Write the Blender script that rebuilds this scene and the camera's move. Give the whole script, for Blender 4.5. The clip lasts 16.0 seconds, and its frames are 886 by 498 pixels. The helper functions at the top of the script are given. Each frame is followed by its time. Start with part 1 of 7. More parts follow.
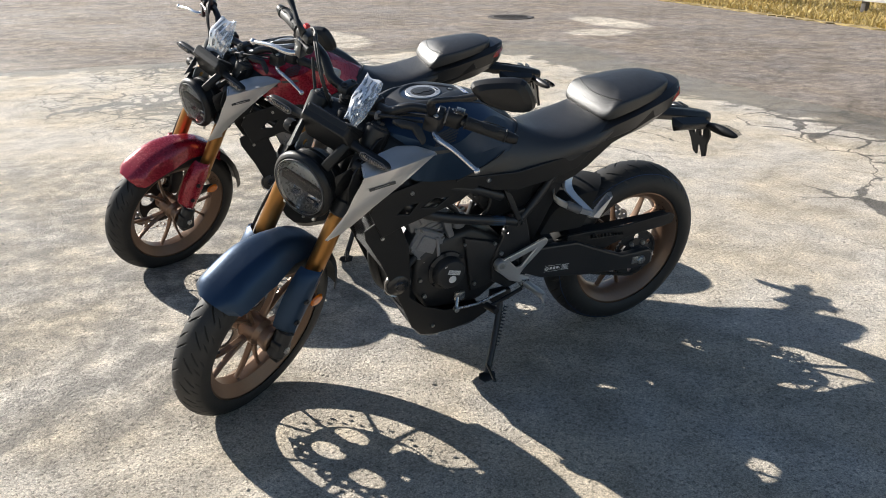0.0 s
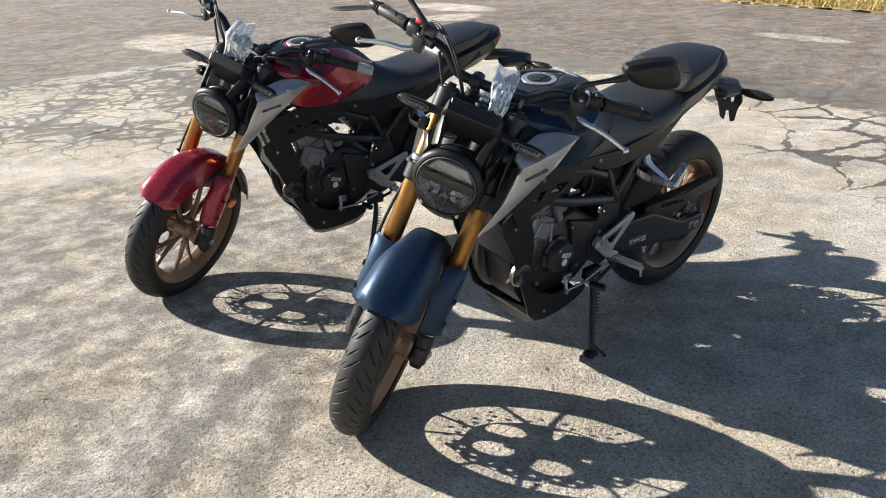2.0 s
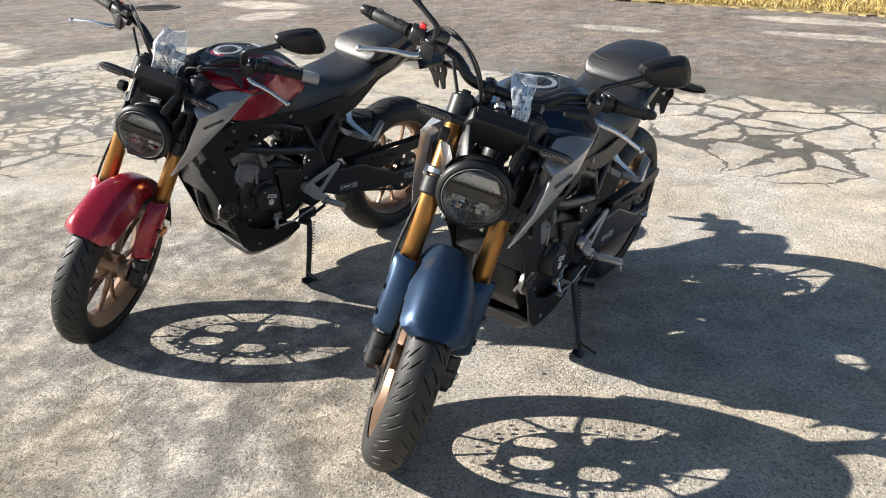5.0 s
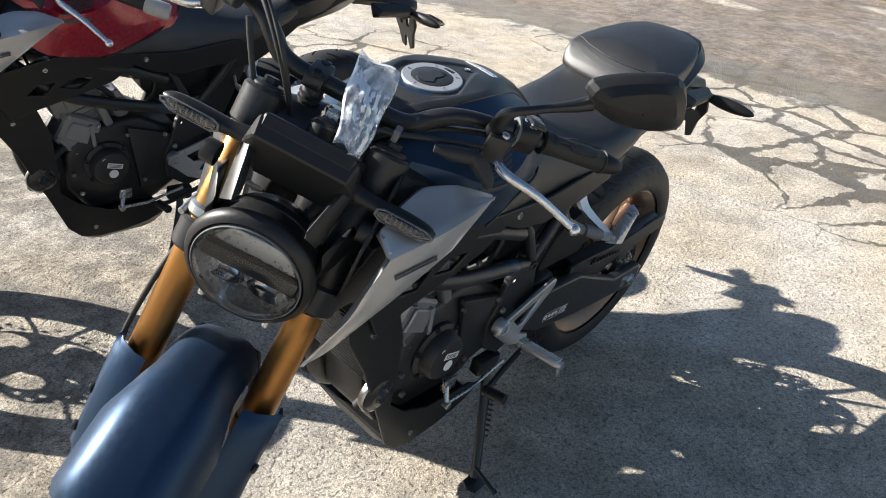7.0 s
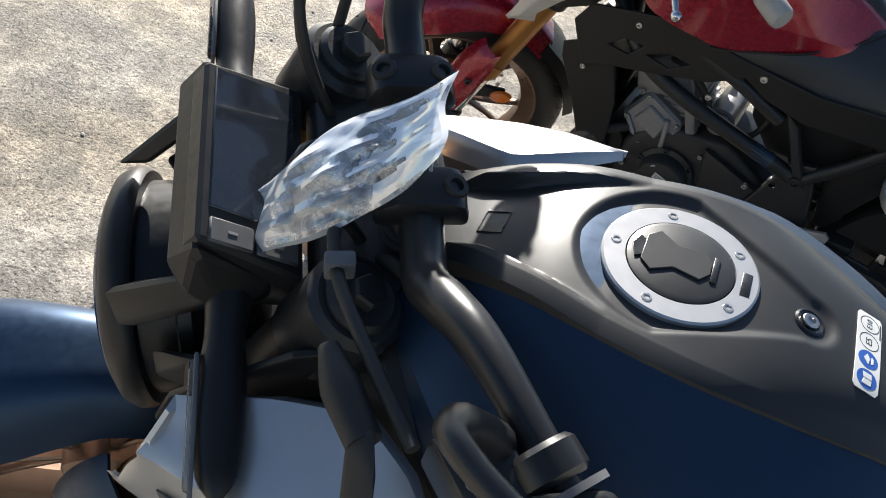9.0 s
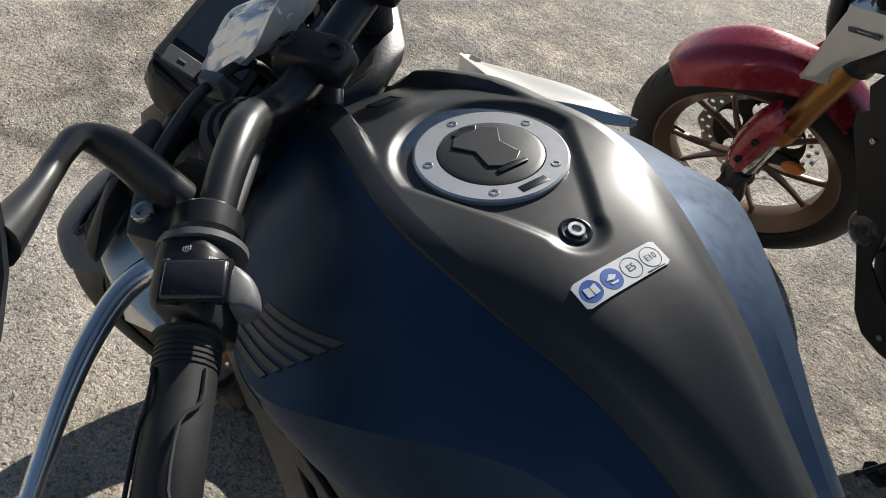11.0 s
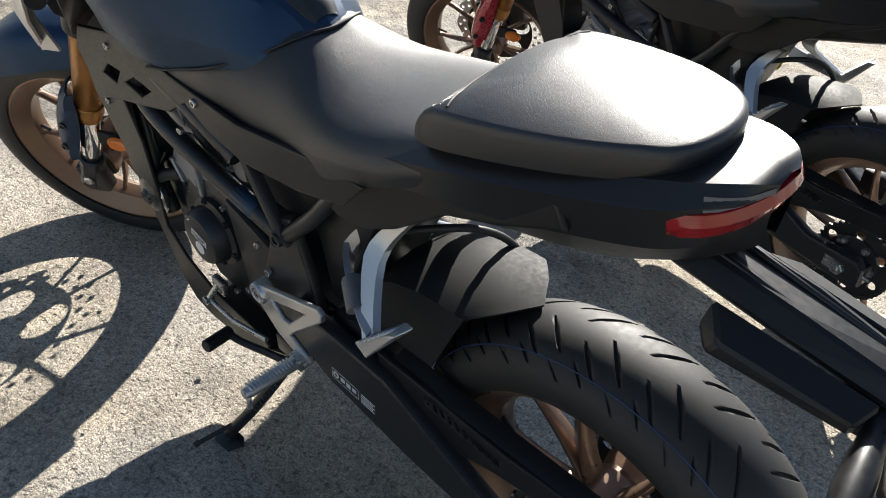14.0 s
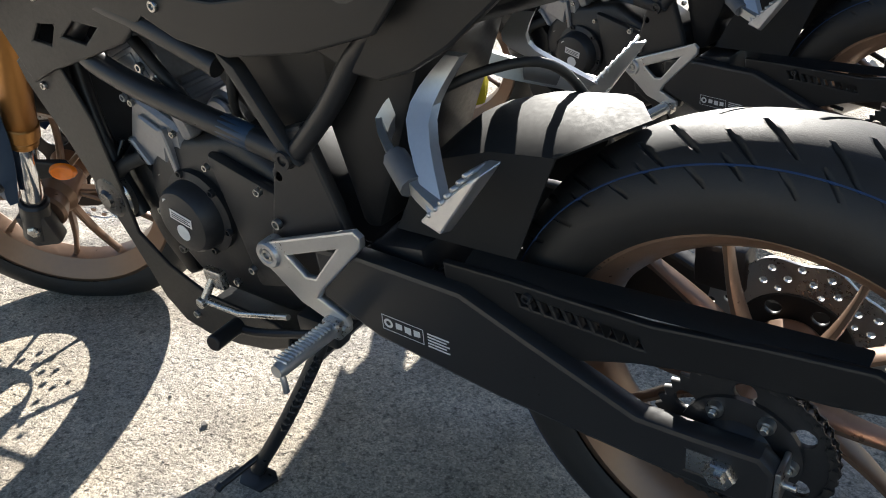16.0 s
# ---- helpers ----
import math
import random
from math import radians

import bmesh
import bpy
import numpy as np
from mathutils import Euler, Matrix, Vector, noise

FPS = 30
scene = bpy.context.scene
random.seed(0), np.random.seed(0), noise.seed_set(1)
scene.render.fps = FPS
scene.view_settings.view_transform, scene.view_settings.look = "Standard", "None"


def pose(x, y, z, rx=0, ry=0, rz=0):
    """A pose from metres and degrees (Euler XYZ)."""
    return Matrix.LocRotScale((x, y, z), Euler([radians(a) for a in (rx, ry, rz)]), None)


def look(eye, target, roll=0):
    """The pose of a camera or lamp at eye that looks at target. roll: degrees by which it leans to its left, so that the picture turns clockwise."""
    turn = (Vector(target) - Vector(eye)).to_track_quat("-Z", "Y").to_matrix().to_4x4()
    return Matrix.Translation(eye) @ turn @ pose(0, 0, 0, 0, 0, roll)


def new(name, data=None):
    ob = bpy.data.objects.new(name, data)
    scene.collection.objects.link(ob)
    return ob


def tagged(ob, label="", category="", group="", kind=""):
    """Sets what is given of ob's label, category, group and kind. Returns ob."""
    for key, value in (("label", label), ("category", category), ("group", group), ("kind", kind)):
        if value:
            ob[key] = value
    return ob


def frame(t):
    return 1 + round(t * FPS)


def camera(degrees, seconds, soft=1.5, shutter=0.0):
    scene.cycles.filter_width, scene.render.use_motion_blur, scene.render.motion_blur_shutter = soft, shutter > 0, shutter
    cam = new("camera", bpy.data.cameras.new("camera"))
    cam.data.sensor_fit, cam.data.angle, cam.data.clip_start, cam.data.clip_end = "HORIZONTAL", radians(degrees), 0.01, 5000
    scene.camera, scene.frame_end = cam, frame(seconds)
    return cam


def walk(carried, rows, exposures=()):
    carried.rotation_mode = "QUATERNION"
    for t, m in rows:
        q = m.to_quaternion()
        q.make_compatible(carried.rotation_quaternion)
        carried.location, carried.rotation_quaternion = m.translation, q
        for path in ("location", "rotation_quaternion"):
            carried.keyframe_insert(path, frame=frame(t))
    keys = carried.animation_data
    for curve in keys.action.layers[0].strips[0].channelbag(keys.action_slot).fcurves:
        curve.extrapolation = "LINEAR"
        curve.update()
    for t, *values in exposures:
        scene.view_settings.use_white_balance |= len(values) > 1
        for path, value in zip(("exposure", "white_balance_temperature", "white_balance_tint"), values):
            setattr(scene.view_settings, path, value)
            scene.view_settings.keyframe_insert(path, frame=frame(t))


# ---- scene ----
cam = camera(55.5, 16.0, soft=1.0)
PATH = [
    (0, (1.704, 2.391, 1.367), (0.956, 0.682, 0.646), -0.1),
    (0.5, (1.899, 2.277, 1.371), (1.061, 0.62, 0.627), 0.5),
    (1, (2.11, 2.171, 1.391), (1.148, 0.58, 0.655), -0.1),
    (1.5, (2.35, 2.068, 1.409), (1.273, 0.548, 0.68), -1.5),
    (2, (2.468, 1.916, 1.377), (1.346, 0.44, 0.629), -2.1),
    (2.5, (2.555, 1.736, 1.399), (1.342, 0.326, 0.665), -2.0),
    (3, (2.66, 1.612, 1.39), (1.326, 0.304, 0.677), -1.9),
    (3.2, (2.73, 1.575, 1.389), (1.368, 0.299, 0.673), -2.2),
    (5.3, (2.805, 1.378, 1.405), (1.342, 0.265, 0.616), -0.9),
    (5.5, (2.719, 1.357, 1.389), (1.261, 0.252, 0.582), -0.2),
    (6, (2.409, 1.315, 1.367), (0.973, 0.206, 0.525), 3.1),
    (6.5, (2.086, 1.243, 1.314), (0.665, 0.139, 0.44), 4.5),
    (7, (1.753, 1.138, 1.297), (0.44, -0.067, 0.39), 6.2),
    (7.5, (1.429, 1.065, 1.272), (0.399, -0.35, 0.302), 11.1),
    (8, (1.157, 0.906, 1.243), (0.545, -0.684, 0.198), 11.7),
    (8.5, (0.989, 0.743, 1.232), (0.866, -0.906, 0.106), 13.9),
    (8.7, (0.928, 0.711, 1.216), (1.017, -0.915, 0.055), 16.0),
    (10.8, (0.511, 0.506, 1.212), (1.694, -0.51, -0.04), 12.8),
    (11, (0.474, 0.518, 1.21), (1.664, -0.495, -0.039), 12.1),
    (11.5, (0.351, 0.588, 1.193), (1.509, -0.459, -0.056), 10.5),
    (12, (0.201, 0.67, 1.2), (1.307, -0.433, -0.05), 9.7),
    (12.5, (0.068, 0.715, 1.211), (1.152, -0.432, -0.018), 10.3),
    (13, (-0.104, 0.73, 1.213), (0.996, -0.453, 0.032), 10.7),
    (13.5, (-0.225, 0.747, 1.213), (0.897, -0.453, 0.073), 10.2),
    (14, (-0.346, 0.802, 1.204), (0.792, -0.403, 0.084), 8.7),
    (14.5, (-0.383, 0.834, 1.125), (0.751, -0.388, 0.019), 6.2),
    (15, (-0.321, 0.829, 1.005), (0.823, -0.436, -0.039), 3.3),
    (15.5, (-0.261, 0.832, 0.882), (0.906, -0.501, -0.046), 0.3),
    (16, (-0.218, 0.831, 0.815), (0.95, -0.557, -0.027), -1.6),
]
walk(cam, [(t, look(eye, target, roll)) for t, eye, target, roll in PATH],
     exposures=[(0, 0.88), (3, 0.96), (5.5, 1.0), (7, 1.20), (8, 1.50), (8.5, 1.36), (9.5, 0.96), (11, 0.44), (11.5, 0.77), (12.5, 0.96), (13.5, 0.90), (14, 1.08), (15, 1.36), (16, 1.46)])

# ---- daylight ----
SUN_TO = Vector((0.88, -1.55, 1.0)).normalized()
SUN_EL, SUN_AZ = math.asin(SUN_TO.z), math.atan2(SUN_TO.x, SUN_TO.y)
world = bpy.data.worlds.new("world")
scene.world = world
world.use_nodes = True
wn = world.node_tree.nodes
sky = wn.new("ShaderNodeTexSky")
sky.sky_type, sky.sun_disc, sky.sun_elevation, sky.sun_rotation = "NISHITA", False, SUN_EL, SUN_AZ
sky.dust_density, sky.ozone_density = 0.6, 1.6
wn["Background"].inputs["Strength"].default_value = 0.057
world.node_tree.links.new(sky.outputs["Color"], wn["Background"].inputs["Color"])
sun = new("sun", bpy.data.lights.new("sun", "SUN"))
sun.data.energy, sun.data.angle, sun.data.color = 5.4, radians(0.53), (1.0, 0.955, 0.88)
sun.matrix_world = look(SUN_TO * 20, (0, 0, 0))
scene.view_settings.exposure = 0.8

# ---- building helpers ----
def catmull(points, per):
    """A smooth open curve through the points, per steps a span."""
    p = [np.array(q, float) for q in points]
    p = [2 * p[0] - p[1]] + p + [2 * p[-1] - p[-2]]
    out = []
    for i in range(1, len(p) - 2):
        for k in range(per):
            t = k / per
            out.append(0.5 * (2 * p[i] + (p[i + 1] - p[i - 1]) * t + (2 * p[i - 1] - 5 * p[i] + 4 * p[i + 1] - p[i + 2]) * t * t
                              + (3 * p[i] - p[i - 1] - 3 * p[i + 1] + p[i + 2]) * t ** 3))
    out.append(p[-2])
    return out


def mesh_of(verts, faces, smooth=True, sharp=35):
    me = bpy.data.meshes.new("mesh")
    me.from_pydata([tuple(map(float, v)) for v in verts], [], faces)
    me.update()
    if smooth:
        me.polygons.foreach_set("use_smooth", [True] * len(me.polygons))
        me.set_sharp_from_angle(angle=radians(sharp))
    return me


def from_bm(bm, smooth=True, sharp=35):
    me = bpy.data.meshes.new("mesh")
    bmesh.ops.recalc_face_normals(bm, faces=bm.faces[:])
    bm.to_mesh(me)
    bm.free()
    if smooth:
        me.polygons.foreach_set("use_smooth", [True] * len(me.polygons))
        me.set_sharp_from_angle(angle=radians(sharp))
    return me


def joined(*meshes):
    bm = bmesh.new()
    for me in meshes:
        bm.from_mesh(me)
    return from_bm(bm)


def moved(me, m):
    me.transform(m)
    return me


def part(name, me, material, parent, label="", m=None):
    if isinstance(me, bmesh.types.BMesh):
        me = from_bm(me)
    if material and not me.materials:
        me.materials.append(material)
    ob = new(name, me)
    if parent:
        ob.parent = parent
    if m is not None:
        ob.matrix_basis = m
    return tagged(ob, label)


def thing(name, label, category, group="", kind="", m=None):
    ob = new(name)
    if m is not None:
        ob.matrix_basis = m
    return tagged(ob, label, category, group, kind)


def tube(points, radius, sides=12, per=6, closed_ends=True, radii=None):
    """A round tube along a smooth curve; radii gives one radius a point."""
    pts = catmull(points, per) if per > 1 and len(points) > 2 else [np.array(q, float) for q in points]
    if radii is None:
        rad = [radius] * len(pts)
    else:
        rad = np.interp(np.linspace(0, len(points) - 1, len(pts)), range(len(points)), radii)
    verts, faces, side = [], [], None
    for i, q in enumerate(pts):
        d = pts[min(i + 1, len(pts) - 1)] - pts[max(i - 1, 0)]
        if np.linalg.norm(d) < 1e-8:
            d = pts[-1] - pts[0] if np.linalg.norm(pts[-1] - pts[0]) > 1e-8 else np.array((0.0, 0.0, 1.0))
        d = d / np.linalg.norm(d)
        if side is None:
            side = np.cross(d, (0, 0, 1) if abs(d[2]) < 0.9 else (1, 0, 0))
        side = side - d * (side @ d)
        if np.linalg.norm(side) < 1e-4:
            side = np.cross(d, (0.3, 0.8, 0.5))
        side = side / np.linalg.norm(side)
        up = np.cross(d, side)
        for k in range(sides):
            a = 2 * math.pi * k / sides
            verts.append(q + rad[i] * (side * math.cos(a) + up * math.sin(a)))
    for i in range(len(pts) - 1):
        for k in range(sides):
            a, b = i * sides + k, i * sides + (k + 1) % sides
            faces.append((a, b, b + sides, a + sides))
    if closed_ends:
        faces += [tuple(range(sides))[::-1], tuple(range((len(pts) - 1) * sides, len(pts) * sides))]
    return mesh_of(verts, faces, sharp=50)


def rod(a, b, r, sides=14, bevel=0.15):
    """A straight round bar with chamfered ends."""
    a, b = np.array(a, float), np.array(b, float)
    n = np.linalg.norm(b - a)
    e = (b - a) / n * min(r * bevel, n / 3)
    return tube([a, a + e, b - e, b], r, sides, 1, True) if bevel == 0 else tube(
        [a, a + e, b - e, b], r, sides, 1, True, radii=[r * (1 - bevel), r, r, r * (1 - bevel)])


def lathe(profile, sides=48, closed=False, axis="y"):
    """A surface turned about the axis y through the origin; the profile is (radius, y)."""
    verts, faces, n = [], [], len(profile)
    for k in range(sides):
        a = 2 * math.pi * k / sides
        for r, y in profile:
            verts.append((r * math.cos(a), y, r * math.sin(a)) if axis == "y" else
                         (y, r * math.cos(a), r * math.sin(a)) if axis == "x" else (r * math.cos(a), r * math.sin(a), y))
    for k in range(sides):
        for i in range(n if closed else n - 1):
            a, b = k * n + i, k * n + (i + 1) % n
            c, d = ((k + 1) % sides) * n + (i + 1) % n, ((k + 1) % sides) * n + i
            faces.append((a, b, c, d))
    bm = bmesh.new()
    vs = [bm.verts.new(v) for v in verts]
    for f in faces:
        try:
            bm.faces.new([vs[i] for i in f])
        except ValueError:
            pass
    bmesh.ops.remove_doubles(bm, verts=bm.verts[:], dist=1e-6)
    return from_bm(bm)


def grid_mesh(rows, close=False, sharp=35, flip=False):
    """A skin over rows of points."""
    n = len(rows[0])
    verts = [v for r in rows for v in r]
    faces = []
    for i in range(len(rows) - 1):
        for k in range(n if close else n - 1):
            a, b = i * n + k, i * n + (k + 1) % n
            f = (a, b, b + n, a + n)
            faces.append(f[::-1] if flip else f)
    return mesh_of(verts, faces, sharp=sharp)


def loft(sections, per=4, sub=3, close=False, caps=False, sharp=35):
    """A smooth skin through sections of the same number of points."""
    secs = []
    for s in sections:
        if close:
            ring = catmull(list(s[-2:]) + list(s) + list(s[:2]), sub) if sub > 1 else list(s)
            ring = ring[2 * sub:-2 * sub] if sub > 1 else ring
            ring = ring[:len(s) * sub]
        else:
            ring = catmull(s, sub) if sub > 1 else list(s)
        secs.append(np.array(ring, float))
    rows = catmull(secs, per) if per > 1 and len(secs) > 2 else secs
    bm = bmesh.new()
    n = len(rows[0])
    vs = [[bm.verts.new(tuple(v)) for v in r] for r in rows]
    for i in range(len(rows) - 1):
        for k in range(n if close else n - 1):
            bm.faces.new((vs[i][k], vs[i][(k + 1) % n], vs[i + 1][(k + 1) % n], vs[i + 1][k]))
    if caps:
        bm.faces.new(vs[0])
        bm.faces.new(vs[-1][::-1])
    return from_bm(bm, sharp=sharp)


def shell(me, thick):
    """Gives a sheet a thickness, inwards."""
    bm = bmesh.new()
    bm.from_mesh(me)
    bmesh.ops.recalc_face_normals(bm, faces=bm.faces[:])
    bmesh.ops.solidify(bm, geom=bm.faces[:] , thickness=thick)
    return from_bm(bm)


def mirror_y(me):
    me = me.copy()
    me.transform(Matrix.Diagonal((1, -1, 1, 1)))
    me.flip_normals()
    return me


def plate(outline, thick, holes=(), bevel=0.0015, m=None):
    """A plate with holes: outlines in x, z; thickness along y, about y = 0."""
    cu = bpy.data.curves.new("plate", "CURVE")
    cu.dimensions, cu.fill_mode = "2D", "BOTH"
    bevel = min(bevel, thick * 0.45)
    cu.extrude, cu.bevel_depth, cu.bevel_resolution, cu.offset = max(thick / 2 - bevel, 0.0001), bevel, 1, -bevel
    for ring in (outline, *holes):
        sp = cu.splines.new("POLY")
        sp.points.add(len(ring) - 1)
        for q, (x, z) in zip(sp.points, ring):
            q.co = (x, z, 0, 1)
        sp.use_cyclic_u = True
    ob = bpy.data.objects.new("plate", cu)
    me = bpy.data.meshes.new_from_object(ob)
    bpy.data.objects.remove(ob)
    bpy.data.curves.remove(cu)
    me.transform(Matrix.Rotation(math.pi / 2, 4, "X"))
    if m is not None:
        me.transform(m)
    me.polygons.foreach_set("use_smooth", [True] * len(me.polygons))
    me.set_sharp_from_angle(angle=radians(30))
    return me


def circle(r, n=20, x=0.0, z=0.0, a0=0.0):
    return [(x + r * math.cos(a0 + 2 * math.pi * k / n), z + r * math.sin(a0 + 2 * math.pi * k / n)) for k in range(n)]


def block(x0, x1, y0, y1, z0, z1, bevel=0.004, m=None):
    """A box with rounded edges."""
    bm = bmesh.new()
    bmesh.ops.create_cube(bm, size=1)
    bm.transform(Matrix.Translation(((x0 + x1) / 2, (y0 + y1) / 2, (z0 + z1) / 2)) @ Matrix.Diagonal((x1 - x0, y1 - y0, z1 - z0, 1)))
    bmesh.ops.bevel(bm, geom=bm.edges[:], offset=bevel, segments=2, affect="EDGES", profile=0.5)
    if m is not None:
        bm.transform(m)
    return from_bm(bm)


def hull(points, bevel=0.004, segs=2, flat=False):
    """A convex solid round the points, with rounded edges."""
    bm = bmesh.new()
    for q in points:
        bm.verts.new(q)
    res = bmesh.ops.convex_hull(bm, input=bm.verts[:])
    loose = [v for v in bm.verts if not v.link_faces]
    bmesh.ops.delete(bm, geom=loose, context="VERTS")
    bmesh.ops.dissolve_limit(bm, angle_limit=radians(4), verts=bm.verts[:], edges=bm.edges[:])
    if bevel:
        bmesh.ops.bevel(bm, geom=bm.edges[:], offset=bevel, segments=segs, affect="EDGES", profile=0.5, clamp_overlap=True)
    return from_bm(bm, not flat, sharp=40)


# ---- materials ----
def material(name, color, rough=0.5, metal=0.0, vary=0.12, scale=40.0, bump=0.0, bump_scale=300.0, coat=0.0, spec=0.5, rough_vary=0.1, ior=1.5):
    """A painted, moulded or metal surface: colour and gloss vary at two scales, with a fine relief."""
    mat = bpy.data.materials.new(name)
    mat.use_nodes = True
    nt = mat.node_tree
    b = nt.nodes["Principled BSDF"]
    b.inputs["Metallic"].default_value = metal
    b.inputs["Coat Weight"].default_value = coat
    b.inputs["Coat Roughness"].default_value = 0.06
    b.inputs["Specular IOR Level"].default_value = spec
    b.inputs["IOR"].default_value = ior
    co = nt.nodes.new("ShaderNodeTexCoord")
    n1 = nt.nodes.new("ShaderNodeTexNoise")
    n1.inputs["Scale"].default_value, n1.inputs["Detail"].default_value = scale / 6, 3
    n2 = nt.nodes.new("ShaderNodeTexNoise")
    n2.inputs["Scale"].default_value, n2.inputs["Detail"].default_value = scale * 3, 4
    add = nt.nodes.new("ShaderNodeMath")
    add.operation = "ADD"
    nt.links.new(co.outputs["Object"], n1.inputs["Vector"])
    nt.links.new(co.outputs["Object"], n2.inputs["Vector"])
    nt.links.new(n1.outputs["Fac"], add.inputs[0])
    nt.links.new(n2.outputs["Fac"], add.inputs[1])
    mr = nt.nodes.new("ShaderNodeMapRange")
    mr.inputs["From Min"].default_value, mr.inputs["From Max"].default_value = 0.6, 1.4
    mr.inputs["To Min"].default_value, mr.inputs["To Max"].default_value = 1 - vary, 1 + vary
    nt.links.new(add.outputs[0], mr.inputs["Value"])
    mul = nt.nodes.new("ShaderNodeVectorMath")
    mul.operation = "SCALE"
    mul.inputs[0].default_value = color
    nt.links.new(mr.outputs["Result"], mul.inputs["Scale"])
    nt.links.new(mul.outputs["Vector"], b.inputs["Base Color"])
    rr = nt.nodes.new("ShaderNodeMapRange")
    rr.inputs["From Min"].default_value, rr.inputs["From Max"].default_value = 0.6, 1.4
    rr.inputs["To Min"].default_value, rr.inputs["To Max"].default_value = max(rough - rough_vary, 0.02), min(rough + rough_vary, 1)
    nt.links.new(add.outputs[0], rr.inputs["Value"])
    nt.links.new(rr.outputs["Result"], b.inputs["Roughness"])
    if bump:
        nb = nt.nodes.new("ShaderNodeTexNoise")
        nb.inputs["Scale"].default_value, nb.inputs["Detail"].default_value = bump_scale, 3
        bp = nt.nodes.new("ShaderNodeBump")
        bp.inputs["Strength"].default_value, bp.inputs["Distance"].default_value = bump, 0.002
        nt.links.new(co.outputs["Object"], nb.inputs["Vector"])
        nt.links.new(nb.outputs["Fac"], bp.inputs["Height"])
        nt.links.new(bp.outputs["Normal"], b.inputs["Normal"])
    return mat


M = {
    "tyre": material("tyre_rubber", (0.018, 0.0175, 0.017), 0.60, vary=0.35, scale=40, bump=0.12, bump_scale=700, spec=0.5),
    "bronze": material("bronze_paint", (0.23, 0.145, 0.097), 0.34, 0.5, vary=0.08, scale=30),
    "gold": material("gold_anodised", (0.38, 0.185, 0.055), 0.36, 0.85, vary=0.06),
    "chrome": material("chrome", (0.72, 0.72, 0.72), 0.10, 1.0, vary=0.03, rough_vary=0.04),
    "steel": material("brushed_steel", (0.52, 0.51, 0.49), 0.30, 1.0, vary=0.08, scale=90),
    "alu": material("cast_aluminium", (0.60, 0.60, 0.60), 0.36, 0.85, vary=0.06, scale=80, bump=0.04),
    "silver": material("silver_paint", (0.56, 0.555, 0.55), 0.32, 0.66, vary=0.02, rough_vary=0.03),
    "blue": material("matt_blue_paint", (0.021, 0.046, 0.090), 0.42, 0.60, vary=0.05, bump=0.012, bump_scale=2500, spec=0.5),
    "red": material("red_candy_paint", (0.33, 0.007, 0.024), 0.27, 0.30, vary=0.08, coat=0.7),
    "black": material("black_plastic", (0.013, 0.013, 0.0135), 0.40, vary=0.2, scale=50, bump=0.05, bump_scale=900, spec=0.36),
    "gloss": material("black_gloss_paint", (0.012, 0.012, 0.013), 0.28, vary=0.1, coat=0.3),
    "frame": material("black_frame_paint", (0.020, 0.020, 0.021), 0.36, vary=0.12),
    "chain": material("oiled_chain_steel", (0.11, 0.105, 0.10), 0.36, 0.9, vary=0.2, scale=120),
    "engine": material("black_engine_cast", (0.026, 0.026, 0.027), 0.40, 0.2, vary=0.2, scale=70, bump=0.08, bump_scale=450),
    "cylinder": material("grey_cast_metal", (0.30, 0.30, 0.31), 0.42, 0.6, vary=0.15, scale=70, bump=0.1, bump_scale=400),
    "seat": material("black_vinyl", (0.016, 0.016, 0.017), 0.43, vary=0.14, scale=60, bump=0.30, bump_scale=850, spec=0.80, rough_vary=0.06, ior=1.5),
    "rubber": material("soft_rubber", (0.016, 0.016, 0.016), 0.6, vary=0.15),
}

# ---- the motorcycle, in its own frame: x ahead, y to its left, z up, the rear tyre's contact at 0 ----
RAKE, STEER_AT = radians(24.2), Vector((1.435, 0, 0))
REAR_R, FRONT_R, BASE = 0.306, 0.293, 1.345
UP_AXIS = Vector((-math.sin(RAKE), 0, math.cos(RAKE)))


def steered(degrees):
    return Matrix.Translation(STEER_AT) @ Matrix.Rotation(radians(degrees), 4, UP_AXIS) @ Matrix.Translation(-STEER_AT)


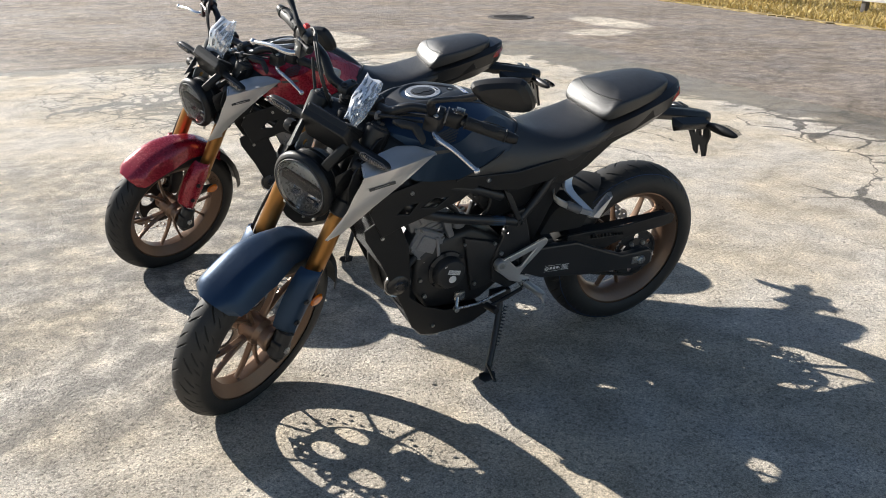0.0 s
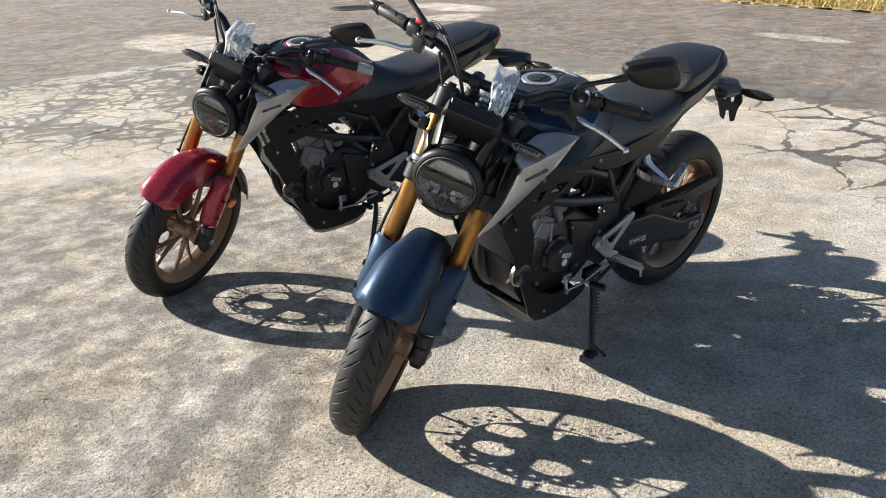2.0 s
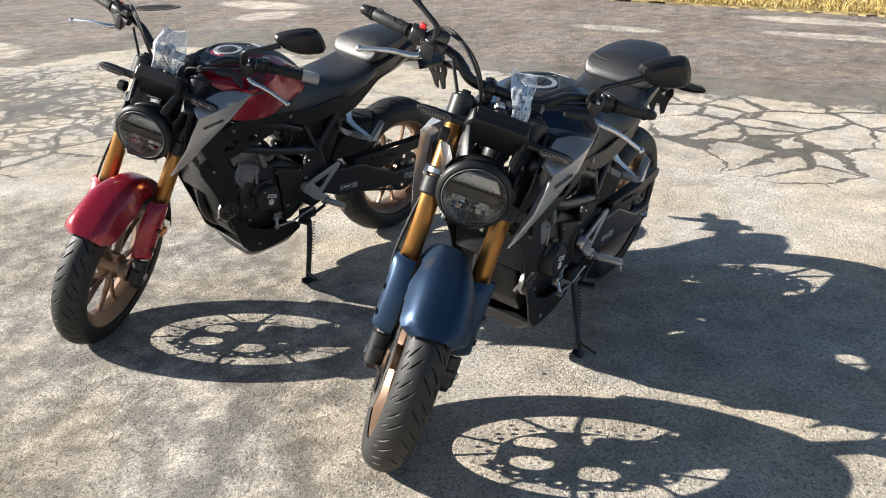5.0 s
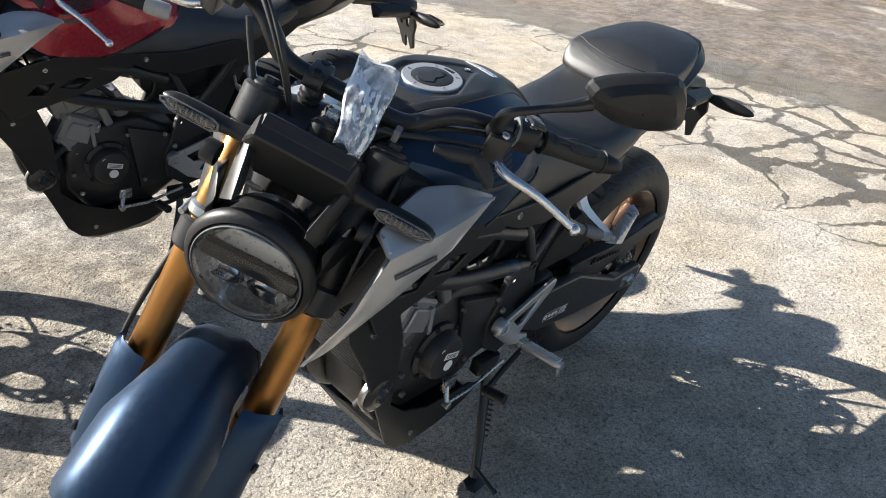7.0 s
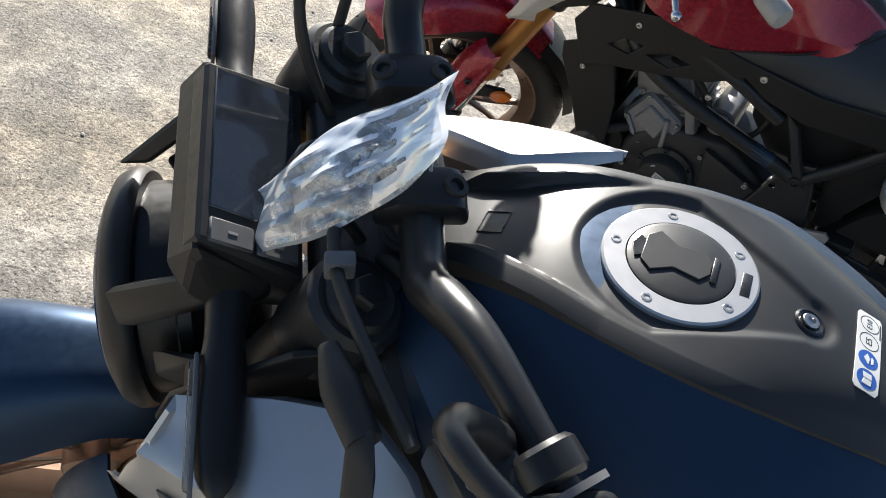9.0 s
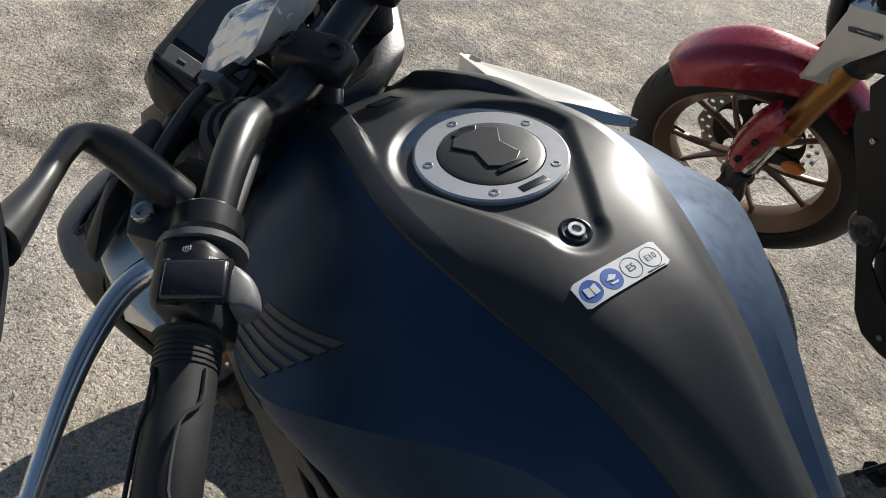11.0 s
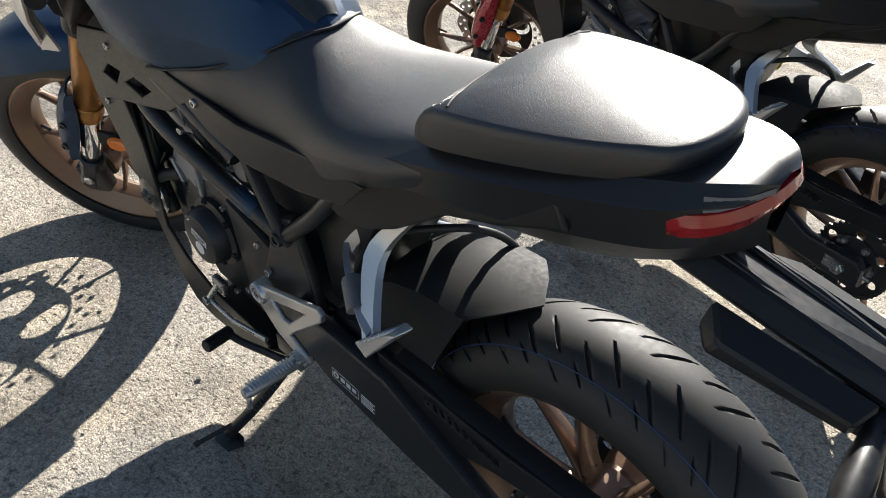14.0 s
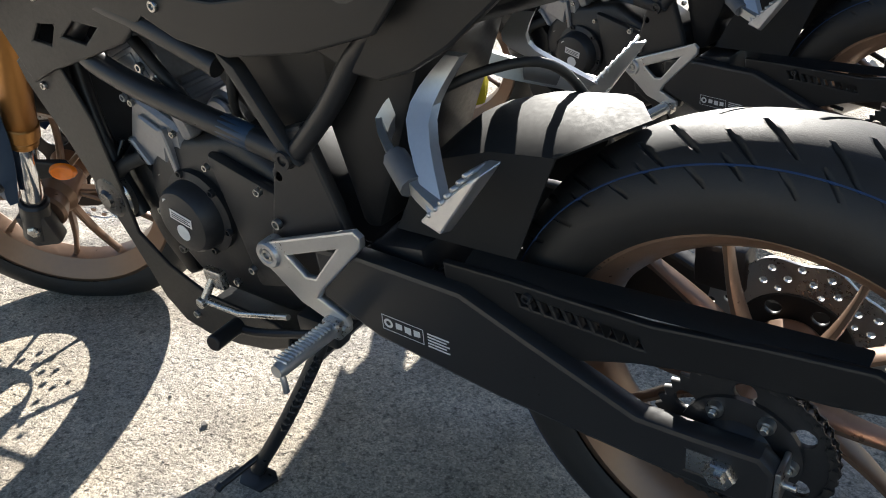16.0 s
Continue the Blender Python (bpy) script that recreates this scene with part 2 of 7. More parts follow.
def tyre_mesh(radius, half, rim, pitches, lean):
    """A tyre about the axis y: a rounded crown with slanting cut grooves, shoulders and side walls."""
    na, nc, slope = pitches * 44, 64, 1.55
    ang = np.arange(na) * 2 * math.pi / na
    ph = ang * pitches / (2 * math.pi)
    rows = np.zeros((na, nc + 1, 3))
    top = radians(118)
    for k in range(nc + 1):
        u = -1 + 2 * k / nc
        a, au = u * top, abs(u)
        y, r = half * math.sin(a), radius - (radius - rim) * (1 - math.cos(a)) / (1 - math.cos(top))
        cut = np.zeros(na)
        shift = 0.0 if u > 0 else 0.5
        for c0, u0, u1, w in ((0.12, 0.05, 0.34, 0.048), (0.62, 0.16, 0.42, 0.046), (0.36, 0.36, 0.53, 0.042), (0.86, 0.45, 0.58, 0.040)):
            if u0 <= au <= u1:
                f = (au - u0) / (u1 - u0)
                d = np.abs((ph - c0 - shift + 0.5) % 1.0 - 0.5)
                ww = w * (0.30 + 0.70 * math.sin(math.pi * min(max(f, 0.06), 0.94)) ** 0.6)
                cut = np.maximum(cut, np.clip((ww - d) / 0.016, 0, 1))
        rr = r - 0.005 * cut
        an = ang + lean * slope * min(au, 0.62) * 2 * math.pi / pitches
        rows[:, k, 0], rows[:, k, 1], rows[:, k, 2] = rr * np.cos(an), y, rr * np.sin(an)
    n = nc + 1
    faces = [(i * n + k, i * n + k + 1, ((i + 1) % na) * n + k + 1, ((i + 1) % na) * n + k) for i in range(na) for k in range(nc)]
    return mesh_of(rows.reshape(-1, 3), faces, sharp=40)


def rim_mesh(rim, half):
    e = 0.004
    prof = [(rim + 0.006, half), (rim + 0.008, half - e), (rim - 0.004, half - 0.010), (rim - 0.012, half - 0.02), (rim - 0.026, half * 0.35), (rim - 0.026, -half * 0.35),
            (rim - 0.012, -half + 0.02), (rim - 0.004, -half + 0.010), (rim + 0.008, -half + e), (rim + 0.006, -half), (rim - 0.003, -half - 0.001), (rim - 0.018, -half + 0.012),
            (rim - 0.034, -half * 0.4), (rim - 0.036, 0), (rim - 0.034, half * 0.4), (rim - 0.018, half - 0.012), (rim - 0.003, half + 0.001)]
    return lathe(prof, 96, closed=True)


def spoke_mesh(r0, r1, spread, y0, y1, w0=0.016, w1=0.011):
    """One V of two arms, from the hub to the rim."""
    out = []
    for s in (-1, 1):
        a0, a1 = s * radians(5), s * radians(spread)
        secs = []
        for f in (0, 0.15, 0.5, 0.85, 1.0):
            r, a = r0 + (r1 - r0) * f, a0 + (a1 - a0) * f
            w = w0 + (w1 - w0) * min(1, f * 1.6) + (0.008 * (f == 1.0))
            h = y0 + (y1 - y0) * f
            cx, cz = r * math.cos(a), r * math.sin(a)
            dx, dz = -math.sin(a), math.cos(a)
            secs.append([(cx + dx * w * p, h * q, cz + dz * w * p) for p, q in ((-1, -0.7), (-0.55, -1), (0.55, -1), (1, -0.7), (1, 0.7), (0.55, 1), (-0.55, 1), (-1, 0.7))])
        out.append(loft(secs, per=3, sub=1, close=True, caps=True))
    return joined(*out)


def disc_mesh(ro, ri, thick, petals, holes_rings):
    """A wavy brake disc with drilled holes."""
    outline = []
    for k in range(petals * 10):
        a = 2 * math.pi * k / (petals * 10)
        outline.append(((ro - 0.003 + 0.0035 * math.cos(a * petals)) * math.cos(a), (ro - 0.003 + 0.0035 * math.cos(a * petals)) * math.sin(a)))
    holes = [circle(ri, 60)[::-1]]
    for r, n, rad, a0 in holes_rings:
        for k in range(n):
            a = a0 + 2 * math.pi * k / n
            holes.append(circle(rad, 8, r * math.cos(a), r * math.sin(a)))
    return plate(outline, thick, holes, 0.0004)


def wheel(bike, name, centre, radius, half, rim, rear, m):
    hub = part(name, rim_mesh(rim, half * 0.80), M["bronze"], bike, "bronze cast wheel rim", m @ Matrix.Translation(centre))
    part("tyre", tyre_mesh(radius, half, rim + 0.002, 22, 1 if rear else -1), M["tyre"], hub, "new black rubber tyre with cut grooves")
    sp = spoke_mesh(0.040, rim - 0.02, 16, 0.018 if rear else 0.010, 0.008, 0.0060, 0.0040)
    for k in range(5):
        part("spoke", sp, M["bronze"], hub, m=Matrix.Rotation(2 * math.pi * (k + 0.2) / 5, 4, "Y"))
    part("hub", lathe([(0.016, 0.075), (0.036, 0.075), (0.04, 0.068), (0.034, 0.04), (0.044, 0.026), (0.044, -0.026), (0.034, -0.04), (0.04, -0.068), (0.036, -0.075), (0.016, -0.075)], 40), M["bronze"], hub)
    part("valve", rod((rim - 0.03, 0, 0.02), (rim - 0.065, 0.012, 0.02), 0.004), M["rubber"], hub)
    if rear:
        part("brake_disc", moved(disc_mesh(0.110, 0.062, 0.004, 10, ((0.098, 20, 0.0044, 0), (0.084, 20, 0.0044, 0.157), (0.072, 10, 0.0036, 0))), Matrix.Translation((0, -0.082, 0))), M["steel"], hub, "drilled steel brake disc")
        prof = []
        for a in (49.7, 50.3, 50.9):
            a = radians(a)
            prof.append((radius - (radius - rim - 0.002) * (1 - math.cos(a)) / (1 - math.cos(radians(118))) + 0.0008, half * math.sin(a) + 0.0006))
        part("stripe", lathe(prof + [(prof[2][0] - 0.002, prof[2][1] - 0.001), (prof[0][0] - 0.002, prof[0][1] - 0.001)], 160, closed=True), STRIPE, hub, "thin blue paint line")
        part("disc_carrier", plate(circle(0.066, 40), 0.006, [circle(0.03, 30)] + [circle(0.009, 12, 0.05 * math.cos(a), 0.05 * math.sin(a)) for a in [2 * math.pi * k / 6 for k in range(6)]], m=Matrix.Translation((0, -0.081, 0))), M["black"], hub)
    else:
        part("brake_disc", moved(disc_mesh(0.148, 0.108, 0.004, 12, ((0.137, 24, 0.0052, 0), (0.122, 24, 0.0052, 0.131))), Matrix.Translation((0, -0.066, 0))), M["steel"], hub, "drilled steel brake disc")
        webs = [circle(0.030, 20, 0.076 * math.cos(a), 0.076 * math.sin(a)) for a in [-2 * math.pi * (k + 0.7) / 5 for k in range(5)]]
        part("disc_carrier", plate(circle(0.111, 80), 0.005, [circle(0.030, 40)] + webs, m=Matrix.Translation((0, -0.066, 0))), M["black"], hub)
    return hub


STRIPE = material("blue_line", (0.016, 0.045, 0.125), 0.55)


class Nodes:
    """Short ways to write a node tree."""
    def __init__(self, name):
        self.mat = bpy.data.materials.new(name)
        self.mat.use_nodes = True
        self.nt = self.mat.node_tree
        self.b = self.nt.nodes["Principled BSDF"]

    def put(self, socket, v):
        if isinstance(v, (int, float, tuple)):
            socket.default_value = v
        else:
            self.nt.links.new(v, socket)

    def make(self, kind, out=0, **kw):
        n = self.nt.nodes.new("ShaderNode" + kind)
        for k, v in kw.items():
            self.put(n.inputs[k.replace("_", " ")], v)
        return n.outputs[out]

    def math(self, op, a, b=0.0, c=0.0):
        n = self.nt.nodes.new("ShaderNodeMath")
        n.operation = op
        for s, v in zip(n.inputs, (a, b, c)):
            self.put(s, v)
        return n.outputs[0]

    def vec(self, op, a, b=None, scale=None):
        n = self.nt.nodes.new("ShaderNodeVectorMath")
        n.operation = op
        self.put(n.inputs[0], a)
        if b is not None:
            self.put(n.inputs[1], b)
        if scale is not None:
            self.put(n.inputs["Scale"], scale)
        return n.outputs["Value"] if op in ("LENGTH", "DOT_PRODUCT", "DISTANCE") else n.outputs["Vector"]

    def span(self, v, a, b, lo=0.0, hi=1.0):
        n = self.nt.nodes.new("ShaderNodeMapRange")
        for k, q in zip(("From Min", "From Max", "To Min", "To Max"), (a, b, lo, hi)):
            n.inputs[k].default_value = q
        self.put(n.inputs["Value"], v)
        return n.outputs["Result"]

    def mix(self, f, a, b):
        n = self.nt.nodes.new("ShaderNodeMix")
        n.data_type = "RGBA"
        for k, q in zip(("Factor", "A", "B"), (f, a, b)):
            self.put(n.inputs[k] if k == "Factor" else [s for s in n.inputs if s.name == k and s.type == "RGBA"][0], q)
        return [s for s in n.outputs if s.type == "RGBA"][0]

    def noise(self, vec, scale, detail=4.0, rough=0.55, out=0):
        return self.make("TexNoise", out, Vector=vec, Scale=scale, Detail=detail, Roughness=rough)

    def voronoi(self, vec, scale, feature="F1"):
        n = self.nt.nodes.new("ShaderNodeTexVoronoi")
        n.feature = feature
        n.inputs["Scale"].default_value = scale
        self.put(n.inputs["Vector"], vec)
        return n

    def spot(self, pos, x, y, rx, ry, ragged):
        """1 inside a ragged oval patch, 0 outside."""
        v = self.vec("MULTIPLY", self.vec("SUBTRACT", pos, (x, y, 0.0)), (1 / rx, 1 / ry, 0.0))
        return self.span(self.math("ADD", self.vec("LENGTH", v), ragged), 1.05, 0.85)


def asphalt(name, tone, lot):
    """Old asphalt: stones of several greys in a binder, stains, damp cracks, drifts of pale dust and, on the road, a
    painted puddle reflection.
    """
    n = Nodes(name)
    pos = n.make("NewGeometry")
    fine = n.voronoi(pos, 320.0)
    big = n.voronoi(pos, 140.0)
    sep = n.nt.nodes.new("ShaderNodeSeparateColor")
    n.put(sep.inputs["Color"], fine.outputs["Color"])
    sep2 = n.nt.nodes.new("ShaderNodeSeparateColor")
    n.put(sep2.inputs["Color"], big.outputs["Color"])
    grain = n.math("MULTIPLY", n.span(sep.outputs["Red"], 0, 1, 0.66, 1.28), n.span(sep2.outputs["Green"], 0, 1, 0.84, 1.12))
    pits = n.math("MULTIPLY", n.span(n.noise(pos, 75.0, 3.0, 0.6), 0.34, 0.46, 0.52, 1.0), n.span(n.noise(pos, 210.0, 3.0, 0.6), 0.36, 0.48, 0.74, 1.0))
    wide = n.noise(pos, 0.8, 6.0, 0.62)
    mid = n.noise(pos, 6.0, 6.0, 0.66)
    stain = n.span(n.math("ADD", n.math("MULTIPLY", wide, 0.8), n.math("MULTIPLY", mid, 1.1)), 0.72, 1.18, 0.66, 1.24)
    shade = n.math("MULTIPLY", n.math("MULTIPLY", grain, pits), stain)
    rag = n.math("MULTIPLY_ADD", n.noise(pos, 2.6, 6.0, 0.65), 1.7, -0.85)
    hue = n.mix(n.span(n.noise(pos, 1.7, 4.0), 0.38, 0.62), tuple(v * k for v, k in zip(tone, (1.03, 1.0, 0.94))) + (1,), tuple(v * k for v, k in zip(tone, (0.95, 0.98, 1.04))) + (1,))
    rough = 0.86
    if lot:
        xyz = n.nt.nodes.new("ShaderNodeSeparateXYZ")
        n.put(xyz.inputs[0], pos)
        x, y = xyz.outputs[0], xyz.outputs[1]
        wob = n.vec("ADD", pos, n.vec("MULTIPLY", n.noise(pos, 2.0, 5.0, 0.6, 1), (0.42, 0.42, 0.0)))
        zone = 0.0
        for cx, cy, rx, ry in ((0.1, -5.2, 2.1, 2.3), (-2.8, 0.0, 1.5, 1.25), (-1.35, -2.6, 0.9, 1.0), (-3.4, -1.6, 0.8, 1.6), (-2.8, 2.6, 1.6, 1.6)):
            v = n.vec("MULTIPLY", n.vec("SUBTRACT", pos, (cx, cy, 0.0)), (1 / rx, 1 / ry, 0.0))
            zone = n.math("MAXIMUM", zone, n.span(n.vec("LENGTH", v), 1.0, 0.45))
        swell = n.math("MULTIPLY", n.span(n.noise(pos, 1.1, 3.0), 0.36, 0.66, 0.012, 0.10), zone)
        swell = n.math("MULTIPLY_ADD", n.math("MULTIPLY", swell, n.noise(pos, 14.0, 5.0, 0.7)), 1.9, 0.0)
        open_ = n.span(zone, 0.02, 0.25)
        crack = n.voronoi(wob, 2.3, "DISTANCE_TO_EDGE").outputs["Distance"]
        fine_crack = n.voronoi(wob, 6.3, "DISTANCE_TO_EDGE").outputs["Distance"]
        left = n.span(n.math("ADD", y, n.math("MULTIPLY", rag, 0.6)), -3.0, -4.0)
        c1 = n.span(n.math("SUBTRACT", n.math("MULTIPLY_ADD", open_, 0.005, swell), crack), -0.004, 0.012)
        c2 = n.math("MULTIPLY", n.span(n.math("SUBTRACT", n.math("MULTIPLY", swell, 2.2), fine_crack), -0.01, 0.03), left)
        # damp creeps in from the road
        edge = n.math("MINIMUM", n.math("MULTIPLY_ADD", y, 0.09, n.math("ADD", x, 3.42)), n.math("ADD", y, 6.75))
        damp = n.span(n.math("ADD", edge, n.math("MULTIPLY", rag, 0.75)), 0.10, 0.02)
        # an old smear of damp dirt in front of the wheel, and a mottled drift behind it
        e = n.vec("DOT_PRODUCT", n.vec("SUBTRACT", pos, (1.47, -0.39, 0.0)), (-0.575, 0.819, 0.0))
        e = n.math("ADD", e, n.math("MULTIPLY_ADD", n.noise(pos, 3.2, 5.0, 0.6), 0.34, -0.17))
        line = n.math("MULTIPLY", n.span(n.math("ABSOLUTE", e), 0.055, 0.02), n.span(x, 1.1, 1.5))
        mott = n.math("MULTIPLY", n.spot(pos, 2.1, -1.5, 1.75, 1.9, n.math("MULTIPLY", rag, 0.35)), n.span(n.noise(pos, 7.0, 6.0, 0.7), 0.38, 0.58))
        dark = n.math("MAXIMUM", n.math("MAXIMUM", n.math("MULTIPLY", c1, 0.72), n.math("MULTIPLY", c2, 0.6)), n.math("MAXIMUM", n.math("MULTIPLY", damp, 0.60), n.math("MAXIMUM", n.math("MULTIPLY", line, 0.62), n.math("MULTIPLY", mott, 0.60))))
        shade = n.math("MULTIPLY", shade, n.span(dark, 0.0, 1.0, 1.0, 0.0))
        rough = n.span(dark, 0.2, 0.75, 0.86, 0.55)
        sink = n.math("MULTIPLY", dark, 0.5)
    else:
        pale = 0.0
        # the spot at (-1.3, -8.2) paints a puddle's sky reflection into the colour
        for cx, cy, rx, ry in ((-6.0, -2.9, 0.20, 0.55), (-6.5, -0.7, 0.20, 0.75), (-7.55, -1.2, 0.26, 0.85), (-5.7, -8.4, 0.4, 0.9), (-1.3, -8.2, 0.55, 1.0), (-7.6, 2.0, 0.3, 1.2), (-4.9, -7.4, 0.5, 0.35)):
            pale = n.math("MAXIMUM", pale, n.spot(pos, cx, cy, rx, ry, n.math("MULTIPLY", rag, 0.35)))
        hue = n.mix(n.math("MULTIPLY", pale, 0.92), hue, (0.60, 0.53, 0.44, 1))
        rough = n.math("ADD", n.span(n.noise(pos, 0.5, 4.0, 0.6), 0.40, 0.62, 0.66, 0.92), n.math("MULTIPLY", pale, 0.2))
        coarse = n.math("MULTIPLY", n.span(n.noise(pos, 22.0, 4.0, 0.75), 0.36, 0.60, 0.74, 1.26), n.span(n.noise(pos, 3.0, 6.0, 0.7), 0.36, 0.62, 0.82, 1.18))
        shade = n.math("MULTIPLY", shade, coarse)
        sink = n.math("MULTIPLY", n.span(n.noise(pos, 22.0, 4.0, 0.75), 0.36, 0.60, 1.0, 0.0), 0.8)
    n.put(n.b.inputs["Base Color"], n.vec("SCALE", hue, scale=shade))
    n.put(n.b.inputs["Roughness"], rough)
    n.b.inputs["Specular IOR Level"].default_value = 0.35
    h = n.math("MULTIPLY_ADD", big.outputs["Distance"], -0.30, n.math("MULTIPLY", fine.outputs["Distance"], -0.15))
    h = n.math("ADD", h, n.math("ADD", n.math("MULTIPLY", n.noise(pos, 30.0, 8.0, 0.78), 2.2), n.span(n.noise(pos, 75.0, 3.0, 0.6), 0.34, 0.46, -0.55, 0.0)))
    h = n.math("SUBTRACT", h, sink)
    bump = n.nt.nodes.new("ShaderNodeBump")
    bump.inputs["Strength"].default_value, bump.inputs["Distance"].default_value = 1.0, 0.0064
    n.put(bump.inputs["Height"], h)
    n.put(n.b.inputs["Normal"], bump.outputs["Normal"])
    return n.mat


LOT = asphalt("old_asphalt", (0.62, 0.548, 0.452), True)
ROAD = asphalt("damp_road_asphalt", (0.275, 0.228, 0.190), False)
bm = bmesh.new()
bmesh.ops.create_grid(bm, x_segments=8, y_segments=8, size=400)
ground = part("ground", from_bm(bm, False), LOT, None)
tagged(ground, "pale worn asphalt forecourt with dark damp cracks", "ground", kind="structure")
from mathutils.bvhtree import BVHTree


def clear(name, color, rough, alpha_mix=0.0):
    """Clear plastic or glass: light passes, with a gloss that grows to the edges."""
    mat = bpy.data.materials.new(name)
    mat.use_nodes = True
    nt = mat.node_tree
    nt.nodes.remove(nt.nodes["Principled BSDF"])
    tr = nt.nodes.new("ShaderNodeBsdfTransparent")
    tr.inputs["Color"].default_value = (*color, 1)
    gl = nt.nodes.new("ShaderNodeBsdfGlossy")
    gl.inputs["Roughness"].default_value = rough
    fr = nt.nodes.new("ShaderNodeFresnel")
    fr.inputs["IOR"].default_value = 1.5
    mx = nt.nodes.new("ShaderNodeMixShader")
    ad = nt.nodes.new("ShaderNodeMath")
    ad.operation = "ADD"
    ad.inputs[1].default_value = alpha_mix
    nt.links.new(fr.outputs["Fac"], ad.inputs[0])
    nt.links.new(ad.outputs[0], mx.inputs["Fac"])
    nt.links.new(tr.outputs[0], mx.inputs[1])
    nt.links.new(gl.outputs[0], mx.inputs[2])
    nt.links.new(mx.outputs[0], nt.nodes["Material Output"].inputs["Surface"])
    return mat


M.update({
    "glass": clear("lamp_glass", (0.93, 0.94, 0.94), 0.03),
    "lens": clear("clear_lens", (0.75, 0.75, 0.74), 0.08, 0.06),
    "orange": material("orange_reflector", (0.75, 0.18, 0.01), 0.2, coat=0.5),
    "tail": material("red_lens", (0.30, 0.010, 0.012), 0.15, coat=0.7),
    "white": material("white_label", (0.72, 0.72, 0.70), 0.45, vary=0.05),
    "ink": material("blue_print", (0.03, 0.11, 0.42), 0.45, vary=0.05),
    "dark_ink": material("dark_print", (0.03, 0.03, 0.035), 0.5),
    "grey_ink": material("grey_print", (0.22, 0.22, 0.22), 0.5, vary=0.05),
    "mark": material("dull_grey_mark", (0.055, 0.056, 0.058), 0.4, vary=0.08),
    "lever": material("polished_alloy", (0.70, 0.70, 0.71), 0.22, 0.95, vary=0.03, rough_vary=0.04),
    "screen": material("meter_glass", (0.020, 0.024, 0.032), 0.12, coat=0.5),
    "reflector": material("lamp_chrome", (0.55, 0.55, 0.56), 0.18, 1.0),
    "yellow": material("yellow_plastic", (0.75, 0.60, 0.05), 0.45),
    "button": material("grey_button", (0.13, 0.13, 0.134), 0.5),
    "button_dark": material("dark_grey_button", (0.075, 0.075, 0.077), 0.5),
    "redbutton": material("red_button", (0.60, 0.02, 0.02), 0.4),
    "core": material("radiator_core", (0.03, 0.03, 0.032), 0.5, 0.4, vary=0.3, scale=200),
    "mirror": material("mirror_glass", (0.85, 0.86, 0.87), 0.03, 1.0, vary=0.01, rough_vary=0.01),
    "cover": material("grey_satin_cover", (0.028, 0.0285, 0.029), 0.40, 0.08, vary=0.05, bump=0.02, bump_scale=1800, spec=0.42, rough_vary=0.03, ior=1.52),
    "satin": material("black_satin_paint", (0.016, 0.016, 0.017), 0.34, 0.05, vary=0.1, spec=0.5, rough_vary=0.05),
    "lamp_grey": material("lamp_grey", (0.42, 0.42, 0.42), 0.3, 0.5, vary=0.05),
    "matt": material("matt_black_plastic", (0.021, 0.021, 0.021), 0.66, vary=0.15, scale=50, bump=0.05, bump_scale=1200, spec=0.2),
    "plug": material("blue_tape", (0.02, 0.045, 0.085), 0.4),
})


def words(text, size, thick=0.0003):
    cu = bpy.data.curves.new("words", "FONT")
    cu.body, cu.size, cu.extrude, cu.align_x, cu.align_y = text, size, thick, "CENTER", "CENTER"
    ob = bpy.data.objects.new("words", cu)
    me = bpy.data.meshes.new_from_object(ob)
    bpy.data.objects.remove(ob)
    bpy.data.curves.remove(cu)
    return me


def frame_at(origin, x_dir, normal):
    """A pose whose z is the normal and whose x lies along x_dir."""
    n = Vector(normal).normalized()
    x = Vector(x_dir)
    x = (x - n * x.dot(n)).normalized()
    y = n.cross(x)
    m = Matrix((x, y, n)).transposed().to_4x4()
    m.translation = origin
    return m


def bolt(at, normal, r=0.006, h=0.005):
    """A socket-head bolt."""
    me = lathe([(0.0, h * 0.35), (r * 0.5, h * 0.35), (r * 0.55, h), (r * 0.92, h), (r, h * 0.75), (r, 0)], 14, axis="z")
    return moved(me, frame_at(at, (0.3, 0.2, 1) if abs(Vector(normal).normalized().z) < 0.8 else (1, 0, 0), normal))


def ring_profile(half):
    """Closes a half section (y, z) from the middle down to the other side."""
    return half[::-1] + [(-y, z) for y, z in half[1:]] if abs(half[0][0]) < 1e-6 else half


def skin(sections, per=5, sub=4, sharp=30):
    """Skin over half sections at places x, mirrored at y = 0."""
    return loft([[(x, y, z) for y, z in ring_profile(h)] for x, h in sections], per=per, sub=sub, sharp=sharp)


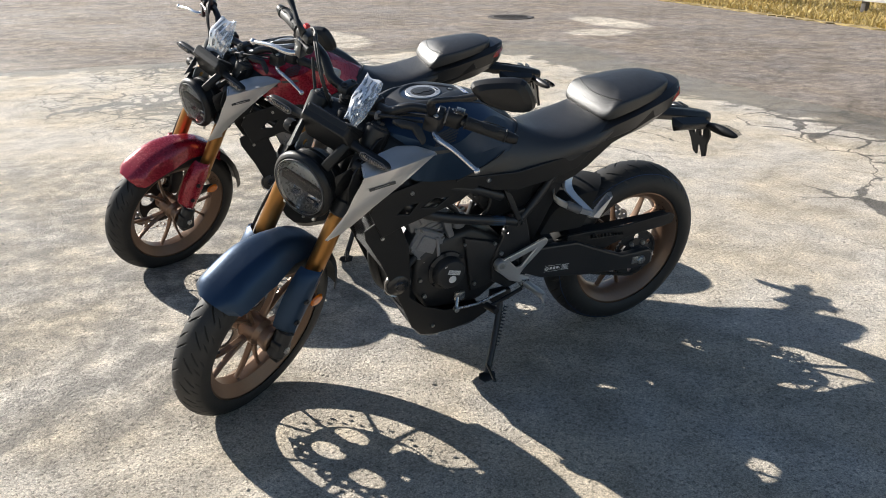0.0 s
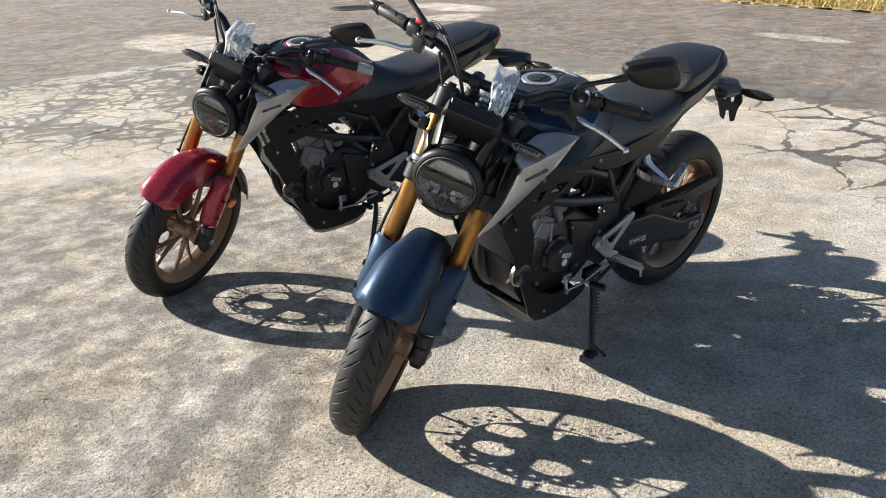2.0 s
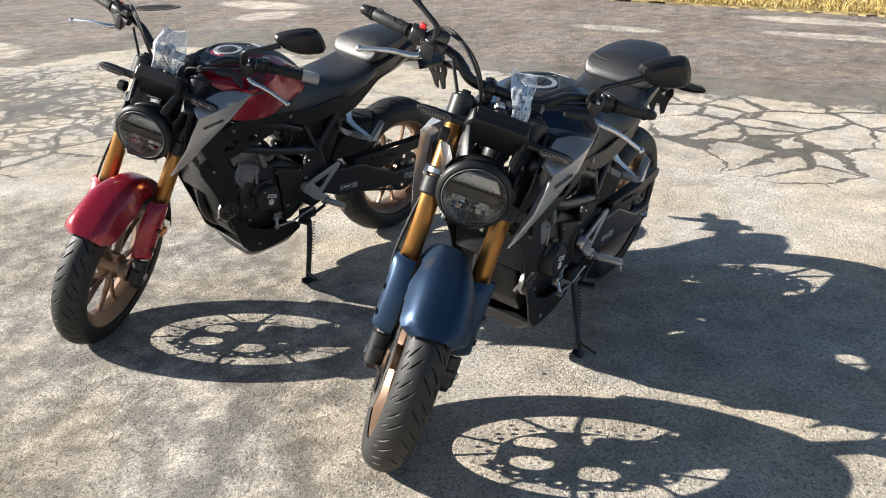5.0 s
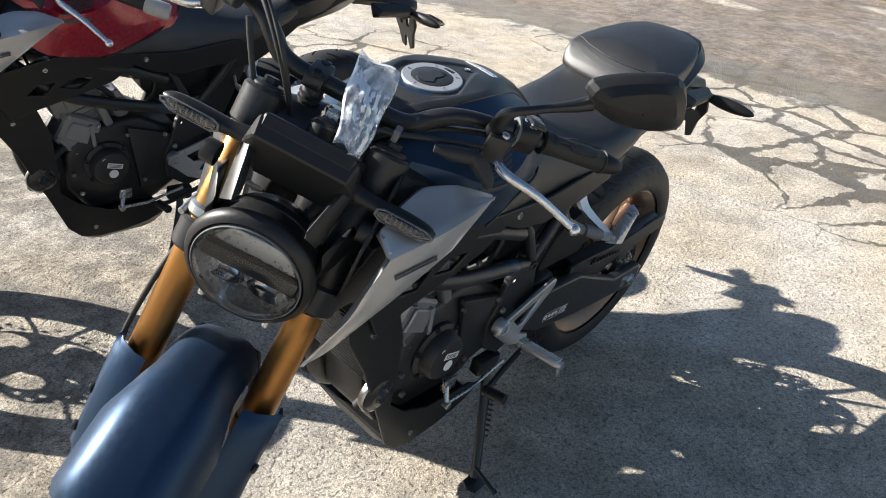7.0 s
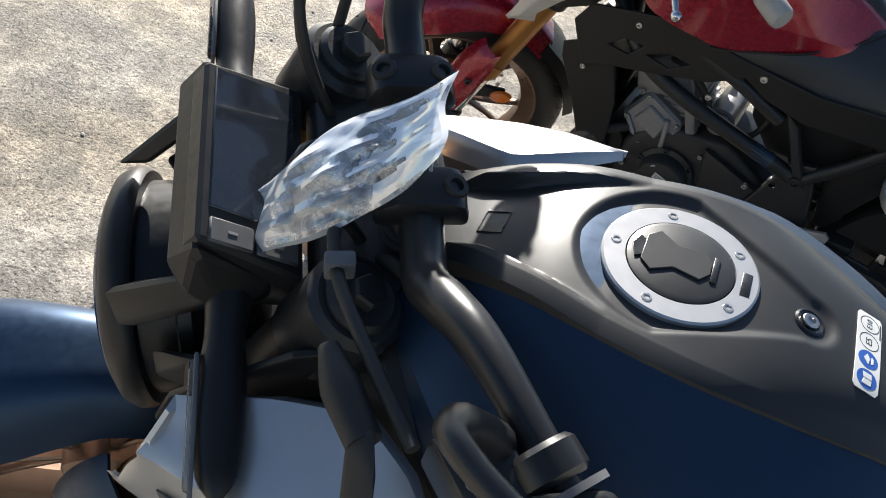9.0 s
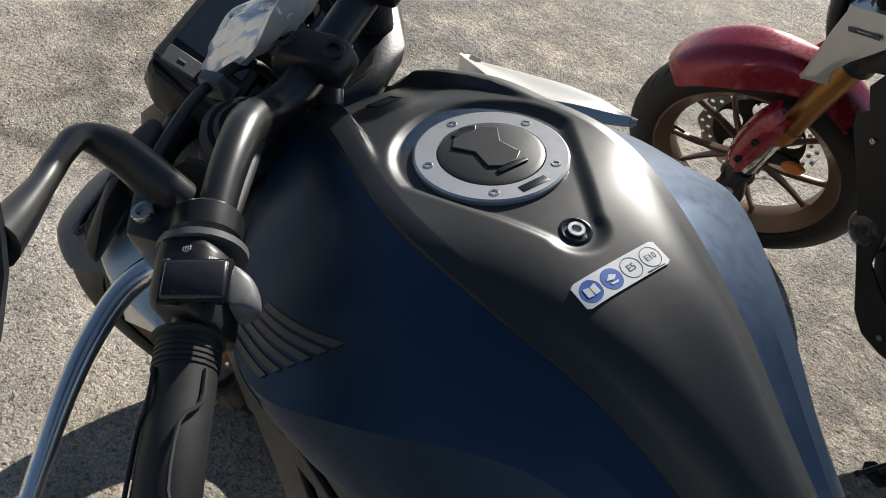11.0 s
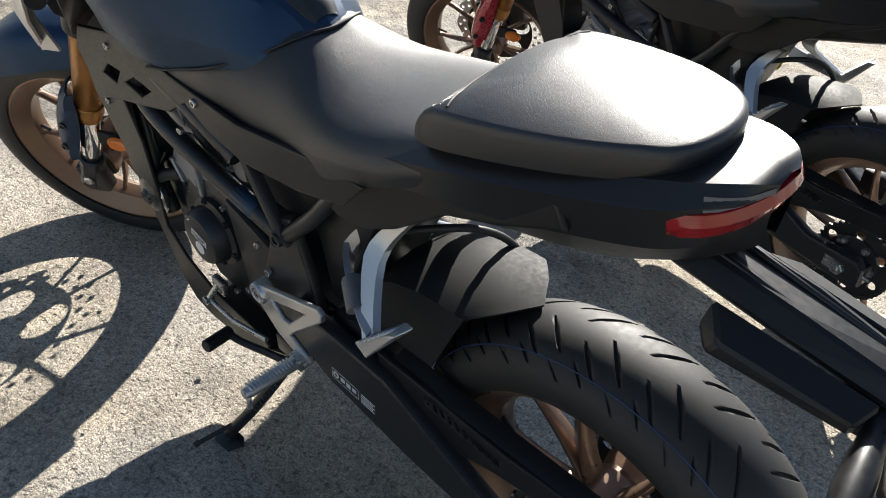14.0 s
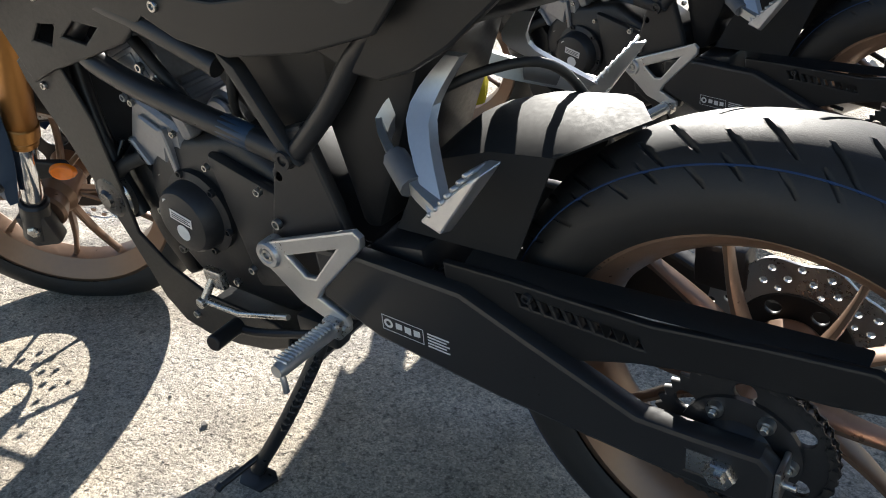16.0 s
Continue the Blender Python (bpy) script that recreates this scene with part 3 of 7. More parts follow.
TANK = [
    (0.975, [(0, 0.893), (0.044, 0.890), (0.080, 0.872), (0.094, 0.838), (0.095, 0.79)]),
    (0.910, [(0, 0.926), (0.062, 0.921), (0.140, 0.862), (0.148, 0.822), (0.138, 0.745)]),
    (0.860, [(0, 0.935), (0.074, 0.931), (0.176, 0.848), (0.172, 0.808), (0.144, 0.732)]),
    (0.800, [(0, 0.940), (0.082, 0.936), (0.186, 0.858), (0.176, 0.806), (0.144, 0.727)]),
    (0.740, [(0, 0.940), (0.075, 0.930), (0.164, 0.880), (0.166, 0.812), (0.138, 0.726)]),
    (0.660, [(0, 0.923), (0.054, 0.908), (0.106, 0.889), (0.134, 0.808), (0.126, 0.755)]),
    (0.590, [(0, 0.886), (0.037, 0.868), (0.068, 0.858), (0.106, 0.802), (0.108, 0.772)]),
    (0.545, [(0, 0.852), (0.026, 0.843), (0.048, 0.830), (0.080, 0.794), (0.090, 0.772)]),
    (0.518, [(0, 0.828), (0.018, 0.824), (0.040, 0.806), (0.064, 0.786), (0.074, 0.770)]),
    (0.500, [(0, 0.806), (0.010, 0.803), (0.024, 0.790), (0.038, 0.780), (0.046, 0.768)]),
]
AX, AZ = 1.328, 0.268


def motorcycle(label, paint, m, steer, group):
    bike = thing("motorcycle", label, "motorcycle", group, m=m)
    S = steered(steer)
    paint = M[paint]

    def p(name, me, mat, lab="", parent=None, st=False):
        if isinstance(me, (list, tuple)):
            return [p(name, q, mat, lab, parent, st) for q in me][0]
        return part(name, me, M[mat] if isinstance(mat, str) else mat, parent or bike, lab, S if st and parent is None else None)

    # wheels
    wheel(bike, "rear_wheel", (0, 0, REAR_R), REAR_R, 0.074, 0.218, True, Matrix())
    wheel(bike, "front_wheel", (AX, 0, AZ), FRONT_R, 0.055, 0.218, False, S)

    # ---- front fork and fender
    def on_fork(z, y=0.0, dx=0.0):
        return (1.453 - 0.449 * z + dx, y, z)

    for s in (1, -1):
        y = 0.098 * s
        leg = p("fork_leg", rod(on_fork(0.47, y), on_fork(0.905, y), 0.0262, 28), "gold", "gold anodised upside-down fork leg", st=True)
        p("fork_collar", joined(rod(on_fork(0.455, y), on_fork(0.485, y), 0.0285, 28), rod(on_fork(0.44, y), on_fork(0.456, y), 0.0245, 28)), "gold", parent=leg)
        p("fork_slider", rod(on_fork(0.29, y), on_fork(0.45, y), 0.0205, 24), "chrome", "bright chrome fork slider", leg)
        p("fork_foot", joined(rod(on_fork(0.240, y), on_fork(0.320, y), 0.0265, 20), hull([(AX + a, y + b, AZ + c) for a in (-0.03, 0.028) for b in (-0.017, 0.02) for c in (-0.045, 0.03)], 0.008)), "engine", "black cast fork foot", leg)
        p("axle_nut", joined(moved(lathe([(0, 0.012), (0.008, 0.012), (0.0125, 0.009), (0.0125, 0)], 6), Matrix.Translation((AX, y + 0.02 * s if s > 0 else y - 0.032, AZ)))), "steel", parent=leg)
        p("fork_cap", joined(rod(on_fork(0.905, y), on_fork(0.918, y), 0.0245, 24), rod(on_fork(0.916, y), on_fork(0.926, y), 0.012, 6)), "engine", parent=leg)
        # the fender's side wing, in front of the slider, with two countersunk bolts
        secs = []
        for z, xb, xf in ((0.530, 1.230, 1.262), (0.512, 1.236, 1.284), (0.470, 1.248, 1.312), (0.410, 1.274, 1.338), (0.362, 1.300, 1.350), (0.345, 1.308, 1.344)):
            secs.append([(xb, 0.132 * s, z), (xb + 0.4 * (xf - xb), 0.137 * s, z), (xf - 0.020, 0.131 * s, z), (xf - 0.012, 0.125 * s, z), (xf, 0.100 * s, z), (xf + 0.002, 0.080 * s, z)])
        w = p("fender_wing", shell(loft(secs, per=4, sub=1, sharp=18), 0.004), paint, "", st=True)
        p("bolt", [bolt((1.318, 0.1345 * s, 0.385), (0.18, s, 0), 0.0085), bolt((1.290, 0.1355 * s, 0.448), (0.12, s, 0), 0.0085)], "engine", parent=w)
        p("reflector", moved(lathe([(0, 0.008), (0.017, 0.0075), (0.021, 0.004), (0.022, 0)], 28), Matrix.Translation((1.208, 0.112 * s, 0.385)) @ Matrix.Scale(s, 4, (0, 1, 0)) @ Matrix.Diagonal((1.15, 1, 0.8, 1))), "orange", "orange round side reflector", st=True)
        p("reflector_bracket", hull([(1.19, 0.104 * s, 0.37), (1.22, 0.111 * s, 0.40), (1.30, 0.102 * s, 0.42), (1.30, 0.098 * s, 0.36), (1.2, 0.098 * s, 0.40)], 0.003), "black", st=True)
    # the fender: a short arch over the tyre, its front edge rounded, its sides drawn down to the fork
    rows = []
    for k in range(25):
        f_ = k / 24
        a = radians(50 + 84 * f_)
        wd = 0.088 * min(1.0, 0.60 + 1.6 * math.sqrt(f_)) - 0.022 * float(np.interp(f_, (0.38, 0.62), (0, 1)))
        r = FRONT_R + 0.024 + 0.016 * math.sin(math.pi * f_)
        row = []
        for j in range(17):
            u = -1 + 2 * j / 16
            rr = r - (0.040 + 0.030 * math.sin(math.pi * min(f_ * 1.2, 1))) * abs(u) ** 3.4
            row.append((AX + rr * math.cos(a), wd * math.copysign(abs(u) ** 0.85, u), AZ + rr * math.sin(a)))
        rows.append(row)
    p("front_fender", shell(grid_mesh(rows, sharp=50), 0.003), paint, "", st=True)
    p("fender_brace", shell(grid_mesh([[(AX + (FRONT_R + 0.022 - d) * math.cos(radians(a)), 0.062 * u, AZ + (FRONT_R + 0.022 - d) * math.sin(radians(a))) for u, d in ((-1, 0.03), (-0.8, 0.008), (0, 0), (0.8, 0.008), (1, 0.03))] for a in (132, 143, 154, 165, 176)]), 0.003), "black", st=True)
    bc = p("brake_caliper", hull([(1.262 + a, -0.072 + b, 0.335 + c) for a in (-0.03, 0.03) for b in (-0.028, 0.022) for c in (-0.055, 0.055)], 0.012), "engine", "black cast brake caliper", st=True)
    p("piston_cap", [rod((1.262, -0.105, 0.355), (1.262, -0.094, 0.355), 0.016), rod((1.262, -0.105, 0.315), (1.262, -0.094, 0.315), 0.016)], "engine", parent=bc)
    p("brake_hose", tube([(1.262, -0.1, 0.39), (1.235, -0.135, 0.48), (1.19, -0.13, 0.60), (1.13, -0.11, 0.72), (1.07, -0.10, 0.86), (1.03, -0.16, 0.99)], 0.0045, 8), "rubber", st=True)
    p("clamp_ring", joined(rod(on_fork(0.716, -0.098), on_fork(0.736, -0.098), 0.0315, 24), rod((1.105, -0.128, 0.722), (1.148, -0.132, 0.718), 0.006, 10)), "steel", "bright clamp ring on the fork leg", st=True)
    # triple clamps, steering head
    p("lower_clamp", joined(hull([on_fork(0.69 + c, y, dx) for y in (-0.13, 0.13) for c in (-0.018, 0.018) for dx in (-0.025, 0.02)] + [(1.06, 0, 0.71), (1.06, 0, 0.675)], 0.01), *[rod(on_fork(0.668, y), on_fork(0.714, y), 0.035, 24) for y in (-0.098, 0.098)]), "engine", "", st=True)
    up = p("upper_clamp", joined(hull([on_fork(0.888 + c, y, dx) for y in (-0.125, 0.125) for c in (-0.012, 0.010) for dx in (-0.02, 0.018)] + [(0.975, 0.04, 0.885), (0.975, -0.04, 0.885), (0.98, 0, 0.905)], 0.007), *[rod(on_fork(0.855, y), on_fork(0.912, y), 0.034, 24) for y in (-0.098, 0.098)]), "engine", "black cast upper fork bridge", st=True)
    p("stem_nut", joined(rod((1.03, 0, 0.90), (1.023, 0, 0.918), 0.019, 6), rod((1.023, 0, 0.915), (1.021, 0, 0.922), 0.012)), "steel", parent=up)
    p("key_switch", joined(rod((1.085, 0, 0.86), (1.062, 0, 0.915), 0.022, 20), rod((1.062, 0, 0.915), (1.061, 0, 0.919), 0.017, 20)), "black", parent=up)

    # ---- headlamp
    tilt = Matrix.Translation((1.205, 0, 0.734)) @ Matrix.Rotation(radians(4), 4, "Y")
    shellm = lathe([(0.080, 0.002), (0.0825, 0.009), (0.087, 0.013), (0.094, 0.009), (0.0985, 0.000), (0.0985, -0.007), (0.095, -0.012), (0.087, -0.013), (0.0865, -0.040), (0.0885, -0.042), (0.0885, -0.052), (0.084, -0.056), (0.081, -0.068), (0.074, -0.082), (0.052, -0.098), (0, -0.104)], 64, axis="x")
    lamp = p("headlamp", moved(shellm, tilt), "black", "round black headlamp with a clear glass", st=True)
    p("lamp_glass", moved(lathe([(0, 0.029), (0.02, 0.0285), (0.04, 0.0268), (0.06, 0.0235), (0.073, 0.0195), (0.0785, 0.0165), (0.0802, 0.013), (0.0802, 0.002)], 56, axis="x"), tilt), "glass", parent=lamp).visible_shadow = False
    p("lamp_trim", moved(lathe([(0.0808, 0.0150), (0.0818, 0.0158), (0.0830, 0.0145), (0.0826, 0.0085), (0.0808, 0.0085)], 56, closed=True, axis="x"), tilt), "button", parent=lamp)
    # inside: a dark bowl, a bright band across and the two reflectors
    p("lamp_bowl", moved(lathe([(0.080, 0.004), (0.074, -0.010), (0.066, -0.026), (0, -0.030)], 48, axis="x"), tilt), "lamp_grey", parent=lamp)
    p("light_bar", moved(hull([(x, y, z) for x in (-0.012, 0.002) for y, z in ((-0.074, -0.014), (0.074, -0.014), (-0.073, 0.014), (0.073, 0.014))], 0.003), tilt), "satin", "dark band across the lamp", lamp)
    for s in (1, -1):
        p("lamp_reflector", moved(loft([[(-0.008 - d, 0.036 * s + w * math.cos(a), -0.037 + h * math.sin(a)) for a in [2 * math.pi * k / 20 for k in range(20)]] for d, w, h in ((0, 0.034, 0.019), (0.012, 0.028, 0.015), (0.02, 0.012, 0.008))], per=2, sub=1, close=True), tilt), "reflector", parent=lamp)
    p("lamp_reflector", moved(hull([(x, y, z) for x in (-0.014, -0.004) for y, z in ((-0.066, 0.020), (0.066, 0.020), (-0.042, 0.056), (0.042, 0.056))], 0.004), tilt), "lamp_grey", parent=lamp)
    p("lamp_screw", [*[moved(bolt((0, 0, 0), (0, 0, 1), 0.0055, 0.01), tilt @ Matrix.Translation((0.0, y, z)) @ Matrix.Rotation(a, 4, "Y")) for y, z, a in ((0.052, -0.082, radians(150)), (-0.052, -0.082, radians(150)))]], "steel", parent=lamp)
    for s in (1, -1):
        p("lamp_bracket", hull([(1.215, 0.052 * s, 0.835), (1.205, 0.074 * s, 0.818), (1.190, 0.048 * s, 0.842), (1.188, 0.072 * s, 0.822), (1.150, 0.070 * s, 0.893), (1.140, 0.086 * s, 0.885), (1.130, 0.066 * s, 0.890), (1.128, 0.084 * s, 0.876)], 0.003, 1), "black", "", st=True)
        p("lamp_arm", hull([(1.185, 0.082 * s, 0.800), (1.185, 0.092 * s, 0.775), (1.165, 0.084 * s, 0.720), (1.150, 0.086 * s, 0.725), (1.105, 0.112 * s, 0.740), (1.105, 0.122 * s, 0.800), (1.150, 0.100 * s, 0.820), (1.110, 0.100 * s, 0.820)], 0.004), "black", "", st=True)
        p("stay_boss", [moved(lathe([(0.007, 0.004), (0.010, 0.012), (0.016, 0.012), (0.018, 0.006), (0.018, -0.01)], 24), Matrix.Translation((1.138, 0.120 * s, 0.835)) @ Matrix.Scale(s, 4, (0, 1, 0)))], "black", "", st=True)
        p("bracket_plate", plate([(1.092, 0.835), (1.15, 0.835), (1.165, 0.80), (1.13, 0.742), (1.105, 0.742), (1.088, 0.79)] if s < 0 else [(1.030, 0.905), (1.085, 0.900), (1.165, 0.835), (1.180, 0.790), (1.165, 0.720), (1.110, 0.690), (1.085, 0.690), (1.060, 0.770)], 0.005, [circle(0.010, 14, 1.125, 0.80)], 0.0015, Matrix.Translation((0, 0.074 * s if s < 0 else 0.128, 0))), "lamp_grey" if s < 0 else "black", "", st=True)
    p("lamp_stay", tube([on_fork(0.712, 0.098), on_fork(0.716, 0.098), on_fork(0.858, 0.098), on_fork(0.862, 0.098)], 0.0305, 24, 1, radii=[0.029, 0.0305, 0.0305, 0.029]), "black", "black headlamp stay round the fork", st=True)
    p("lamp_loom", tube([(1.13, 0.03, 0.79), (1.08, 0.05, 0.82), (1.03, 0.06, 0.78), (0.99, 0.05, 0.80)], 0.011, 10), "rubber", "", st=True)
    p("lamp_loom", tube([(1.12, -0.03, 0.68), (1.165, -0.05, 0.655), (1.20, -0.045, 0.642), (1.16, 0.0, 0.63), (1.10, 0.02, 0.65)], 0.006, 10), "rubber", "", st=True)

    # ---- meter with its front shield
    dm = frame_at((1.112, 0, 0.909), (0, 1, 0), (-0.55, 0, 0.83)) @ Matrix.Diagonal((1, 0.82, 1, 1))
    meter = p("meter", moved(hull([(x, y, z) for x, y in ((-0.078, 0.045), (0.078, 0.045), (-0.068, -0.048), (0.068, -0.048)) for z in (-0.012, 0.008)] + [(x, y, -0.024) for x, y in ((-0.06, 0.035), (0.06, 0.035), (-0.055, -0.04), (0.055, -0.04))], 0.003, 1, True), dm), "black", "black meter housing with a dark screen", st=True)
    p("screen", moved(hull([(x, y, z) for x, y in ((-0.068, 0.034), (0.046, 0.034), (-0.064, -0.040), (0.044, -0.040)) for z in (0.007, 0.0095)], 0.001, 1), dm), "screen", parent=meter)
    for y in (-0.021, 0.019):
        p("button", moved(hull([(0.060 + a, y + b, c) for a in (-0.0085, 0.0085) for b in (-0.0185, 0.0185) for c in (0.007, 0.0105)], 0.0012, 1), dm), "button_dark", parent=meter)
        p("button_mark", moved(plate([(-0.001, -0.004), (0.001, -0.004), (0.001, 0.004), (-0.001, 0.004)], 0.0006, bevel=0.0001), dm @ Matrix.Translation((0.060, y, 0.0108)) @ Matrix.Rotation(math.pi / 2, 4, "X")), "grey_ink", parent=meter)
    p("meter_shield", hull([(x, y * s, z) for s in (1, -1) for x, y, z in ((1.162, 0.070, 0.908), (1.142, 0.074, 0.932), (1.152, 0.082, 0.890), (1.128, 0.088, 0.866), (1.140, 0.058, 0.838), (1.100, 0.072, 0.862), (1.098, 0.078, 0.890))], 0.0025, 1, True), "black", "plain black shield before the meter", st=True)
    for s in (1, -1):
        st_ = p("front_indicator", loft([[(1.125 + 0.004 * math.cos(a) * 0 + dx + rx * math.cos(a), y * s, 0.878 + dz + rz * math.sin(a)) for a in [2 * math.pi * k / 14 for k in range(14)]] for y, rx, rz, dx, dz in ((0.075, 0.016, 0.016, 0, 0), (0.105, 0.013, 0.011, 0.002, 0), (0.13, 0.015, 0.012, 0.003, -0.001), (0.165, 0.016, 0.0125, 0.004, -0.001), (0.195, 0.012, 0.009, 0.004, 0.0), (0.208, 0.004, 0.003, 0.004, 0.0))], per=3, sub=1, close=True, caps=True), "black", "black indicator stalk with a clear lens", st=True)
        ln = [(0.122, -0.004), (0.133, -0.0085), (0.185, -0.008), (0.202, -0.0025), (0.204, 0.0025), (0.190, 0.007), (0.133, 0.0075), (0.123, 0.004)]
        p("indicator_lens", moved(plate(ln, 0.006, bevel=0.0025), Matrix.Translation((1.1450, 0, 0.879)) @ Matrix.Rotation(radians(90 * s), 4, "Z") @ Matrix.Rotation(radians(-8 * s), 4, "X")), "lens", parent=st_)
        p("indicator_rim", moved(plate([(x * 1.0 + (0.004 if x > 0.16 else -0.004), z * 1.3) for x, z in ln], 0.003, [ln], 0.001), Matrix.Translation((1.1435, 0, 0.879)) @ Matrix.Rotation(radians(90 * s), 4, "Z") @ Matrix.Rotation(radians(-8 * s), 4, "X")), "button", parent=st_)
        for k in range(7):
            p("lens_rib", moved(block(0.135 + k * 0.0075, 0.138 + k * 0.0075, -0.0012, 0.0012, -0.0055, 0.005, 0.0005), Matrix.Translation((1.1435, 0, 0.879)) @ Matrix.Rotation(radians(90 * s), 4, "Z") @ Matrix.Rotation(radians(-8 * s), 4, "X")), "button", parent=st_)

    # ---- handlebar
    half = [(1.006, 0.0, 0.940), (1.006, 0.045, 0.940), (1.007, 0.080, 0.941), (1.008, 0.106, 0.950), (1.000, 0.130, 0.969), (0.989, 0.155, 0.983), (0.972, 0.200, 0.990), (0.945, 0.270, 0.988), (0.912, 0.345, 0.984), (0.884, 0.405, 0.981)]
    bar = p("handlebar", tube([(x, -y, z) for x, y, z in half[:0:-1]] + half, 0.0125, 18, 5, radii=[0.011] * 4 + [0.0125, 0.0142, 0.0142, 0.0142, 0.0142, 0.0142] + [0.0142] * 4 + [0.0125] + [0.011] * 4), "satin", "black tapered handlebar", st=True)
    for s in (1, -1):
        cl = p("bar_clamp", hull([(1.006 + a, 0.045 * s + b, 0.940 + c) for a, c in ((-0.030, 0.004), (0.030, 0.004), (-0.026, 0.016), (0.026, 0.016), (-0.018, 0.021), (0.018, 0.021), (-0.03, -0.005), (0.03, -0.005)) for b in (-0.015, 0.015)], 0.004), "satin", "", st=True)
        p("clamp_riser", [rod((1.012, 0.045 * s, 0.885), (1.006, 0.045 * s, 0.936), 0.0165, 20)], "engine", parent=cl)
        p("riser_ring", [rod((1.012 - 0.0005 * k, 0.045 * s, 0.896 + 0.009 * k), (1.0115 - 0.0005 * k, 0.045 * s, 0.9005 + 0.009 * k), 0.0185, 20) for k in range(3)], "rubber", parent=cl)
        p("bolt", [*[bolt((1.006 + a, 0.045 * s, 0.958), (0.35 * (a / 0.018), 0, 1), 0.0085, 0.004) for a in (-0.019, 0.019)]], "rubber", parent=cl)
        d = np.array((0.884 - 0.945, 0.135, -0.007)); d /= np.linalg.norm(d)
        a0 = np.array((0.937, 0.288, 0.9875))

        def along(k, q=(0, 0, 0), s=s, a0=a0, d=d):
            w = a0 + d * k + np.array(q)
            return (w[0], w[1] * s, w[2])

        g = p("grip", tube([along(0), along(0.002), along(0.05), along(0.112), along(0.114)], 0.0165, 20, 1, radii=[0.014, 0.0168, 0.0163, 0.0168, 0.015]), "rubber", "black ribbed rubber grip", st=True)
        gf = frame_at(along(0), (d[0], d[1] * s, d[2]), (0, 0, 1))
        p("grip_flange", [rod(along(-0.002), along(0.003), 0.0195, 20), rod(along(0.108), along(0.114), 0.0188, 20)], "rubber", parent=g)
        rings = [tube([along(0.005 + k * 0.003, (0.0, 0, 0)), along(0.0067 + k * 0.003)], 0.0172, 20, 1) for k in range(5)]
        for b0_ in (0.5, 2.2, 3.9):
            zig = [(0.022, b0_), (0.040, b0_), (0.052, b0_ + 0.55), (0.085, b0_ + 0.55), (0.094, b0_ + 0.15), (0.106, b0_ + 0.15)]
            rings.append(moved(tube([(k, 0.0166 * math.cos(b_), 0.0166 * math.sin(b_)) for k, b_ in zig], 0.0013, 6, 3), gf))
        p("grip_rib", [*rings], "rubber", parent=g)
        p("bar_end", tube([along(0.114), along(0.116), along(0.142), along(0.145)], 0.0155, 20, 1, radii=[0.0150, 0.0165, 0.0128, 0.011]), "black", parent=g)
        # switch housing
        sw = p("switch_housing", hull([along(k, (a, 0, c)) for k in (-0.052, -0.006) for a, c in ((-0.022, 0.014), (0.018, 0.021), (0.026, 0.006), (0.022, -0.020), (-0.018, -0.022), (-0.026, -0.004), (-0.012, 0.024))], 0.006), "black", "black switch housing with grey buttons", st=True)
        if s > 0:
            drum = BVHTree.FromPolygons([v.co[:] for v in sw.data.vertices], [tuple(q.vertices) for q in sw.data.polygons])

            def on_drum(k, b, up=0.0003):
                """A pose on the housing's skin, at k along the bar and b degrees forward of its top."""
                out = Vector((math.sin(radians(b)), 0, math.cos(radians(b))))
                at, nn, _, _ = drum.ray_cast(Vector(along(k)) + out * 0.08, -out)
                nn = nn if nn.dot(out) > 0 else -nn
                return frame_at(at + nn * up, (-d[1], d[0], 0), nn)

            seat_ = on_drum(-0.024, -22)
            p("switch_bezel", moved(block(-0.0180, 0.0180, -0.0125, 0.0125, -0.004, 0.0006, 0.0005), seat_), "gloss", parent=sw)
            p("rocker", moved(hull([(-0.0165, -0.0115, 0.0), (0.0165, -0.0115, 0.0), (-0.0165, 0.0115, 0.0), (0.0165, 0.0115, 0.0), (-0.0155, -0.010, 0.0040), (-0.0155, 0.010, 0.0040), (0.0155, -0.010, 0.0028), (0.0155, 0.010, 0.0028), (0, -0.010, 0.0022), (0, 0.010, 0.0022)], 0.001, 1), seat_), "gloss", "black glossy dip switch", sw)
            p("horn_button", hull([along(k, (a, 0, c)) for k, a, c in ((-0.048, -0.024, 0.014), (-0.020, -0.024, 0.014), (-0.044, -0.040, 0.006), (-0.026, -0.041, 0.004), (-0.048, -0.024, -0.006), (-0.018, -0.024, -0.010), (-0.030, -0.040, -0.008))], 0.004), "button", "grey horn button", sw)
            p("housing_band", tube([along(-0.054), along(-0.050)], 0.0250, 24, 1), "button", parent=sw)
            for b in (-40, -4):
                sign = on_drum(-0.0425, b, 0.0006)
                arch = [(0.0024 * math.cos(radians(a)), 0.0006 + 0.0036 * math.sin(radians(a))) for a in range(0, 181, 20)]
                hole = [(0.0018 * math.cos(radians(a)), 0.0011 + 0.0026 * math.sin(radians(a))) for a in range(0, 181, 20)]
                p("headlight_sign", joined(moved(plate(arch, 0.0003, [hole], 0.00003), sign @ Matrix.Rotation(math.pi / 2, 4, "X")), *[moved(block(-0.0024 + 0.0014 * k, -0.0018 + 0.0014 * k, -0.0030, -0.0004, -0.0002, 0.0002, 0.00003), sign) for k in range(4)]), "white", parent=sw)
            p("word", moved(words("PASS", 0.0055), on_drum(-0.026, 24, 0.0005) @ Matrix.Rotation(math.pi / 2, 4, "Z")), "white", parent=sw)
        else:
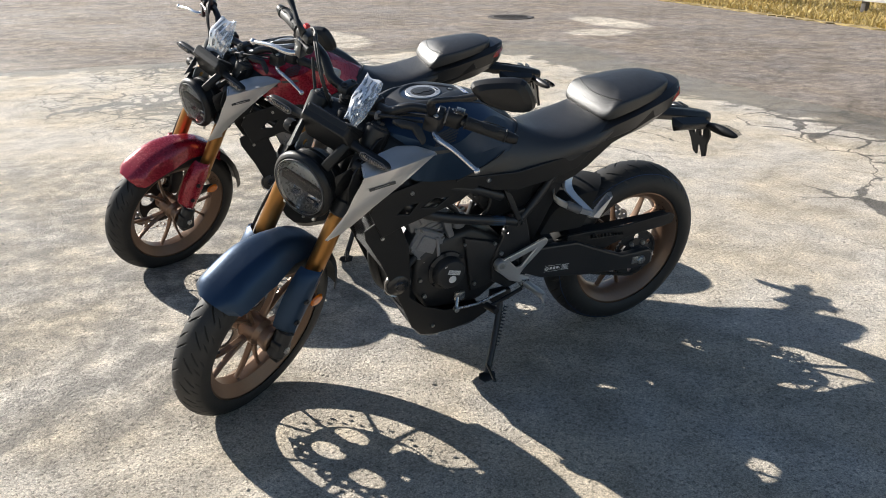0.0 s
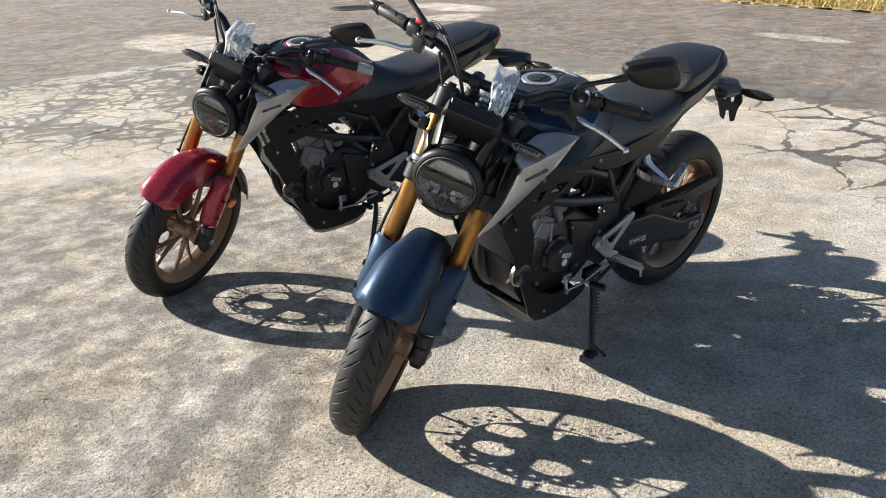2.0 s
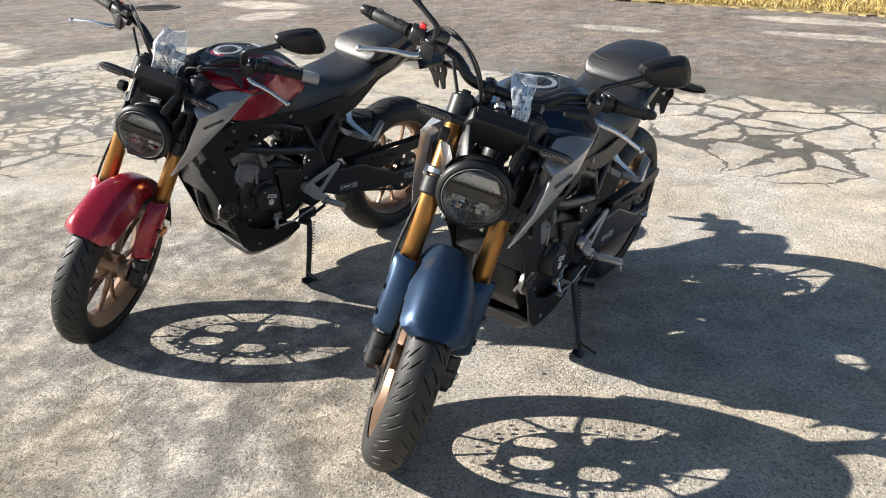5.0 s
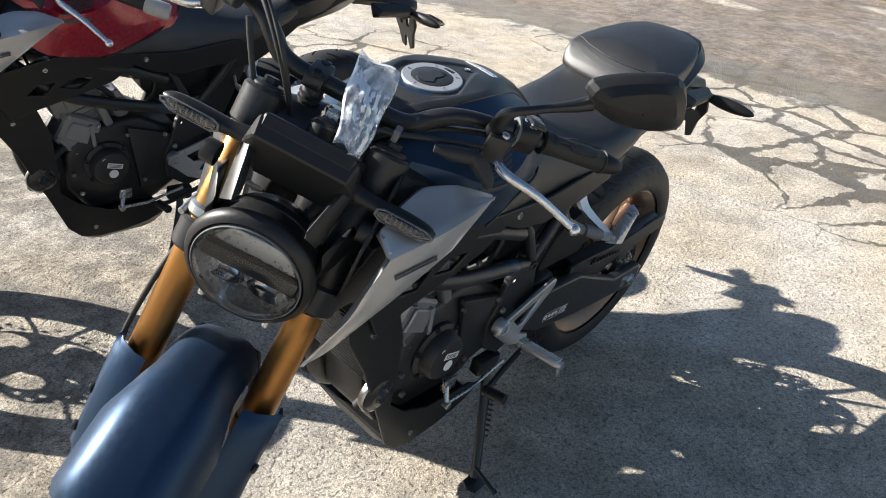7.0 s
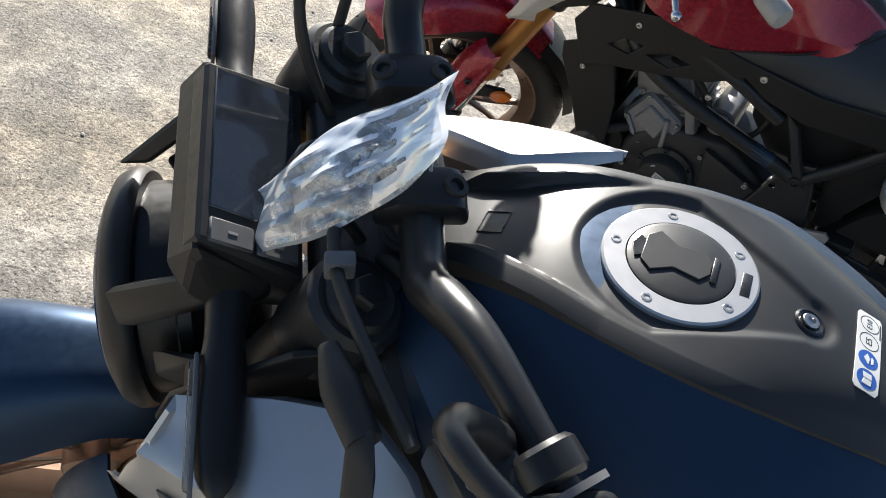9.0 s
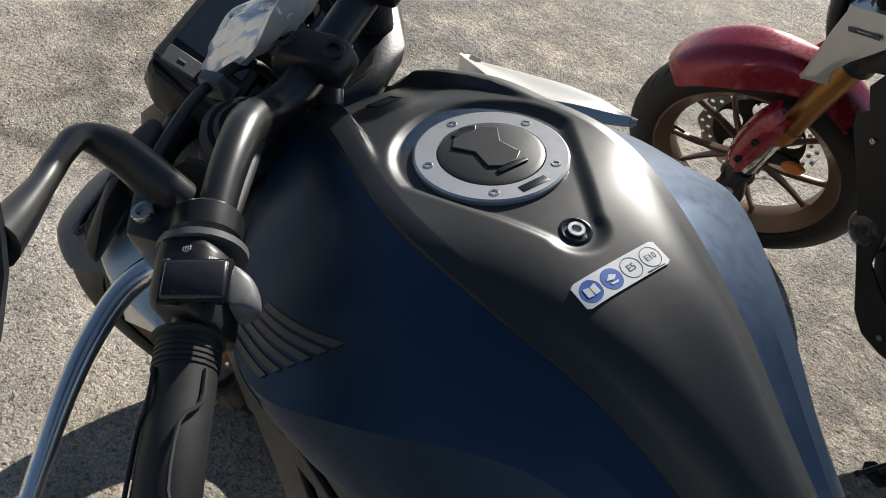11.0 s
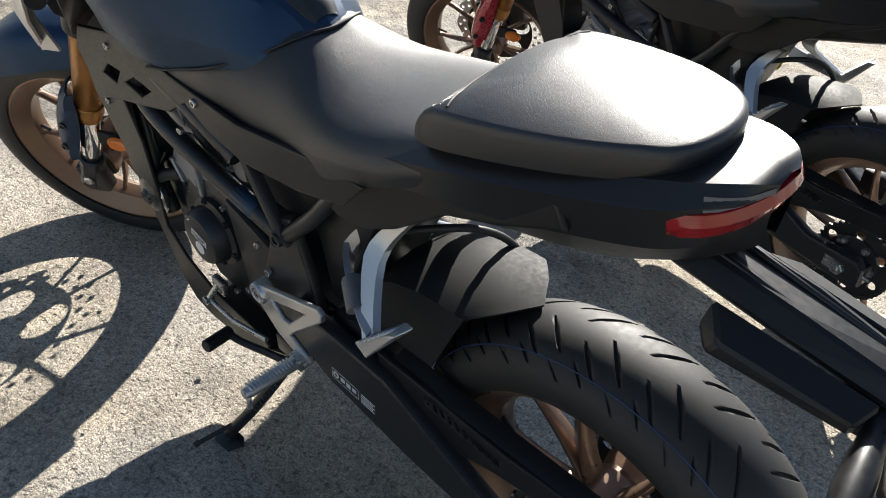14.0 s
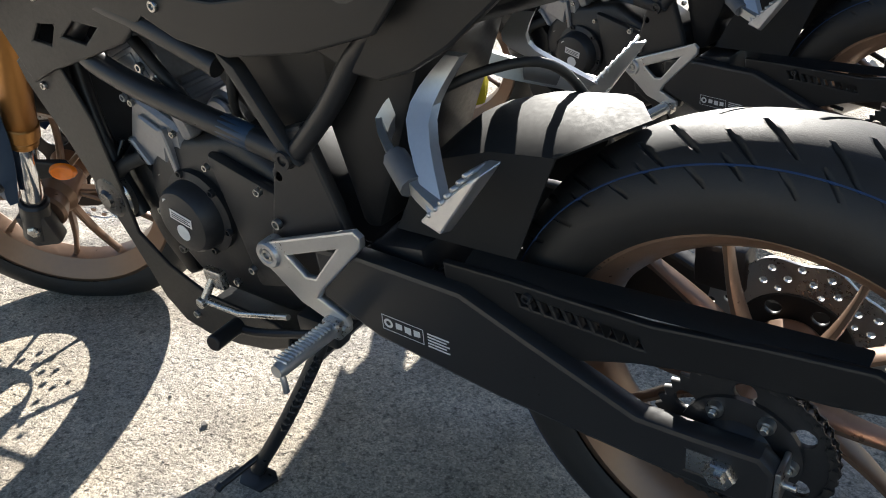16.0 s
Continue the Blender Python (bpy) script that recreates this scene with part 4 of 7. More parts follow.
            p("button", joined(hull([along(k, (a, 0, c)) for k in (-0.046, -0.026) for a, c in ((-0.010, 0.033), (0.008, 0.034), (-0.012, 0.022), (0.010, 0.021))], 0.003)), "redbutton", "red engine stop switch", sw)
            p("brake_reservoir", joined(hull([along(k, (a, 0, c)) for k in (-0.115, -0.070) for a, c in ((0.004, 0.018), (0.05, 0.022), (0.004, 0.045), (0.048, 0.047))], 0.006), rod(along(-0.115, (0.03, 0, 0)), along(-0.045, (0.038, 0, 0)), 0.012)), "engine", "", st=True)
        # lever with its perch
        pc = p("lever_perch", joined(rod(along(-0.078), along(-0.058), 0.0205, 18), hull([along(k, (a, 0, c)) for k in (-0.085, -0.045) for a, c in ((0.012, 0.010), (0.050, 0.008), (0.050, -0.036), (0.014, -0.034))], 0.004)), "satin", "black lever perch", st=True)
        p("pivot_screw", bolt((1.000, 0.232 * s, 0.9985), (0.05, 0, 1), 0.0070, 0.004), "steel", parent=pc)
        lv = [(1.000, 0.236, 0.958), (1.012, 0.250, 0.955), (1.018, 0.270, 0.953), (1.018, 0.300, 0.950), (1.016, 0.330, 0.943), (1.013, 0.362, 0.932), (1.010, 0.390, 0.922)]
        lv = [(x, y * s, z) for x, y, z in lv]
        p("lever", joined(tube(lv, 0.006, 12, 5, radii=[0.0085, 0.0085, 0.0078, 0.0072, 0.0066, 0.0060, 0.0055]), moved(lathe([(0, 0.0095), (0.005, 0.0083), (0.0085, 0.0045), (0.0095, 0), (0.0085, -0.0045), (0.005, -0.0083), (0, -0.0095)], 18), Matrix.Translation(lv[-1]))), "lever", "silver alloy lever with a ball end", st=True)
        # mirror
        stem = p("mirror_stem", tube([(0.990, 0.214 * s, 0.992), (1.002, 0.215 * s, 1.012), (1.014, 0.217 * s, 1.034), (1.020, 0.226 * s, 1.050), (1.012, 0.245 * s, 1.060), (0.996, 0.272 * s, 1.072), (0.982, 0.298 * s, 1.084), (0.972, 0.315 * s, 1.094)], 0.0065, 14, 5, radii=[0.0125, 0.0125, 0.0110, 0.0072, 0.0066, 0.0066, 0.0095, 0.0115]), "satin", "", st=True)
        mm = frame_at((0.946, 0.368 * s, 1.118), (-0.42 , 0.80 * s, 0.30), (-0.88, -0.42 * s, 0.05))
        face = [(-0.078, -0.020), (-0.056, 0.012), (-0.005, 0.038), (0.058, 0.046), (0.080, 0.034), (0.078, 0.006), (0.062, -0.032), (0.034, -0.044), (-0.030, -0.042), (-0.070, -0.034)]
        fs = [(x, z * s) for x, z in face]
        rows2 = [[(x * k * 1.0, y * k, d_) for x, y in catmull(fs + fs[:1], 2)[:-1]] for k, d_ in ((0.90, 0.002), (0.925, 0.0055), (0.965, 0.0065), (1.0, 0.003), (1.012, -0.005), (0.93, -0.018), (0.70, -0.029), (0.30, -0.034), (0.02, -0.034))]
        hd = p("mirror_head", moved(grid_mesh([r + r[:1] for r in rows2], sharp=22), mm), "black", "black rear-view mirror on a bent stem", st=True)
        if s < 0:
            hd.data.flip_normals()
        gl_ = [(x * 0.92, y * 0.92) for x, y in [q[:2] for q in catmull(fs + fs[:1], 2)[:-1]]]
        p("mirror_glass", moved(mesh_of([(x, y, 0.0034) for x, y in gl_], [tuple(range(len(gl_)))], False), mm), "mirror", parent=hd)
    # cables
    p("clutch_cable", tube([(1.027, 0.212, 0.982), (1.045, 0.16, 0.972), (1.06, 0.10, 0.955), (1.055, 0.05, 0.93), (1.02, 0.055, 0.86), (0.96, 0.07, 0.76), (0.90, 0.10, 0.62)], 0.0042, 8), "rubber", "", st=True)
    p("cable_boot", [tube([(1.050, 0.205, 0.972), (1.060, 0.175, 0.968), (1.066, 0.150, 0.965)], 0.0105, 12, 4, radii=[0.010, 0.0115, 0.006]), hull([(1.045, 0.20, 0.985), (1.06, 0.20, 0.978), (1.05, 0.20, 0.955), (1.048, 0.250, 0.955), (1.066, 0.245, 0.95), (1.058, 0.248, 0.937), (1.045, 0.225, 0.98)], 0.004)], "rubber", "", st=True)
    p("cable_clip", moved(block(-0.009, 0.009, -0.005, 0.005, -0.010, 0.010, 0.002), Matrix.Translation((1.058, 0.095, 0.952))), "button", "", st=True)
    p("wire_loom", tube([(0.955, 0.25, 0.975), (0.975, 0.19, 0.968), (1.00, 0.13, 0.95), (1.02, 0.08, 0.92), (1.03, 0.05, 0.87), (1.0, 0.04, 0.80)], 0.005, 8), "rubber", "", st=True)
    p("throttle_cable", [*[tube([(0.965, -0.24 - k * 0.006, 1.005), (0.99, -0.20, 1.035 + k * 0.01), (1.05, -0.14 + k * 0.008, 1.03), (1.08, -0.08, 0.97 + k * 0.01), (1.05, -0.05, 0.88), (1.0, -0.05, 0.80)], 0.0038, 8) for k in (0, 1)]], "rubber", "", st=True)

    # ---- tank, its cover, cap and shrouds
    tank = p("tank_shell", skin([(x, [h[0], h[1], (h[1][0] * 0.5 + h[2][0] * 0.5 + 0.002, h[1][1] * 0.5 + h[2][1] * 0.5 + 0.003), h[2], (h[2][0] * 0.6 + h[3][0] * 0.4 + 0.001, h[2][1] * 0.6 + h[3][1] * 0.4), (h[2][0] * 0.15 + h[3][0] * 0.85 , h[2][1] * 0.15 + h[3][1] * 0.85), (h[3][0] * 0.85 + h[4][0] * 0.15, h[3][1] * 0.85 + h[4][1] * 0.15), h[4]]) for x, h in TANK], 6, 1, 14), paint, "")
    tank_tree = BVHTree.FromPolygons([v.co[:] for v in tank.data.vertices], [tuple(q.vertices) for q in tank.data.polygons])
    cover = []
    for x, h in TANK[:8]:
        w, z = h[1]
        cover.append((x, [(0, h[0][1] + 0.004), (w * 0.45, h[0][1] + 0.0035 - 0.12 * (h[0][1] - z)), (w * 0.80, h[0][1] + 0.004 - 0.50 * (h[0][1] - z)), (max(w * 0.82, w - 0.008), z + 0.0055), (w + 0.002, z + 0.0015), (w + 0.003, z - 0.006)]))
    cover = [(1.012, [(0, 0.862), (0.014, 0.862), (0.028, 0.860), (0.040, 0.855), (0.043, 0.853), (0.045, 0.846)])] + cover + [(0.524, [(0, 0.836), (0.009, 0.835), (0.015, 0.833), (0.019, 0.829), (0.0205, 0.828), (0.0215, 0.816)])]
    # the cover is pressed in round the cap and, tapering, back to its bolt
    bmc = bmesh.new()
    fine = []
    for x, h in cover:
        ys = np.array([q[0] for q in h[:4]])
        curve = np.polyfit(ys ** 2, [q[1] for q in h[:4]], 2)
        fine.append((x, [(y, float(np.polyval(curve, y * y))) for y in np.linspace(0, h[3][0], 41)] + [h[4], (h[5][0], h[5][1] - (0.010 if x > 0.87 else 0.0))]))
    bmc.from_mesh(skin(fine, 36, 1, 24))
    big, small = (0.824, 0.0, 0.0585), (0.740, 0.004, 0.0135)
    span_ = math.hypot(big[0] - small[0], big[1] - small[1])
    for v in bmc.verts:
        if v.co.z > 0.80:
            u = min(max(((big[0] - v.co.x) * (big[0] - small[0]) + (big[1] - v.co.y) * (big[1] - small[1])) / span_ ** 2, 0.0), 1.0)
            gap = math.hypot(v.co.x - big[0] - u * (small[0] - big[0]), v.co.y - big[1] - u * (small[1] - big[1])) - (big[2] + u * (small[2] - big[2]))
            rim = min(max((gap + 0.002) / 0.010, 0.0), 1.0)
            # two ridges rise from the grooves beside the front of the cap
            fore = min(max((v.co.x - 0.855) / 0.085, 0.0), 1.0)
            step = min(max((abs(v.co.y) - (0.060 - 0.027 * fore)) / 0.006, 0.0), 1.0)
            v.co.z += fore * (0.013 * step * step * (3 - 2 * step) - 0.005)
            v.co.z -= 0.0046 * (1 - rim * rim * (3 - 2 * rim)) * (1 - 0.30 * u)
    tc = p("tank_cover", from_bm(bmc, sharp=32), "cover", "dark grey satin cover along the tank top")
    cover_tree = BVHTree.FromPolygons([v.co[:] for v in tc.data.vertices], [tuple(q.vertices) for q in tc.data.polygons])

    def on_cover(x, y, x_dir, up=0.0):
        at, nn, _, _ = cover_tree.ray_cast(Vector((x, y, 1.2)), Vector((0, 0, -1)))
        nn = nn if nn.z > 0 else -nn
        return frame_at(at + nn * up, x_dir, nn)

    capm = frame_at((0.822, 0.000, 0.9358), (-1, 0, 0), (0.085, 0.0, 1)) @ Matrix.Scale(0.93, 4)
    cap = p("fuel_cap", moved(lathe([(0.037, 0.004), (0.0375, 0.0052), (0.052, 0.0052), (0.0535, 0.004), (0.0535, -0.006)], 64, axis="z"), capm), "silver", "round silver fuel cap with five screws")
    p("cap_lid", moved(lathe([(0, 0.0072), (0.033, 0.0068), (0.0365, 0.0055), (0.037, 0.002)], 48, axis="z"), capm), "cover", "dark round cap lid", cap)
    flap = [(-0.026, -0.012), (-0.018, -0.020), (-0.004, -0.011), (0.014, -0.014), (0.020, -0.006), (0.020, 0.006), (0.014, 0.014), (-0.004, 0.011), (-0.018, 0.020), (-0.026, 0.012)]
    p("cap_flap", moved(plate(flap, 0.0016, bevel=0.0006), capm @ Matrix.Translation((0, 0, 0.0078)) @ Matrix.Rotation(math.pi / 2, 4, "X")), "cover", parent=cap)
    p("cap_slot", list((moved(block(0.0205, 0.0245, -0.012, 0.012, 0.0068, 0.0084, 0.0004), capm), moved(plate([(-0.030, -0.010), (-0.022, -0.004), (-0.022, 0.006), (-0.030, 0.012), (-0.034, 0.0)], 0.001, bevel=0.0003), capm @ Matrix.Translation((0, 0, 0.0076)) @ Matrix.Rotation(math.pi / 2, 4, "X")), moved(block(0.041, 0.0475, -0.011, 0.011, 0.0048, 0.0056, 0.0003), capm))), "gloss", parent=cap)
    for k in range(5):
        a = radians(36 + 72 * k)
        p("cap_screw", moved(bolt((0, 0, 0.0040), (0, 0, 1), 0.0036, 0.0018), capm @ Matrix.Rotation(a, 4, "Z") @ Matrix.Translation((0.0448, 0, 0))), "steel", parent=cap)
    p("cover_bolt", joined(moved(bolt((0, 0, 0), (0, 0, 1), 0.0055, 0.002), on_cover(0.739, 0.004, (1, 0, 0), 0.0004))), "steel", parent=tc)
    # a raised black ring stands in for the shade of the bolt's deep hole
    p("bolt_hole_shade", moved(lathe([(0.0066, 0.0002), (0.0086, 0.0010), (0.0100, 0.0001)], 28, axis="z"), on_cover(0.739, 0.004, (1, 0, 0), 0.0002)), "gloss", parent=tc)
    p("cover_mark", moved(plate([(-0.009, -0.011), (0.009, -0.011), (0.009, 0.011), (-0.009, 0.011)], 0.0008, [[(-0.0082, -0.0102), (0.0082, -0.0102), (0.0082, 0.0102), (-0.0082, 0.0102)]], 0.0001), on_cover(0.940, 0.004, (1, 0, 0), 0.0003) @ Matrix.Rotation(math.pi / 2, 4, "X")), "gloss", parent=tc)
    # fuel label
    lm = on_cover(0.7015, 0.004, (0, -1, 0), 0.0002)
    def draped(me):
        for v in me.vertices:
            q = lm.inverted() @ v.co
            at, nn, _, _ = cover_tree.ray_cast(Vector((v.co.x, v.co.y, 1.2)), Vector((0, 0, -1)))
            v.co = at + (nn if nn.z > 0 else -nn) * (q.z + 0.0005)
        return me

    corner = lambda a: 0.0085 - (0.0015 if a > 0.0305 else 0.0)
    p("fuel_label", draped(shell(moved(grid_mesh([[(a, corner(abs(a)) * b, 0.0003) for b in (-1, -0.5, 0, 0.5, 1)] for a in np.linspace(-0.0315, 0.0315, 25)]), lm), 0.0005)), "white", "small white fuel sticker with round signs", tc)
    lw = lm @ Matrix.Translation((0, 0, 0.00032))
    marks = [moved(plate(circle(0.0068, 24, x, 0), 0.0001, bevel=0.00002), lw @ Matrix.Rotation(math.pi / 2, 4, "X")) for x in (-0.0225, -0.0075)]
    p("label_print", draped(joined(*marks)), "ink", parent=tc)
    p("label_print", draped(joined(*[moved(plate(circle(0.0068, 24, x, 0), 0.0001, [circle(0.0064, 24, x, 0)], 0.00002), lw @ Matrix.Rotation(math.pi / 2, 4, "X")) for x in (0.0075, 0.0225)], moved(words("E5", 0.0062, 0.00004), lw @ Matrix.Translation((0.0075, 0, 0.00008))), moved(words("E10", 0.0054, 0.00004), lw @ Matrix.Translation((0.0225, 0, 0.00008))), moved(block(0.014, 0.027, -0.0078, -0.0070, -0.0001, 0.0002, 0.00002), lw))), "dark_ink", parent=tc)
    p("label_print", draped(joined(*[moved(plate(o, 0.0004, bevel=0.00002), lw @ Matrix.Translation((x, 0, 0.00012)) @ Matrix.Rotation(math.pi / 2, 4, "X")) for x, o in ((-0.0225, [(-0.0042, -0.003), (-0.0005, -0.0022), (-0.0005, 0.0032), (-0.0042, 0.0028)]), (-0.0225, [(0.0005, -0.0022), (0.0042, -0.003), (0.0042, 0.0028), (0.0005, 0.0032)]), (-0.0075, [(-0.004, 0.0), (0.0, -0.003), (0.004, -0.001), (0.001, 0.001)]), (-0.0075, [(-0.003, 0.002), (0.003, 0.0022), (0.002, 0.0036), (-0.002, 0.0034)]))])), "white", parent=tc)
    for s in (1, -1):
        # a mark of plain bars laid on the tank's side: five long slanting ones and one below
        bars = []
        for k in range(6):
            z0 = 0.846 + 0.0052 * k
            bars.append([(0.866 - 0.004 * k, z0), (0.806 - 0.006 * k, z0 + 0.016 + 0.0015 * k), (0.803 - 0.006 * k, z0 + 0.0195 + 0.0016 * k), (0.866 - 0.004 * k, z0 + 0.0028)])
        bars.append([(0.868, 0.826), (0.806, 0.832), (0.806, 0.841), (0.868, 0.836)])
        for q in bars:
            grid = []
            for u in np.linspace(0, 1, 7):
                row = []
                for v in (0.0, 0.5, 1.0):
                    c_ = np.array(q[0]) * (1 - u) * (1 - v) + np.array(q[1]) * u * (1 - v) + np.array(q[2]) * u * v + np.array(q[3]) * (1 - u) * v
                    at, nn, _, _ = tank_tree.ray_cast(Vector((c_[0], 0.4 * s, c_[1])), Vector((0, -s, 0)))
                    row.append(tuple(at + Vector((0, 0.0012 * s, 0.0004))))
                grid.append(row)
            p("tank_mark", shell(grid_mesh(grid), 0.0006), "mark", "dull grey bar mark", tank)
        # silver shroud: a top plane and a long pointed outer plane
        inner_top = [(1.074, 0.170, 0.824), (1.018, 0.152, 0.842), (0.962, 0.140, 0.852), (0.918, 0.168, 0.858), (0.880, 0.206, 0.850)]
        crest = [(1.080, 0.204, 0.800), (1.028, 0.214, 0.814), (0.975, 0.221, 0.828), (0.925, 0.220, 0.840), (0.876, 0.211, 0.848)]
        hollow = [tuple(0.5 * (a_ + b_) - d_ for a_, b_, d_ in zip(q, r, (0, 0, 0.004))) for q, r in zip(inner_top, crest)]
        front = [crest[0], (1.104, 0.193, 0.745), (1.119, 0.187, 0.700), (1.165, 0.151, 0.606)]
        under = [crest[-1], (0.965, 0.220, 0.786), (1.046, 0.196, 0.708), (1.104, 0.168, 0.640)]
        side = [[tuple(a_ * (1 - u) + b_ * u + d_ * u * (1 - u) for a_, b_, d_ in zip(q, r, (0, 0.016, 0))) for u in (0, 0.25, 0.5, 0.75, 1)] for q, r in zip(front, under)]
        side[0] = crest
        lip = [[(1.064, 0.156, 0.806), (1.060, 0.180, 0.784), (1.082, 0.172, 0.735), (1.097, 0.163, 0.690), (1.108, 0.136, 0.616)], [inner_top[0], *front]]
        skirt = [[lip[0][0]] + [(x - 0.003, y - 0.016 * g_, z - 0.020 * g_) for (x, y, z), g_ in zip(inner_top[1:], (0.9, 0.8, 0.6, 0.3))], inner_top]
        bm = bmesh.new()
        for rows in ([inner_top, hollow, crest], side, lip, skirt):
            vs = [[bm.verts.new((x, y * s, z)) for x, y, z in r] for r in rows]
            for r, q in zip(vs, vs[1:]):
                for k in range(len(r) - 1):
                    bm.faces.new((r[k], r[k + 1], q[k + 1], q[k]))
        bmesh.ops.remove_doubles(bm, verts=bm.verts[:], dist=0.0004)
        bmesh.ops.recalc_face_normals(bm, faces=bm.faces[:])
        if sum(f_.normal.y * s * f_.calc_area() for f_ in bm.faces) < 0:
            bmesh.ops.reverse_faces(bm, faces=bm.faces[:])
        bmesh.ops.subdivide_edges(bm, edges=bm.edges[:], cuts=3, use_grid_fill=True)
        for _ in range(3):
            inner = [v for v in bm.verts if not v.is_boundary]
            bmesh.ops.smooth_vert(bm, verts=inner, factor=0.3, use_axis_x=True, use_axis_y=True, use_axis_z=True)
        me = from_bm(bm, sharp=50)
        skin_ = BVHTree.FromPolygons([v.co[:] for v in me.vertices], [tuple(q.vertices) for q in me.polygons])
        at, nn, _, _ = skin_.ray_cast(Vector((1.030, 0.4 * s, 0.774)), Vector((0, -s, 0)))
        nn = nn if nn.y * s > 0 else -nn
        sh = p("shroud", shell(me, 0.005), "silver", "brushed silver side shroud, pointed downwards")
        p("shroud_mark", moved(plate([(-0.036, -0.004), (0.036, -0.004), (0.036, 0.004), (-0.036, 0.004)], 0.0016, [[(-0.02, -0.0016), (0.018, -0.0016), (0.018, 0.0016), (-0.02, 0.0016)]], 0.0002), frame_at(at + nn * 0.0022, (1, 0.0, -0.28) if s < 0 else (-1, 0.0, 0.28), nn) @ Matrix.Rotation(math.pi / 2, 4, "X")), "mark", "plain dark bar mark", sh)
        p("shroud_bolt", joined(bolt((1.088, 0.1775 * s, 0.680), (0.1, s, -0.1), 0.006, 0.005)), "steel", parent=sh)
        p("inner_fairing", hull([(x, y * s, z) for x, y, z in ((1.045, 0.050, 0.806), (1.040, 0.085, 0.800), (0.955, 0.122, 0.846), (0.880, 0.175, 0.812), (0.900, 0.118, 0.858), (0.985, 0.078, 0.872), (1.020, 0.066, 0.850), (0.95, 0.10, 0.79))], 0.003, 1, True), "black", "")
        p("shroud_lining", hull([(1.030, 0.08 * s, 0.80), (1.045, 0.148 * s, 0.775), (0.93, 0.14 * s, 0.81), (1.105, 0.112 * s, 0.63), (1.0, 0.15 * s, 0.70), (0.95, 0.10 * s, 0.76), (1.07, 0.09 * s, 0.66)], 0.004), "black", "")
        p("shroud_slat", [hull([(x + dx, y * s, z + dz) for x, y, z in ((1.048 + 0.014 * k, 0.150 - 0.012 * k, 0.776 - 0.036 * k), (1.036 + 0.014 * k, 0.095, 0.776 - 0.036 * k)) for dx, dz in ((0.010, -0.004), (-0.010, 0.0), (0.010, 0.0))], 0.0006, 1, True) for k in range(4)], "frame", parent=sh)
        # dark side panel with slots below the tank
        pan = [(1.030, 0.655), (1.005, 0.700), (0.860, 0.735), (0.700, 0.722), (0.560, 0.716), (0.380, 0.745), (0.300, 0.750), (0.345, 0.700), (0.440, 0.672), (0.560, 0.655), (0.640, 0.668), (0.690, 0.690), (0.745, 0.652), (0.840, 0.622), (0.930, 0.596), (0.990, 0.572)]
        holes = [[(0.790, 0.668), (0.838, 0.672), (0.872, 0.650), (0.826, 0.643)], [(0.884, 0.664), (0.922, 0.662), (0.948, 0.638), (0.908, 0.634)]]
        sp_ = p("side_panel", plate(pan, 0.008, holes, 0.003, Matrix.Translation((0, 0.134 * s, 0))), "black", "black plastic side panel with slots")
        p("bolt", [bolt((0.66, 0.137 * s, 0.705), (0, s, 0), 0.007), bolt((0.905, 0.137 * s, 0.70), (0, s, 0), 0.006)], "steel", parent=sp_)

    # ---- seat
    seat = skin([
        (0.740, [(0, 0.735), (0.060, 0.735), (0.115, 0.732), (0.133, 0.724), (0.134, 0.705)]),
        (0.650, [(0, 0.775), (0.060, 0.775), (0.110, 0.768), (0.128, 0.748), (0.131, 0.705)]),
        (0.580, [(0, 0.828), (0.036, 0.826), (0.080, 0.800), (0.112, 0.762), (0.126, 0.706)]),
        (0.520, [(0, 0.826), (0.042, 0.822), (0.080, 0.798), (0.110, 0.760), (0.127, 0.708)]),
        (0.450, [(0, 0.806), (0.062, 0.802), (0.104, 0.782), (0.126, 0.750), (0.132, 0.712)]),
        (0.370, [(0, 0.805), (0.078, 0.802), (0.122, 0.788), (0.140, 0.762), (0.138, 0.728)]),
        (0.290, [(0, 0.822), (0.085, 0.818), (0.122, 0.803), (0.138, 0.780), (0.132, 0.755)]),
        (0.220, [(0, 0.845), (0.080, 0.842), (0.112, 0.826), (0.126, 0.806), (0.118, 0.785)]),
    ], 6, 4, 40)
    rs = p("rider_seat", seat, "seat", "black grained vinyl rider seat")
    seat_tree = BVHTree.FromPolygons([v.co[:] for v in seat.vertices], [tuple(q.vertices) for q in seat.polygons])
    # a thin black tube stands in for the shaded gap between tank and seat
    half_gap = [(0.715, 0.1295), (0.690, 0.127), (0.655, 0.120), (0.620, 0.110), (0.585, 0.097), (0.555, 0.080), (0.530, 0.057), (0.514, 0.028), (0.509, 0.0)]
    gap_shade = []
    edge = [(0.770, 0.1435, 0.720), (0.730, 0.1375, 0.729), (0.690, 0.1315, 0.743), (0.650, 0.1270, 0.757), (0.615, 0.1195, 0.772)]
    half_gap = half_gap[4:]
    for x, y in half_gap + [(x, -y) for x, y in half_gap[-2::-1]]:
        at = seat_tree.ray_cast(Vector((x, y, 1.0)), Vector((0, 0, -1)))[0]
        gap_shade.append((x, y, (at.z if at is not None else 0.73) + 0.002))
    gap_shade = edge + gap_shade + [(x, -y, z) for x, y, z in edge[::-1]]
    p("gap_shade", tube(gap_shade, 0.0022, 8, 4), "rubber", parent=rs)
